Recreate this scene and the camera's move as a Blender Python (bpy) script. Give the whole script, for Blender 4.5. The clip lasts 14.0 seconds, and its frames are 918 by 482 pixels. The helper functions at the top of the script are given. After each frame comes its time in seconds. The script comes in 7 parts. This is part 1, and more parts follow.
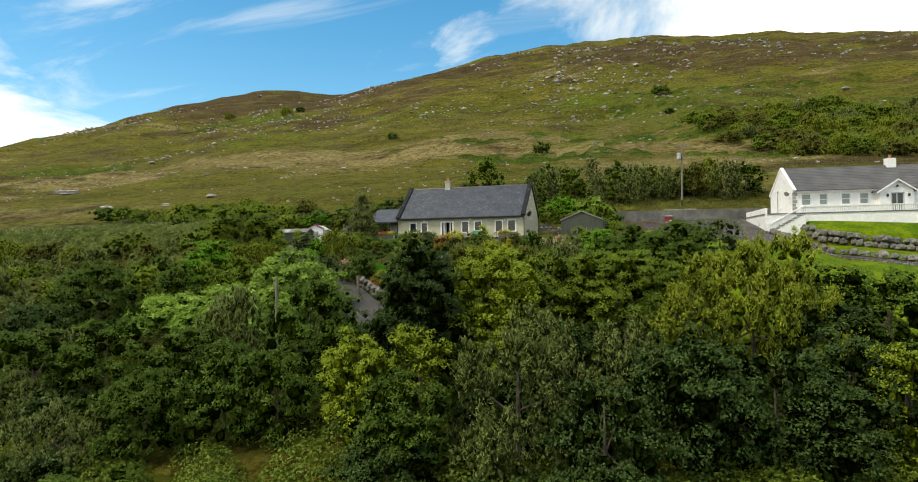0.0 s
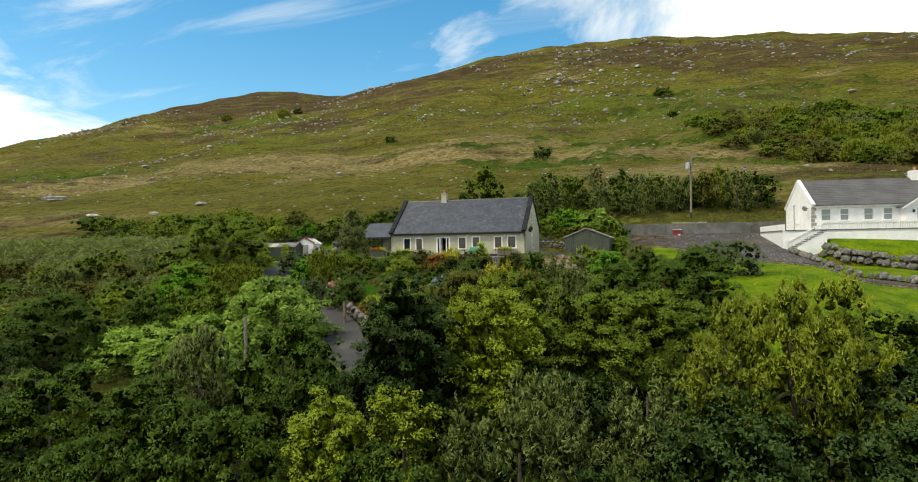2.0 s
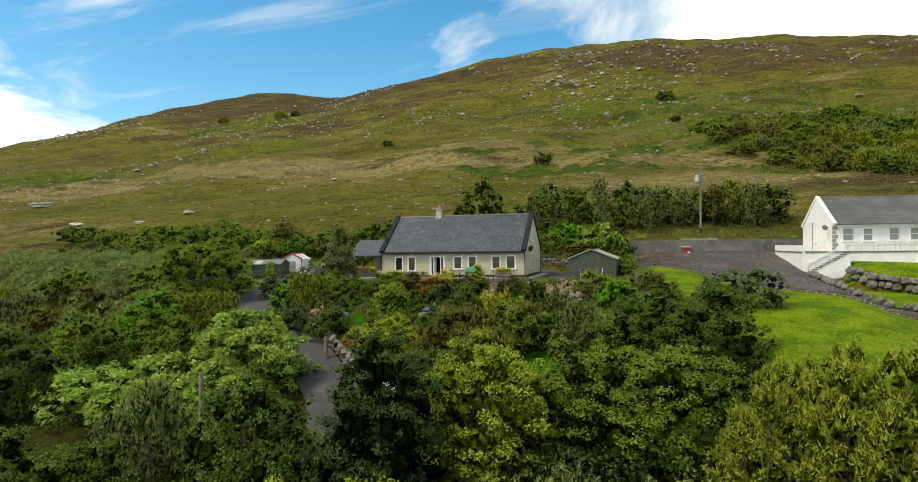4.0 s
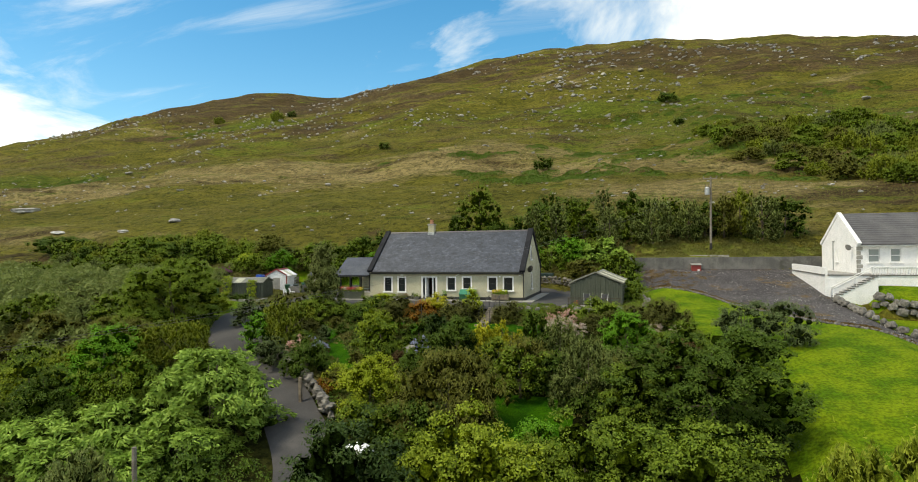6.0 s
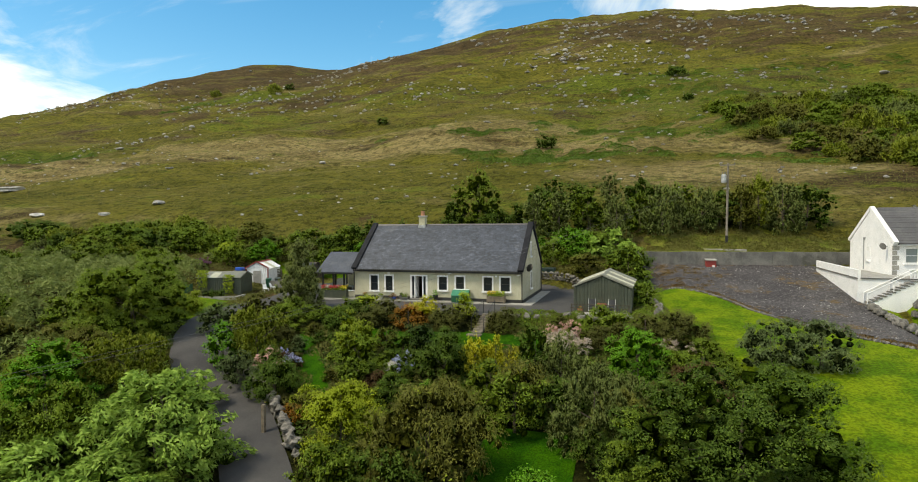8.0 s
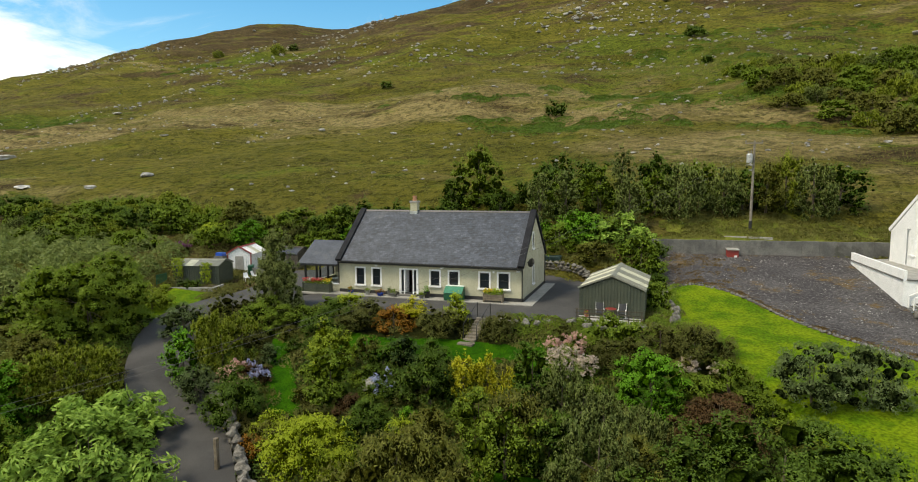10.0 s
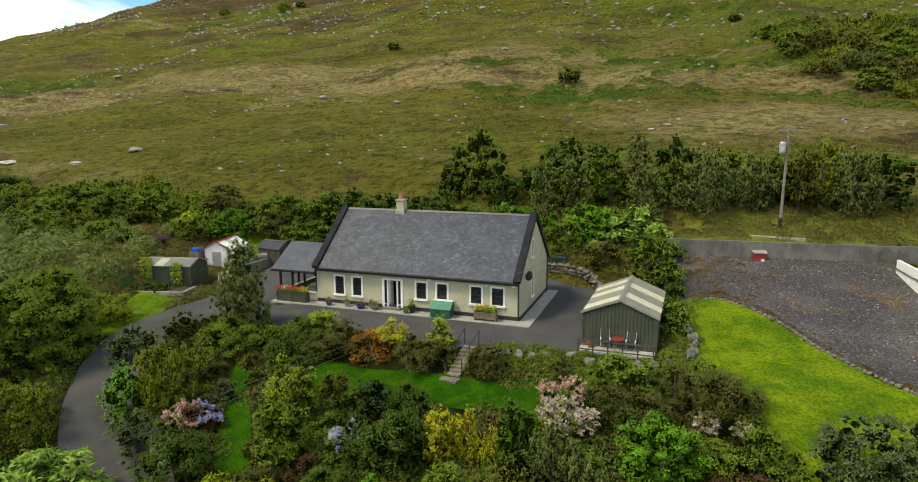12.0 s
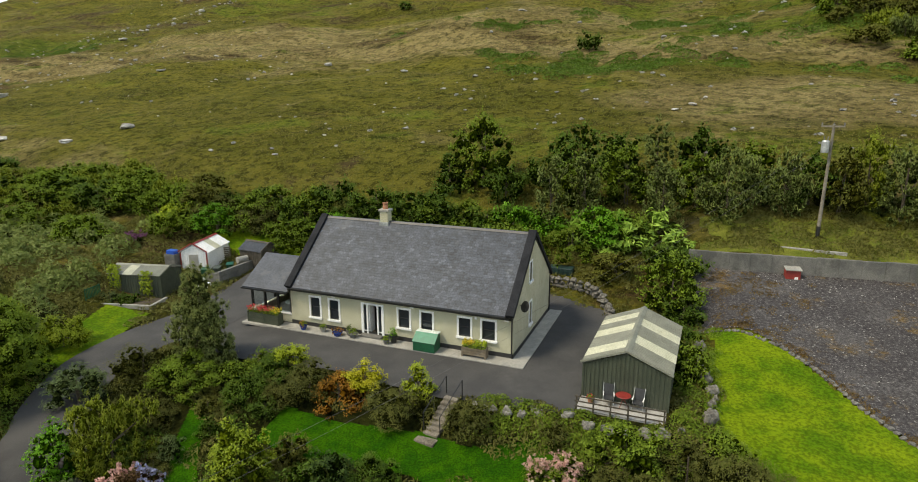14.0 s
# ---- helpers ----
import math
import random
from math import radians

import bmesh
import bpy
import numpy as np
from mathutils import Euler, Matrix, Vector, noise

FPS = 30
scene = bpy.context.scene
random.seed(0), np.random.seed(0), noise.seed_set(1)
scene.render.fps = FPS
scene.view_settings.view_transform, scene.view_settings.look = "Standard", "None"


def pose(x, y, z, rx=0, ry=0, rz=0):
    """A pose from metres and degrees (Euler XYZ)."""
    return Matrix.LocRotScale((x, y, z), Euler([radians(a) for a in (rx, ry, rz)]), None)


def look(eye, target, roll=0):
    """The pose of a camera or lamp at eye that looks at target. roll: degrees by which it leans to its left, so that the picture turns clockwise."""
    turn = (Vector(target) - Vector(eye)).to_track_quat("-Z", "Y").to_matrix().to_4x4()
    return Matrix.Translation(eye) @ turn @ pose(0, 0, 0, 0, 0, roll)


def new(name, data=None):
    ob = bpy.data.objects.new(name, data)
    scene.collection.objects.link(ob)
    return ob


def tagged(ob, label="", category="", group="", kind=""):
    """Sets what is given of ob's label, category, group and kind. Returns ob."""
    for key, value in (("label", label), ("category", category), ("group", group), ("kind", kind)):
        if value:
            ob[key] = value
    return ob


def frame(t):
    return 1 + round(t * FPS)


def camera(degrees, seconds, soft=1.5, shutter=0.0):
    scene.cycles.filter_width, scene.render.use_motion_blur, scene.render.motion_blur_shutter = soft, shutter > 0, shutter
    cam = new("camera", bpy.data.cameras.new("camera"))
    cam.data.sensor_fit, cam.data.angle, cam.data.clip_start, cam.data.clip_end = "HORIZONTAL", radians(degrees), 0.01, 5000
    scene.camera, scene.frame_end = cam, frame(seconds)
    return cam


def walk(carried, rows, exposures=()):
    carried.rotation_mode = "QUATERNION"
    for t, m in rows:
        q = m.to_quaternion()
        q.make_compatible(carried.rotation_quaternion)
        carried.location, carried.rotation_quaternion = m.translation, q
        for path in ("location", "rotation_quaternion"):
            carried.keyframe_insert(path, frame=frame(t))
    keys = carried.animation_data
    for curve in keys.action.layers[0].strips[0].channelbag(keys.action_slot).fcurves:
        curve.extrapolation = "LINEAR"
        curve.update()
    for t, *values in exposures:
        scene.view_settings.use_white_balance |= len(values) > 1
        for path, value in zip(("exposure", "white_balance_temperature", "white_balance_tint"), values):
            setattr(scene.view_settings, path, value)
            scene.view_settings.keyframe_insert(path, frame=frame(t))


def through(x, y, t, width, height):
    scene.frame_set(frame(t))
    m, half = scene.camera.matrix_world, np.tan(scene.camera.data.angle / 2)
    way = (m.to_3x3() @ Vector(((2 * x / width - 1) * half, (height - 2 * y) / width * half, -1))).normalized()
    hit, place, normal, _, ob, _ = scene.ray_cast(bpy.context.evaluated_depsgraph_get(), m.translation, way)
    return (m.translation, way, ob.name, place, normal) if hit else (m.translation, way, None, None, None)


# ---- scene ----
cam = camera(75.0, 14.0, soft=1.0)
PATH = [
    (0, (13.749, -70.675, -0.647), (13.154, -68.766, -0.633), -0.9),
    (0.5, (13.567, -69.717, -0.17), (12.971, -67.808, -0.155), -0.9),
    (1, (13.325, -68.622, 0.37), (12.729, -66.713, 0.385), -0.9),
    (1.5, (13.101, -67.55, 0.83), (12.505, -65.641, 0.845), -0.9),
    (2, (12.829, -66.386, 1.308), (12.234, -64.476, 1.323), -0.9),
    (2.5, (12.613, -65.321, 1.801), (12.018, -63.412, 1.816), -0.8),
    (3, (12.394, -64.192, 2.353), (11.799, -62.283, 2.369), -0.8),
    (5.5, (11.369, -58.45, 4.839), (10.778, -56.54, 4.859), -0.7),
    (6, (11.191, -57.242, 5.406), (10.598, -55.332, 5.422), -0.7),
    (6.5, (11.046, -55.95, 5.904), (10.452, -54.04, 5.911), -0.6),
    (7, (10.835, -54.537, 6.44), (10.239, -52.628, 6.425), -0.6),
    (7.5, (10.658, -53.137, 6.927), (10.06, -51.229, 6.884), -0.5),
    (8, (10.474, -51.639, 7.454), (9.871, -49.733, 7.381), -0.5),
    (10.5, (9.999, -44.22, 10.279), (9.358, -42.34, 10.045), -0.3),
    (11, (9.962, -42.528, 11.058), (9.313, -40.656, 10.788), -0.3),
    (11.5, (9.935, -41.007, 11.81), (9.273, -39.144, 11.507), -0.3),
    (12, (9.878, -39.307, 12.624), (9.202, -37.455, 12.287), -0.3),
    (12.5, (9.866, -37.687, 13.377), (9.174, -35.846, 13.008), -0.4),
    (13, (9.768, -36.04, 14.144), (9.064, -34.212, 13.743), -0.3),
    (13.5, (9.749, -34.435, 14.976), (9.032, -32.62, 14.538), -0.3),
    (14, (9.72, -32.739, 15.812), (8.991, -30.939, 15.336), -0.3),
]
walk(cam, [(t, look(eye, target, roll)) for t, eye, target, roll in PATH],
     exposures=[(0.0, -0.05, 7700, 6), (14.0, -0.05, 7700, 6)])

# ---- sky, sun ----
SUN_EL, SUN_AZ = 56.0, 230.0          # height, and degrees from +y towards +x
world = bpy.data.worlds.new("sky")
scene.world = world
world.use_nodes = True
wn, wl = world.node_tree.nodes, world.node_tree.links
wn.clear()
w_out = wn.new("ShaderNodeOutputWorld")
w_bg = wn.new("ShaderNodeBackground")
w_bg.inputs["Strength"].default_value = 0.105
w_sky = wn.new("ShaderNodeTexSky")
w_sky.sky_type = "NISHITA"
w_sky.sun_disc = False
w_sky.sun_elevation, w_sky.sun_rotation = radians(SUN_EL), radians(SUN_AZ)
w_sky.altitude, w_sky.air_density, w_sky.dust_density, w_sky.ozone_density = 100, 1.0, 0.6, 2.0
# broken cloud: noise over the direction, stretched flat near the horizon
w_co = wn.new("ShaderNodeTexCoord")
w_sep = wn.new("ShaderNodeSeparateXYZ")
wl.new(w_co.outputs["Generated"], w_sep.inputs[0])
w_add = wn.new("ShaderNodeMath"); w_add.operation = "ADD"; w_add.inputs[1].default_value = 0.22
wl.new(w_sep.outputs["Z"], w_add.inputs[0])
w_dx = wn.new("ShaderNodeMath"); w_dx.operation = "DIVIDE"
w_dy = wn.new("ShaderNodeMath"); w_dy.operation = "DIVIDE"
wl.new(w_sep.outputs["X"], w_dx.inputs[0]); wl.new(w_add.outputs[0], w_dx.inputs[1])
wl.new(w_sep.outputs["Y"], w_dy.inputs[0]); wl.new(w_add.outputs[0], w_dy.inputs[1])
w_plane = wn.new("ShaderNodeCombineXYZ")
wl.new(w_dx.outputs[0], w_plane.inputs["X"]); wl.new(w_dy.outputs[0], w_plane.inputs["Y"])
w_map = wn.new("ShaderNodeMapping")
w_map.inputs["Location"].default_value = (5.3, 2.2, 0)
w_map.inputs["Rotation"].default_value = (0, 0, radians(-25))
w_map.inputs["Scale"].default_value = (1.0, 0.75, 1)
wl.new(w_plane.outputs[0], w_map.inputs["Vector"])
w_noise = wn.new("ShaderNodeTexNoise")
w_noise.inputs["Scale"].default_value, w_noise.inputs["Detail"].default_value = 1.9, 10
w_noise.inputs["Roughness"].default_value, w_noise.inputs["Distortion"].default_value = 0.6, 0.5
wl.new(w_map.outputs[0], w_noise.inputs["Vector"])
w_ramp = wn.new("ShaderNodeValToRGB")
w_ramp.color_ramp.elements[0].position, w_ramp.color_ramp.elements[1].position = 0.46, 0.72
# cloud thickens overhead and away from the hill
w_side = wn.new("ShaderNodeMath"); w_side.operation = "MULTIPLY_ADD"; w_side.inputs[1].default_value = 0.07
wl.new(w_sep.outputs["X"], w_side.inputs[0])
wl.new(w_noise.outputs["Fac"], w_side.inputs[2])
# unseen cloud added behind the viewpoint, so its white light reaches the fronts
w_rear = wn.new("ShaderNodeMapRange")
w_rear.inputs[1].default_value, w_rear.inputs[2].default_value = 0.55, -0.35
w_rear.inputs[3].default_value, w_rear.inputs[4].default_value = 0.0, 0.06
wl.new(w_sep.outputs["Y"], w_rear.inputs[0])
w_sum = wn.new("ShaderNodeMath"); w_sum.operation = "ADD"
wl.new(w_side.outputs[0], w_sum.inputs[0]); wl.new(w_rear.outputs[0], w_sum.inputs[1])
# a bright bank above the ridge, one low at the hill's far end
w_last = w_sum.outputs[0]
# the last one is unseen, added on the left to brighten the white gable
for way, near, amount in (((-0.45, 0.82, 0.34), 0.90, -0.16), ((0.045, 0.945, 0.325), 0.985, 0.09), ((0.19, 0.93, 0.315), 0.98, 0.14), ((0.34, 0.89, 0.30), 0.97, 0.18),
                          ((-0.126, 0.93, 0.352), 0.991, 0.09), ((-0.278, 0.909, 0.311), 0.9965, 0.14), ((-0.79, 0.60, 0.14), 0.990, 0.15),
                          ((-0.82, 0.52, 0.245), 0.994, 0.05), ((-0.69, 0.676, 0.258), 0.9965, 0.12), ((-0.74, 0.6, 0.29), 0.985, -0.1), ((-1.0, -0.25, 0.35), 0.55, 0.2)):
    w_dot = wn.new("ShaderNodeVectorMath"); w_dot.operation = "DOT_PRODUCT"
    w_dot.inputs[1].default_value = Vector(way).normalized()
    wl.new(w_co.outputs["Generated"], w_dot.inputs[0])
    w_bump = wn.new("ShaderNodeMapRange"); w_bump.interpolation_type = "SMOOTHSTEP"
    w_bump.inputs[1].default_value, w_bump.inputs[2].default_value = near, 1.0
    w_bump.inputs[3].default_value, w_bump.inputs[4].default_value = 0.0, amount
    wl.new(w_dot.outputs["Value"], w_bump.inputs[0])
    w_plus = wn.new("ShaderNodeMath"); w_plus.operation = "ADD"
    wl.new(w_last, w_plus.inputs[0]); wl.new(w_bump.outputs[0], w_plus.inputs[1])
    w_last = w_plus.outputs[0]
wl.new(w_last, w_ramp.inputs[0])
# thin streaks of high cloud
w_thin = wn.new("ShaderNodeMapping")
w_thin.inputs["Location"].default_value = (1.7, 0.4, 0)
w_thin.inputs["Rotation"].default_value = (0, 0, radians(35))
w_thin.inputs["Scale"].default_value = (0.7, 2.2, 1)
wl.new(w_plane.outputs[0], w_thin.inputs["Vector"])
w_veil = wn.new("ShaderNodeTexNoise")
w_veil.inputs["Scale"].default_value, w_veil.inputs["Detail"].default_value = 1.6, 10
w_veil.inputs["Roughness"].default_value, w_veil.inputs["Distortion"].default_value = 0.62, 0.8
wl.new(w_thin.outputs[0], w_veil.inputs["Vector"])
w_faint = wn.new("ShaderNodeMapRange"); w_faint.interpolation_type = "SMOOTHSTEP"
w_faint.inputs[1].default_value, w_faint.inputs[2].default_value = 0.52, 0.82
w_faint.inputs[3].default_value, w_faint.inputs[4].default_value = 0.0, 0.5
wl.new(w_veil.outputs["Fac"], w_faint.inputs[0])
w_both = wn.new("ShaderNodeMath"); w_both.operation = "MAXIMUM"
wl.new(w_ramp.outputs[0], w_both.inputs[0]); wl.new(w_faint.outputs[0], w_both.inputs[1])
w_mix = wn.new("ShaderNodeMix"); w_mix.data_type = "RGBA"
wl.new(w_both.outputs[0], w_mix.inputs["Factor"])
w_sat = wn.new("ShaderNodeHueSaturation")
w_sat.inputs["Saturation"].default_value = 1.4
w_sat.inputs["Hue"].default_value = 0.492
w_sat.inputs["Value"].default_value = 2.15
wl.new(w_sky.outputs[0], w_sat.inputs["Color"])
wl.new(w_sat.outputs[0], w_mix.inputs[6])
w_mix.inputs[7].default_value = (14, 14, 14, 1)
wl.new(w_mix.outputs[2], w_bg.inputs["Color"])
wl.new(w_bg.outputs[0], w_out.inputs[0])

sun = new("sun", bpy.data.lights.new("sun", "SUN"))
sun.data.energy, sun.data.angle, sun.data.color = 3.35, radians(14), (1.0, 0.95, 0.85)
_a, _e = radians(SUN_AZ), radians(SUN_EL)
sun.matrix_world = look((math.sin(_a) * math.cos(_e) * 100, math.cos(_a) * math.cos(_e) * 100, math.sin(_e) * 100), (0, 0, 0))

# ---- ground heights ----
def smooth(a, b, v):
    s = np.clip((v - a) / (b - a), 0, 1)
    return s * s * (3 - 2 * s)


def knots(v, pairs, soft=1.0):
    xs, zs = [p[0] for p in pairs], [p[1] for p in pairs]
    v = np.asarray(v, float)
    return sum(w * np.interp(v + o * soft, xs, zs) for o, w in ((-1, 0.2), (-0.5, 0.2), (0, 0.2), (0.5, 0.2), (1, 0.2)))


SOUTH = [(-1500, -60), (-400, -45), (-150, -28), (-80, -17.5), (-60, -13.4), (-45, -10.5)]
HILL = [(30, 7.8), (37, 10.2), (52, 13.8), (62, 16.2), (82, 20.8), (104, 28.5), (170, 49.5), (230, 76), (300, 112),
        (360, 140), (400, 156), (440, 163), (500, 162), (700, 140), (1600, 60)]
MIDDLE = SOUTH + [(-32, -7.4), (-24, -5.4), (-18, -3.9), (-12, -2.3), (-8, -1.4), (-6.5, -0.9), (-5.6, -0.12), (10.5, -0.1), (13, 1.2), (22, 4.4)]
RIGHT = SOUTH + [(-38, -8.3), (-30, -5.2), (-23, -3.2), (-13, -1.6), (-3, -0.5), (1.5, -0.05), (17.7, 2.25), (18.3, 3.5), (22, 4.4)]
LEFT = SOUTH + [(-32, -7.0), (-24, -5.0), (-18, -3.0), (-13, -1.5), (-8, -0.9), (0, -0.6), (10, 0.0), (14, 1.3), (22, 4.6)]
CREST = [(-1500, 0.3), (-682, 0.5), (-537, 0.66), (-450, 0.77), (-390, 0.875), (-320, 0.93), (-227, 0.84), (-160, 0.91), (-98, 0.98), (-28, 1.0),
         (56, 0.965), (119, 0.925), (182, 0.88), (400, 0.8), (1500, 0.6)]


def ground_z(x, y):
    x, y = np.asarray(x, float), np.asarray(y, float)
    along_wall = y - 0.09 * (np.clip(x, 10, 32) - 20) * smooth(8, 16, y) * smooth(40, 24, y)
    m, r, l = knots(y, MIDDLE + HILL, 0.5), knots(along_wall, RIGHT + HILL, 0.25), knots(y, LEFT + HILL, 2.0)
    edge = 9.5 + 6.5 * smooth(-4, -17, y)
    z = m + (r - m) * smooth(0, 4, x - edge) + (l - m) * smooth(-17, -22, x)
    z = z + 2.2 * smooth(-30, -44, x) * smooth(-26, -8, y) * smooth(30, 8, y)
    z = z - (1.2 * smooth(26.5, 31, x) + 1.6 * smooth(30, 50, x)) * smooth(8, 1, y) * smooth(-45, -20, y)
    z = z + 1.6 * smooth(29.4, 31.2, x) * smooth(-0.5, 0.5, y - 1.9 + (x - 31) * 0.07) * smooth(9, 6, y)
    z = z * (1 + (knots(x, CREST, 20) - 1) * smooth(70, 400, y))
    far = smooth(28, 110, y)
    for k in range(16):
        w = 90 * 0.78 ** k
        a = 2.399 * k + 0.5
        z = z + far * 0.011 * w * np.sin((x * math.cos(a) + y * math.sin(a)) * 6.283 / w + 1.7 * k)
    z = z + 0.12 * np.sin(x * 0.9 + y * 0.4) * np.sin(y * 0.7 - x * 0.3) * smooth(24, 40, y)
    return z


def gz(x, y):
    return float(ground_z(x, y))

# ---- materials ----
def shader(name):
    m = bpy.data.materials.new(name)
    m.use_nodes = True
    n, l = m.node_tree.nodes, m.node_tree.links
    return m, n, l, n["Principled BSDF"]


def ramp_node(n, stops):
    r = n.new("ShaderNodeValToRGB")
    e = r.color_ramp.elements
    while len(e) < len(stops):
        e.new(0.5)
    for el, (p, c) in zip(e, stops):
        el.position, el.color = p, (*c, 1)
    return r


def noise_node(n, l, co, scale, detail=6, rough=0.6, distortion=0.0):
    t = n.new("ShaderNodeTexNoise")
    t.inputs["Scale"].default_value, t.inputs["Detail"].default_value = scale, detail
    t.inputs["Roughness"].default_value, t.inputs["Distortion"].default_value = rough, distortion
    l.new(co, t.inputs["Vector"])
    return t


def mixed(n, l, fac, a, b, mode="MIX"):
    x = n.new("ShaderNodeMix")
    x.data_type, x.blend_type = "RGBA", mode
    for sock, v in ((x.inputs["Factor"], fac), (x.inputs[6], a), (x.inputs[7], b)):
        if isinstance(v, (int, float)):
            sock.default_value = v
        elif isinstance(v, tuple):
            sock.default_value = (*v, 1)
        else:
            l.new(v, sock)
    return x.outputs[2]


def plain(name, dark, light, scale=3.0, fine=40.0, rough=0.7, metal=0.0, bump=0.2, spot=None, spots=0.0, depth=0.01, random=0.0, grain=0.22, gloss=0.5):
    """Two tones at two scales, fine relief, and stains of a third tone."""
    m, n, l, b = shader(name)
    co = n.new("ShaderNodeTexCoord").outputs["Object"]
    big, small = noise_node(n, l, co, scale, 5), noise_node(n, l, co, fine, 4)
    c = mixed(n, l, ramp_node_out(n, l, big.outputs["Fac"], 0.35, 0.65), dark, light)
    lo, hi = (1 - grain,) * 3, (1 + grain,) * 3
    c = mixed(n, l, 1.0, c, mixed(n, l, ramp_node_out(n, l, small.outputs["Fac"], 0.36, 0.64), lo, hi), "MULTIPLY")
    if spot:
        st = noise_node(n, l, co, scale * 0.6, 8, 0.7)
        c = mixed(n, l, ramp_node_out(n, l, st.outputs["Fac"], 0.62 - spots * 0.2, 0.75 - spots * 0.2), c, spot)
    if random:
        oi = n.new("ShaderNodeObjectInfo")
        hv = n.new("ShaderNodeHueSaturation")
        mr = n.new("ShaderNodeMapRange")
        mr.inputs[3].default_value, mr.inputs[4].default_value = 1 - random, 1 + random
        l.new(oi.outputs["Random"], mr.inputs[0])
        l.new(mr.outputs[0], hv.inputs["Value"])
        l.new(c, hv.inputs["Color"])
        c = hv.outputs[0]
    l.new(c, b.inputs["Base Color"])
    b.inputs["Roughness"].default_value, b.inputs["Metallic"].default_value = rough, metal
    b.inputs["Specular IOR Level"].default_value = gloss
    if bump:
        bp = n.new("ShaderNodeBump")
        bp.inputs["Strength"].default_value, bp.inputs["Distance"].default_value = bump, depth
        l.new(small.outputs["Fac"], bp.inputs["Height"])
        l.new(bp.outputs[0], b.inputs["Normal"])
    return m


def ramp_node_out(n, l, value, lo, hi):
    r = n.new("ShaderNodeMapRange")
    r.interpolation_type = "SMOOTHSTEP"
    r.inputs[1].default_value, r.inputs[2].default_value = lo, hi
    l.new(value, r.inputs[0])
    return r.outputs[0]


def leafy(name, stops, through=0.24, rough=0.55, spread=0.12):
    """Leaves: the tone varies from leaf to leaf, from plant to plant and over the crown; light shines through them."""
    m, n, l, b = shader(name)
    g = n.new("ShaderNodeNewGeometry")
    oi = n.new("ShaderNodeObjectInfo")
    co = n.new("ShaderNodeTexCoord").outputs["Object"]
    big = noise_node(n, l, co, 1.5, 5, 0.7)
    ad = n.new("ShaderNodeMath"); ad.operation = "MULTIPLY_ADD"
    ad.inputs[1].default_value = 0.17
    l.new(g.outputs["Random Per Island"], ad.inputs[0])
    mu = n.new("ShaderNodeMath"); mu.operation = "MULTIPLY"; mu.inputs[1].default_value = 0.82
    l.new(big.outputs["Fac"], mu.inputs[0])
    l.new(mu.outputs[0], ad.inputs[2])
    r = ramp_node(n, stops)
    l.new(ad.outputs[0], r.inputs[0])
    hv = n.new("ShaderNodeHueSaturation")
    mr = n.new("ShaderNodeMapRange")
    mr.inputs[3].default_value, mr.inputs[4].default_value = 1 - spread, 1 + spread
    l.new(oi.outputs["Random"], mr.inputs[0])
    l.new(mr.outputs[0], hv.inputs["Value"])
    l.new(r.outputs[0], hv.inputs["Color"])
    hv.inputs["Hue"].default_value, hv.inputs["Saturation"].default_value = 0.5, 0.98
    l.new(hv.outputs[0], b.inputs["Base Color"])
    b.inputs["Roughness"].default_value = 0.6
    b.inputs["Specular IOR Level"].default_value = 0.18
    tr = n.new("ShaderNodeBsdfTranslucent")
    l.new(hv.outputs[0], tr.inputs["Color"])
    mx = n.new("ShaderNodeMixShader")
    mx.inputs[0].default_value = through
    l.new(b.outputs[0], mx.inputs[1])
    l.new(tr.outputs[0], mx.inputs[2])
    l.new(mx.outputs[0], n["Material Output"].inputs[0])
    return m


def glassy(name, tint=(0.02, 0.025, 0.03), rough=0.04):
    m, n, l, b = shader(name)
    b.inputs["Base Color"].default_value = (*tint, 1)
    b.inputs["Roughness"].default_value = rough
    b.inputs["Specular IOR Level"].default_value = 0.6
    return m


def clear_glass(name):
    m, n, l, b = shader(name)
    b.inputs["Base Color"].default_value = (0.9, 0.95, 0.95, 1)
    b.inputs["Roughness"].default_value = 0.02
    b.inputs["Transmission Weight"].default_value = 1.0
    b.inputs["IOR"].default_value = 1.1
    return m


def zones(n, l, co, spots):
    """Sum of soft ellipses of the plan: (x, y, half width, half depth, amount)."""
    total = None
    for cx, cy, rx, ry, amount in spots:
        zone = n.new("ShaderNodeMapping")
        zone.vector_type = "POINT"
        zone.inputs["Location"].default_value = (-cx / rx, -cy / ry, 0)
        zone.inputs["Scale"].default_value = (1 / rx, 1 / ry, 0)
        l.new(co, zone.inputs["Vector"])
        far = n.new("ShaderNodeVectorMath"); far.operation = "LENGTH"
        l.new(zone.outputs[0], far.inputs[0])
        near = n.new("ShaderNodeMapRange"); near.interpolation_type = "SMOOTHSTEP"
        near.inputs[1].default_value, near.inputs[2].default_value = 1.3, 0.35
        near.inputs[3].default_value, near.inputs[4].default_value = 0.0, amount
        l.new(far.outputs["Value"], near.inputs[0])
        total = near.outputs[0] if total is None else added(n, l, total, near.outputs[0])
    return total


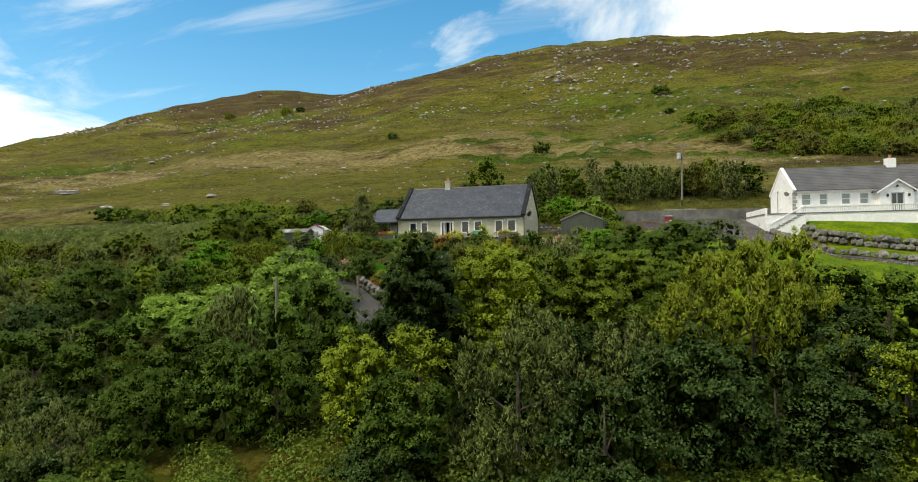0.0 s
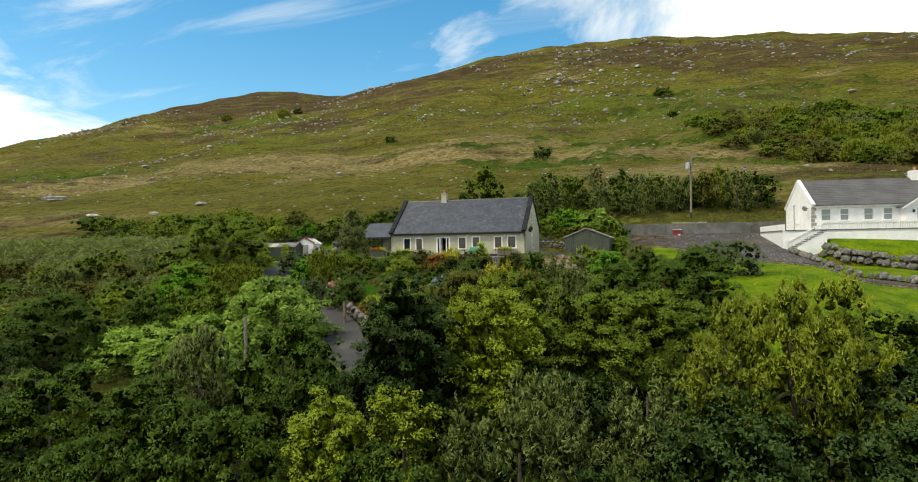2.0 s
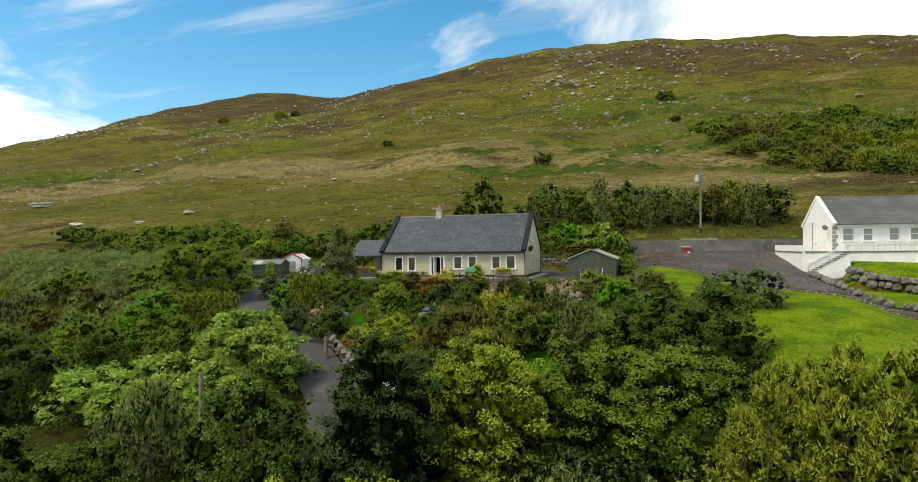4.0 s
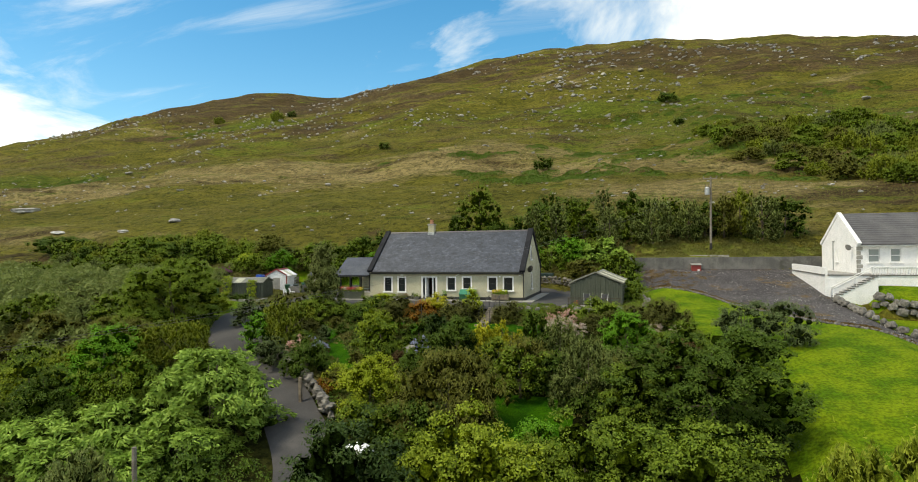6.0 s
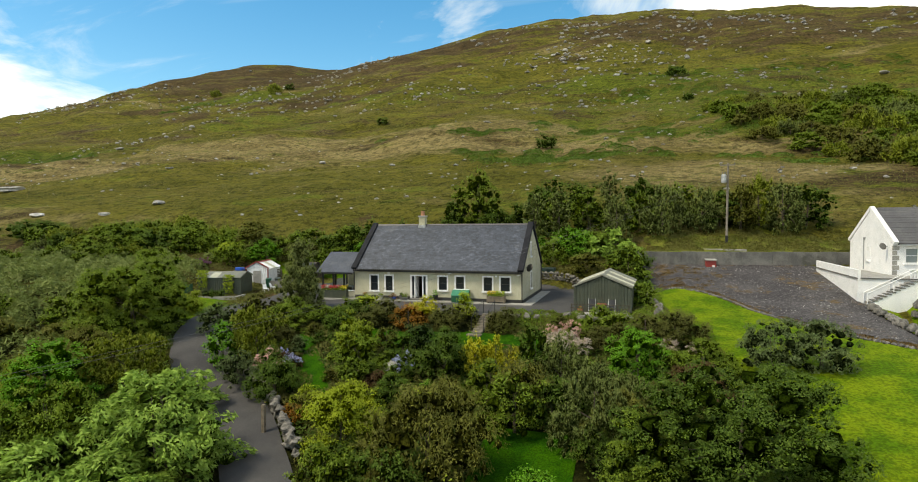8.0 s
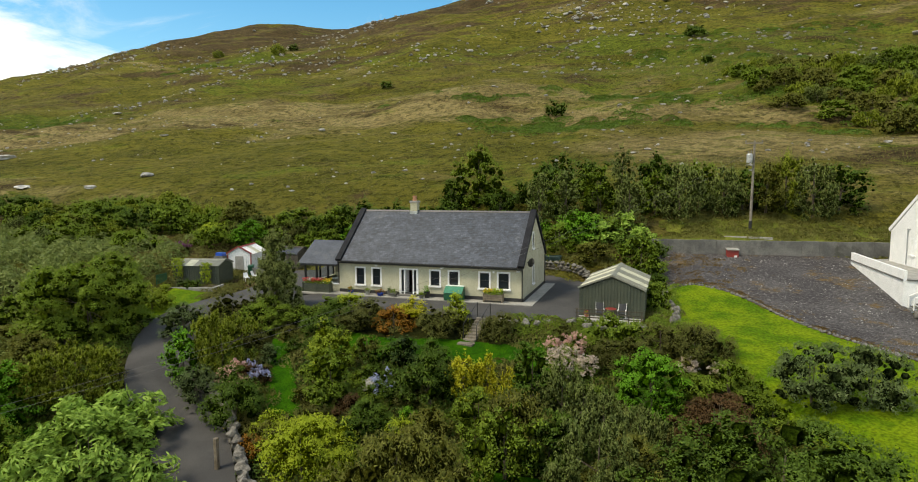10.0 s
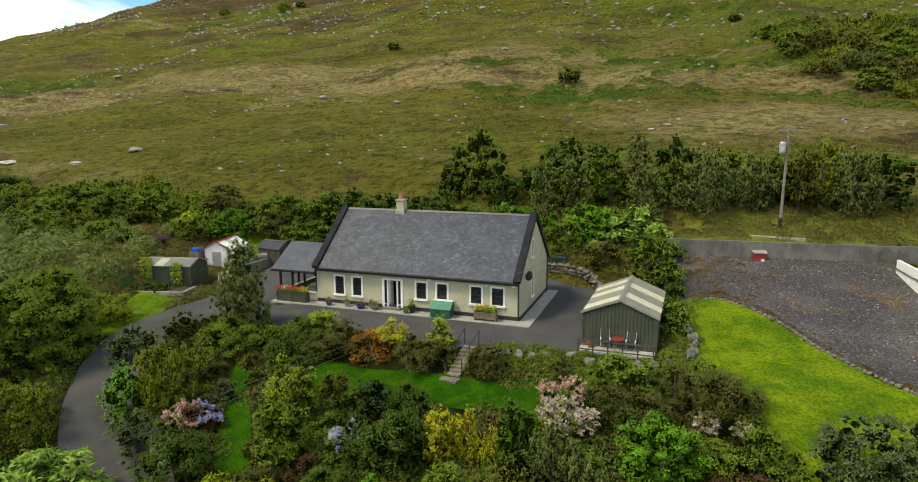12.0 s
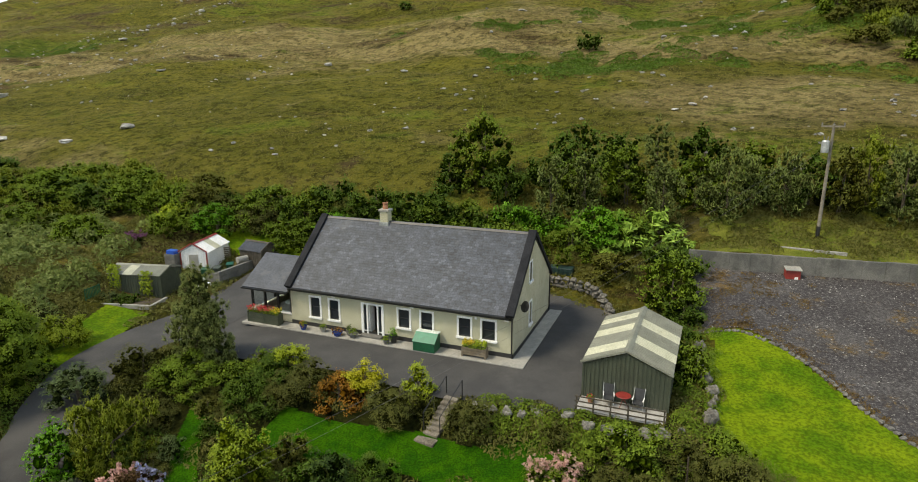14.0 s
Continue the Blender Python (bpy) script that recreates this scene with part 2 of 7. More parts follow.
def added(n, l, a, b):
    plus = n.new("ShaderNodeMath"); plus.operation = "ADD"
    l.new(a, plus.inputs[0]); l.new(b, plus.inputs[1])
    return plus.outputs[0]


def moorland(name):
    """The hill: olive grass low down, a belt of pale straw, bracken green on the wet side, brown heath along the crest."""
    m, n, l, b = shader(name)
    co = n.new("ShaderNodeTexCoord").outputs["Object"]
    mp = n.new("ShaderNodeMapping")
    mp.inputs["Scale"].default_value = (0.5, 1.0, 1.0)
    l.new(co, mp.inputs["Vector"])
    flat = mp.outputs[0]
    big = noise_node(n, l, flat, 0.028, 9, 0.68, 0.6).outputs["Fac"]
    mid = noise_node(n, l, flat, 0.11, 9, 0.7, 0.4).outputs["Fac"]
    wild = noise_node(n, l, flat, 0.05, 10, 0.76, 0.5).outputs["Fac"]
    tuft = noise_node(n, l, co, 0.75, 10, 0.8).outputs["Fac"]
    fine = noise_node(n, l, co, 3.2, 6, 0.8).outputs["Fac"]
    vary = ramp_node_out(n, l, mid, 0.38, 0.62)
    grass = mixed(n, l, vary, (0.071, 0.071, 0.01), (0.134, 0.123, 0.021))
    straw = mixed(n, l, vary, (0.15, 0.12, 0.048), (0.245, 0.2, 0.093))
    green = mixed(n, l, vary, (0.05, 0.075, 0.007), (0.1, 0.12, 0.015))
    heath = mixed(n, l, vary, (0.05, 0.036, 0.016), (0.094, 0.067, 0.03))
    dry = added(n, l, big, zones(n, l, co, ((-70, 112, 120, 19, 0.19), (15, 92, 48, 12, 0.22), (27, 58, 24, 13, 0.28), (-80, 50, 70, 14, -0.05), (-170, 90, 60, 12, 0.2))))
    c = mixed(n, l, ramp_node_out(n, l, dry, 0.53, 0.66), grass, straw)
    brown = added(n, l, wild, zones(n, l, co, ((-270, 340, 190, 70, 0.16), (-60, 320, 160, 60, 0.08), (90, 300, 120, 60, 0.08), (-150, 230, 70, 40, 0.07), (46, 47, 14, 9, 0.22), (8, 45, 22, 4, 0.1), (-55, 58, 110, 38, -0.09))))
    c = mixed(n, l, ramp_node_out(n, l, brown, 0.50, 0.60), c, heath)
    wet = added(n, l, mid, zones(n, l, co, ((40, 160, 75, 55, 0.14), (20, 104, 32, 9, 0.14), (-6, 79, 22, 6, 0.2), (-215, 121, 42, 13, 0.26), (-215, 250, 60, 12, 0.18), (-60, 200, 110, 22, 0.09), (-20, 42, 80, 14, 0.07), (-150, 170, 60, 20, 0.08))))
    c = mixed(n, l, ramp_node_out(n, l, wet, 0.56, 0.66), c, green)
    # garden soil, with the shade of the gaps between shrubs in its colour
    shaded_soil = mixed(n, l, vary, (0.022, 0.026, 0.006), (0.045, 0.05, 0.011))
    c = mixed(n, l, ramp_node_out(n, l, zones(n, l, co, ((-12, -21, 62, 22, 1.0),)), 0.1, 0.6), c, shaded_soil)
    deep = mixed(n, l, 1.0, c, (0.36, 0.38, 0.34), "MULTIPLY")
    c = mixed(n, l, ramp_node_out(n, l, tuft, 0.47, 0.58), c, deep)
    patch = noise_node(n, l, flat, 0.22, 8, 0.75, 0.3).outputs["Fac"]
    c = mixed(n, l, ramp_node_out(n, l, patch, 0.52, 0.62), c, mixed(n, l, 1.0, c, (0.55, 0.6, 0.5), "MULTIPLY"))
    pale = mixed(n, l, 1.0, c, (1.7, 1.6, 1.5), "MULTIPLY")
    c = mixed(n, l, ramp_node_out(n, l, fine, 0.50, 0.62), c, pale)
    l.new(c, b.inputs["Base Color"])
    b.inputs["Roughness"].default_value = 0.95
    b.inputs["Specular IOR Level"].default_value = 0.05
    bp = n.new("ShaderNodeBump")
    bp.inputs["Strength"].default_value, bp.inputs["Distance"].default_value = 1.0, 0.6
    l.new(tuft, bp.inputs["Height"])
    l.new(bp.outputs[0], b.inputs["Normal"])
    return m


def stony(name):
    """Dark gravel with pale chips, and brown weedy patches where wheels don't go."""
    m, n, l, b = shader(name)
    co = n.new("ShaderNodeTexCoord").outputs["Object"]
    big, chips, fine = noise_node(n, l, co, 0.22, 6), noise_node(n, l, co, 5.5, 7, 0.85), noise_node(n, l, co, 16, 3)
    c = mixed(n, l, ramp_node_out(n, l, big.outputs["Fac"], 0.38, 0.62), (0.05, 0.046, 0.048), (0.085, 0.08, 0.08))
    weed = noise_node(n, l, co, 0.35, 10, 0.78)
    c = mixed(n, l, ramp_node_out(n, l, weed.outputs["Fac"], 0.54, 0.64), c, (0.13, 0.08, 0.018))
    c = mixed(n, l, ramp_node_out(n, l, chips.outputs["Fac"], 0.52, 0.62), c, (0.17, 0.16, 0.155))
    c = mixed(n, l, ramp_node_out(n, l, chips.outputs["Fac"], 0.38, 0.49), (0.022, 0.02, 0.02), c)
    c = mixed(n, l, 1.0, c, mixed(n, l, fine.outputs["Fac"], (0.3, 0.3, 0.3), (1.7, 1.7, 1.7)), "MULTIPLY")
    l.new(c, b.inputs["Base Color"])
    b.inputs["Roughness"].default_value = 0.95
    b.inputs["Specular IOR Level"].default_value = 0.15
    bp = n.new("ShaderNodeBump")
    bp.inputs["Strength"].default_value, bp.inputs["Distance"].default_value = 0.8, 0.06
    l.new(chips.outputs["Fac"], bp.inputs["Height"])
    l.new(bp.outputs[0], b.inputs["Normal"])
    return m


def slated(name):
    """Blue-grey slates: each one has its own tone, some are paler with lichen."""
    m = plain(name, (0.029, 0.036, 0.05), (0.047, 0.056, 0.076), 0.7, 9, 0.6, bump=0.3, spot=(0.066, 0.073, 0.085), spots=0.2, grain=0.3)
    n, l = m.node_tree.nodes, m.node_tree.links
    b = n["Principled BSDF"]
    g = n.new("ShaderNodeNewGeometry")
    r = ramp_node(n, [(0.0, (0.72, 0.72, 0.72)), (0.75, (1.1, 1.1, 1.1)), (0.9, (1.3, 1.3, 1.28)), (1.0, (1.6, 1.6, 1.55))])
    l.new(g.outputs["Random Per Island"], r.inputs[0])
    base = b.inputs["Base Color"].links[0].from_socket
    l.new(mixed(n, l, 1.0, base, r.outputs[0], "MULTIPLY"), b.inputs["Base Color"])
    return m


M_HILL = moorland("moorland")
M_TARMAC = plain("tarmac", (0.047, 0.046, 0.046), (0.066, 0.064, 0.062), 0.35, 40, 0.9, bump=0.3, spot=(0.085, 0.081, 0.077), spots=0.25, gloss=0.3)
M_GRAVEL = stony("gravel")
M_LAWN = plain("mown_grass", (0.055, 0.112, 0.004), (0.125, 0.178, 0.007), 0.45, 6, 0.95, bump=1.0, spot=(0.04, 0.095, 0.003), spots=0.25, depth=0.08, grain=0.3, gloss=0.06)
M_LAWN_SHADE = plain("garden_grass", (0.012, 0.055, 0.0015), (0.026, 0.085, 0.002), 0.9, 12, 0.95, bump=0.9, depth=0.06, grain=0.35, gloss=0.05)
M_BANK = plain("rough_grass", (0.075, 0.098, 0.014), (0.14, 0.15, 0.027), 0.5, 9, 0.95, bump=1.0, spot=(0.17, 0.14, 0.07), spots=0.3, depth=0.1, gloss=0.06)
M_CONC = plain("concrete", (0.24, 0.235, 0.215), (0.33, 0.32, 0.29), 1.2, 30, 0.85, spot=(0.16, 0.155, 0.14), spots=0.25)
M_GRIT = plain("gritty_concrete", (0.13, 0.115, 0.092), (0.22, 0.195, 0.16), 1.6, 18, 0.95, bump=0.5, spot=(0.13, 0.115, 0.09), spots=0.35, grain=0.35, gloss=0.1)
M_CONC_OLD = plain("old_concrete", (0.09, 0.09, 0.085), (0.165, 0.16, 0.148), 0.7, 20, 0.9, bump=0.4, spot=(0.07, 0.07, 0.06), spots=0.4)
M_RENDER = plain("cream_render", (0.40, 0.385, 0.275), (0.455, 0.44, 0.325), 0.8, 25, 0.85, bump=0.15, spot=(0.36, 0.34, 0.23), spots=0.15)
M_WHITE = plain("white_paint", (0.72, 0.73, 0.73), (0.80, 0.80, 0.80), 1.2, 30, 0.6, bump=0.08, spot=(0.62, 0.63, 0.60), spots=0.1)
M_PLINTH = plain("black_paint", (0.018, 0.018, 0.018), (0.03, 0.03, 0.03), 2, 40, 0.6)
M_BLACK = plain("black_frame", (0.012, 0.012, 0.013), (0.02, 0.02, 0.02), 2, 40, 0.4, bump=0)
M_SLATE = slated("slate")
M_SLATE_DARK = plain("dark_slate", (0.03, 0.031, 0.036), (0.05, 0.051, 0.056), 1.0, 18, 0.5)
M_COPING = plain("black_coping", (0.010, 0.011, 0.014), (0.019, 0.02, 0.024), 1.0, 18, 0.85, gloss=0.2)
M_TILE = plain("grey_tile", (0.075, 0.073, 0.075), (0.11, 0.107, 0.108), 0.6, 14, 0.6, bump=0.4)
M_GLASS = glassy("dark_pane")
M_PANE_PALE = glassy("curtained_pane", (0.22, 0.26, 0.26), 0.1)
M_WIRE = plain("wire", (0.08, 0.08, 0.08), (0.12, 0.12, 0.12), 2, 20, 0.6, bump=0)
M_CLEAR = clear_glass("clear_pane")
M_GREEN_STEEL = plain("green_steel", (0.045, 0.055, 0.038), (0.06, 0.07, 0.048), 1.0, 20, 0.5, bump=0.05)
M_GREY_STEEL = plain("grey_sheet", (0.165, 0.17, 0.135), (0.21, 0.215, 0.175), 1.0, 25, 0.6, spot=(0.15, 0.15, 0.12), spots=0.2)
M_ROOFLIGHT = plain("clear_sheet", (0.42, 0.42, 0.315), (0.5, 0.495, 0.38), 1.5, 25, 0.5, spot=(0.33, 0.33, 0.24), spots=0.2)
M_RED = plain("red_paint", (0.2, 0.022, 0.018), (0.27, 0.03, 0.022), 2, 30, 0.5)
M_GREEN_PAINT = plain("green_plastic", (0.008, 0.07, 0.032), (0.011, 0.09, 0.042), 2, 30, 0.4, bump=0.02)
M_MINT = plain("pale_lid", (0.55, 0.62, 0.58), (0.68, 0.73, 0.69), 2, 30, 0.5, bump=0.02)
M_TANK = plain("dark_green_plastic", (0.01, 0.028, 0.026), (0.016, 0.04, 0.036), 2, 30, 0.45, bump=0.02)
M_TEAL = plain("mint_paint", (0.012, 0.15, 0.085), (0.018, 0.19, 0.11), 2, 30, 0.45, bump=0.02)
M_WOOD = plain("weathered_wood", (0.12, 0.095, 0.065), (0.2, 0.165, 0.12), 3, 40, 0.85)
M_POLE = plain("pole_wood", (0.14, 0.12, 0.095), (0.22, 0.2, 0.165), 2, 30, 0.9)
M_DARKWOOD = plain("dark_wood", (0.05, 0.042, 0.03), (0.085, 0.072, 0.055), 3, 40, 0.85)
M_BARK = plain("bark", (0.06, 0.045, 0.03), (0.11, 0.09, 0.065), 4, 30, 0.95, bump=0.6)
M_STONE = plain("field_stone", (0.08, 0.074, 0.063), (0.19, 0.178, 0.155), 2.0, 9, 0.95, bump=0.6, spot=(0.12, 0.115, 0.1), spots=0.4, depth=0.05, random=0.25)
M_PALE_STONE = plain("pale_rock", (0.24, 0.235, 0.22), (0.44, 0.43, 0.40), 0.8, 4, 0.95, bump=0.6, spot=(0.14, 0.13, 0.11), spots=0.35, depth=0.1, random=0.25)
M_GREY_STONE = plain("grey_garden_stone", (0.09, 0.085, 0.075), (0.215, 0.205, 0.185), 1.2, 6, 0.95, bump=0.6, spot=(0.09, 0.085, 0.07), spots=0.4, depth=0.06, random=0.3)
M_GREY_METAL = plain("galvanised", (0.34, 0.36, 0.37), (0.44, 0.46, 0.47), 3, 30, 0.45, metal=0.5, bump=0)
M_DECK = plain("grey_decking", (0.30, 0.29, 0.27), (0.40, 0.39, 0.37), 2, 40, 0.8)
M_TERRACOTTA = plain("terracotta", (0.3, 0.13, 0.07), (0.38, 0.19, 0.11), 3, 30, 0.8)
M_BLUE_POT = plain("blue_glaze", (0.015, 0.03, 0.16), (0.02, 0.05, 0.24), 3, 30, 0.25, bump=0)
M_CHAIR = plain("dark_fabric", (0.03, 0.032, 0.036), (0.045, 0.048, 0.052), 3, 60, 0.9)
M_BLUE = plain("blue_plastic", (0.01, 0.06, 0.35), (0.015, 0.09, 0.45), 3, 30, 0.4, bump=0)
M_SOIL = plain("soil", (0.04, 0.03, 0.02), (0.07, 0.055, 0.035), 2, 20, 0.95)

LEAF_TONES = {
    "alder": ("dark_leaves", [(0.2, (0.0366, 0.0708, 0.00732)), (0.5, (0.0756, 0.132, 0.0122)), (0.85, (0.152, 0.22, 0.022))]),
    "conifer": ("fir_needles", [(0.2, (0.019, 0.038, 0.007)), (0.5, (0.038, 0.072, 0.012)), (0.85, (0.085, 0.13, 0.022))], 0.1),
    "golden": ("golden_leaves", [(0.2, (0.12, 0.17, 0.01)), (0.5, (0.225, 0.295, 0.018)), (0.85, (0.38, 0.44, 0.04))]),
    "willow": ("willow_leaves", [(0.2, (0.0915, 0.128, 0.0305)), (0.5, (0.171, 0.213, 0.0549)), (0.85, (0.305, 0.354, 0.122))]),
    "sallow": ("sallow_leaves", [(0.2, (0.104, 0.146, 0.0122)), (0.5, (0.22, 0.268, 0.022)), (0.85, (0.403, 0.439, 0.0488))]),
    "bright": ("bright_leaves", [(0.2, (0.0549, 0.159, 0.00732)), (0.5, (0.122, 0.305, 0.0122)), (0.85, (0.22, 0.439, 0.022))]),
    "green": ("green_leaves", [(0.2, (0.0732, 0.122, 0.00976)), (0.5, (0.146, 0.22, 0.0159)), (0.85, (0.281, 0.354, 0.0305))]),
    "knotweed": ("long_pale_leaves", [(0.2, (0.11, 0.21, 0.025)), (0.5, (0.24, 0.38, 0.05)), (0.85, (0.48, 0.62, 0.14))], 0.25),
    "lime": ("lime_leaves", [(0.2, (0.195, 0.268, 0.0122)), (0.5, (0.342, 0.427, 0.0195)), (0.85, (0.512, 0.573, 0.0427))]),
    "olive": ("olive_leaves", [(0.2, (0.0756, 0.0854, 0.0122)), (0.55, (0.152, 0.159, 0.0244)), (0.9, (0.281, 0.268, 0.0464))]),
    "heath": ("heath_leaves", [(0.2, (0.061, 0.0683, 0.0146)), (0.5, (0.11, 0.12, 0.0244)), (0.85, (0.195, 0.189, 0.0488))]),
    "orange": ("orange_leaves", [(0.2, (0.183, 0.0732, 0.00976)), (0.55, (0.342, 0.159, 0.0159)), (0.9, (0.439, 0.268, 0.0366))]),
    "yellow": ("yellow_leaves", [(0.2, (0.329, 0.329, 0.0146)), (0.55, (0.561, 0.537, 0.0305)), (0.9, (0.756, 0.708, 0.0976))]),
    "red": ("russet_leaves", [(0.2, (0.075, 0.045, 0.018)), (0.55, (0.125, 0.072, 0.026)), (0.9, (0.19, 0.11, 0.05))]),
    "silver": ("silver_leaves", [(0.2, (0.05, 0.08, 0.022)), (0.55, (0.12, 0.165, 0.055)), (0.9, (0.32, 0.37, 0.2))]),
    "pink": ("pink_flowers", [(0.2, (0.45, 0.2, 0.19)), (0.55, (0.68, 0.42, 0.36)), (0.9, (0.85, 0.7, 0.55))]),
    "white": ("white_flowers", [(0.2, (0.42, 0.33, 0.27)), (0.9, (0.68, 0.58, 0.48))]),
    "blue": ("blue_flowers", [(0.2, (0.2, 0.22, 0.4)), (0.9, (0.42, 0.44, 0.62))]),
    "magenta": ("heather_flowers", [(0.2, (0.12, 0.04, 0.09)), (0.9, (0.28, 0.12, 0.22))]),
    "yellowf": ("yellow_flowers", [(0.2, (0.55, 0.4, 0.02)), (0.9, (0.75, 0.62, 0.05))]),
    "redf": ("red_flowers", [(0.2, (0.4, 0.02, 0.04)), (0.9, (0.6, 0.12, 0.1))]),
    "feather": ("feathery_leaves", [(0.2, (0.104, 0.134, 0.0366)), (0.5, (0.195, 0.232, 0.0671)), (0.85, (0.342, 0.366, 0.122))]),
    "straw": ("dry_grass_blades", [(0.2, (0.11, 0.095, 0.022)), (0.5, (0.17, 0.145, 0.04)), (0.85, (0.25, 0.21, 0.075))]),
    "rusty": ("rusty_weeds", [(0.2, (0.08, 0.05, 0.015)), (0.5, (0.16, 0.1, 0.028)), (0.85, (0.2, 0.17, 0.05))]),
    "bracken": ("bracken_fronds", [(0.2, (0.09, 0.125, 0.025)), (0.5, (0.165, 0.21, 0.048)), (0.85, (0.29, 0.33, 0.1))], 0.2),
    "bramble": ("bramble_leaves", [(0.2, (0.061, 0.104, 0.011)), (0.5, (0.122, 0.183, 0.0171)), (0.85, (0.22, 0.281, 0.0305))]),
    "grass": ("grass_blades", [(0.2, (0.085, 0.095, 0.017)), (0.55, (0.14, 0.138, 0.03)), (0.9, (0.22, 0.19, 0.06))]),
}


def shaded_inner_leaves(name, stops, share=0.5):
    """The mass of leaves deeper in the crown; its shade is put into the colour by share."""
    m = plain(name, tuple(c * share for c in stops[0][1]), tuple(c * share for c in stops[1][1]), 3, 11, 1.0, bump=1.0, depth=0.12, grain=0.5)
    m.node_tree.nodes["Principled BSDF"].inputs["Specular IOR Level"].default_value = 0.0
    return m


LEAF = {k: leafy(*v) for k, v in LEAF_TONES.items()}
THIN = {"sallow": 0.75, "golden": 0.75, "yellow": 0.8, "willow": 0.68, "feather": 0.8, "knotweed": 0.62}      # kinds whose inner colour gets less painted shade
INNER_SHADE = {k: shaded_inner_leaves("shaded_inner_" + v[0], v[1], 0.55 * THIN.get(k, 0.48)) for k, v in LEAF_TONES.items()}

# ---- building blocks ----
class Shape:
    """Collects boxes, prisms and tubes into one mesh."""
    def __init__(self):
        self.v, self.f = [], []

    def poly(self, pts, faces):
        o = len(self.v)
        self.v += [tuple(p) for p in pts]
        self.f += [tuple(i + o for i in f) for f in faces]
        return self

    def box(self, x0, x1, y0, y1, z0, z1, m=None):
        p = [Vector((x, y, z)) for z in (z0, z1) for y in (y0, y1) for x in (x0, x1)]
        if m is not None:
            p = [m @ q for q in p]
        return self.poly(p, [(0, 2, 3, 1), (4, 5, 7, 6), (0, 1, 5, 4), (2, 6, 7, 3), (0, 4, 6, 2), (1, 3, 7, 5)])

    def slab(self, corners, thick):
        """A plate on four corners (counter-clockwise from above), thickened downwards along its normal."""
        c = [Vector(q) for q in corners]
        n = (c[1] - c[0]).cross(c[2] - c[0]).normalized() * thick
        k = len(c)
        lo, hi = [q - n for q in c], c
        faces = [tuple(range(k))[::-1], tuple(range(k, 2 * k))] + [(i, (i + 1) % k, (i + 1) % k + k, i + k) for i in range(k)]
        return self.poly(lo + hi, faces)

    def prism(self, pts, axis, a, b):
        """An outline in the plane across the axis, drawn out from a to b."""
        def at(p, s):
            return (s, p[0], p[1]) if axis == "x" else (p[0], s, p[1]) if axis == "y" else (p[0], p[1], s)
        k = len(pts)
        return self.poly([at(p, a) for p in pts] + [at(p, b) for p in pts],
                         [tuple(range(k))[::-1], tuple(range(k, 2 * k))] + [(i, (i + 1) % k, (i + 1) % k + k, i + k) for i in range(k)])

    def tube(self, a, b, r0, r1=None, n=8):
        a, b = Vector(a), Vector(b)
        r1 = r0 if r1 is None else r1
        d = (b - a).normalized()
        u = d.orthogonal().normalized()
        w = d.cross(u)
        ring = [(math.cos(2 * math.pi * i / n), math.sin(2 * math.pi * i / n)) for i in range(n)]
        p = [a + (u * c + w * s) * r0 for c, s in ring] + [b + (u * c + w * s) * r1 for c, s in ring]
        return self.poly(p, [tuple(range(n))[::-1], tuple(range(n, 2 * n))] + [(i, (i + 1) % n, (i + 1) % n + n, i + n) for i in range(n)])

    def lathe(self, profile, cx=0, cy=0, n=14):
        k = len(profile)
        p = [(cx + r * math.cos(2 * math.pi * i / n), cy + r * math.sin(2 * math.pi * i / n), z) for i in range(n) for r, z in profile]
        fs = [(i * k + j, ((i + 1) % n) * k + j, ((i + 1) % n) * k + j + 1, i * k + j + 1) for i in range(n) for j in range(k - 1)]
        return self.poly(p, fs)

    def mesh(self, name):
        m = bpy.data.meshes.new(name)
        m.from_pydata(self.v, [], self.f)
        bm = bmesh.new()
        bm.from_mesh(m)
        bmesh.ops.recalc_face_normals(bm, faces=bm.faces)
        bm.to_mesh(m)
        bm.free()
        m.update()
        return m


def part(name, shape, material, parent=None, label="", soft=0.0):
    me = shape.mesh(name) if isinstance(shape, Shape) else shape
    if not me.materials:
        me.materials.append(material)
    ob = new(name, me)
    if parent is not None:
        ob.parent = parent
    if soft:
        b = ob.modifiers.new("edge", "BEVEL")
        b.width, b.segments, b.limit_method = soft, 2, "ANGLE"
    return tagged(ob, label)


def thing(name, x, y, z, label, category, group="", turn=0.0, kind=""):
    ob = new(name)
    ob.matrix_world = pose(x, y, z, 0, 0, turn)
    ob.empty_display_size = 0.2
    return tagged(ob, label, category, group, kind)


def grid_mesh(name, xs, ys, lift=0.0, keep=None):
    """A sheet over the ground on the lines xs, ys."""
    xs, ys = np.asarray(xs, float), np.asarray(ys, float)
    X, Y = np.meshgrid(xs, ys)
    Z = ground_z(X, Y) + lift
    nx, ny = len(xs), len(ys)
    co = np.stack([X, Y, Z], -1).reshape(-1, 3)
    i = np.arange(nx * ny).reshape(ny, nx)
    q = np.stack([i[:-1, :-1], i[:-1, 1:], i[1:, 1:], i[1:, :-1]], -1).reshape(-1, 4)
    if keep is not None:
        mid = co[q].mean(1)
        q = q[keep(mid[:, 0], mid[:, 1])]
    return quick_mesh(name, co, q, smooth_it=True)


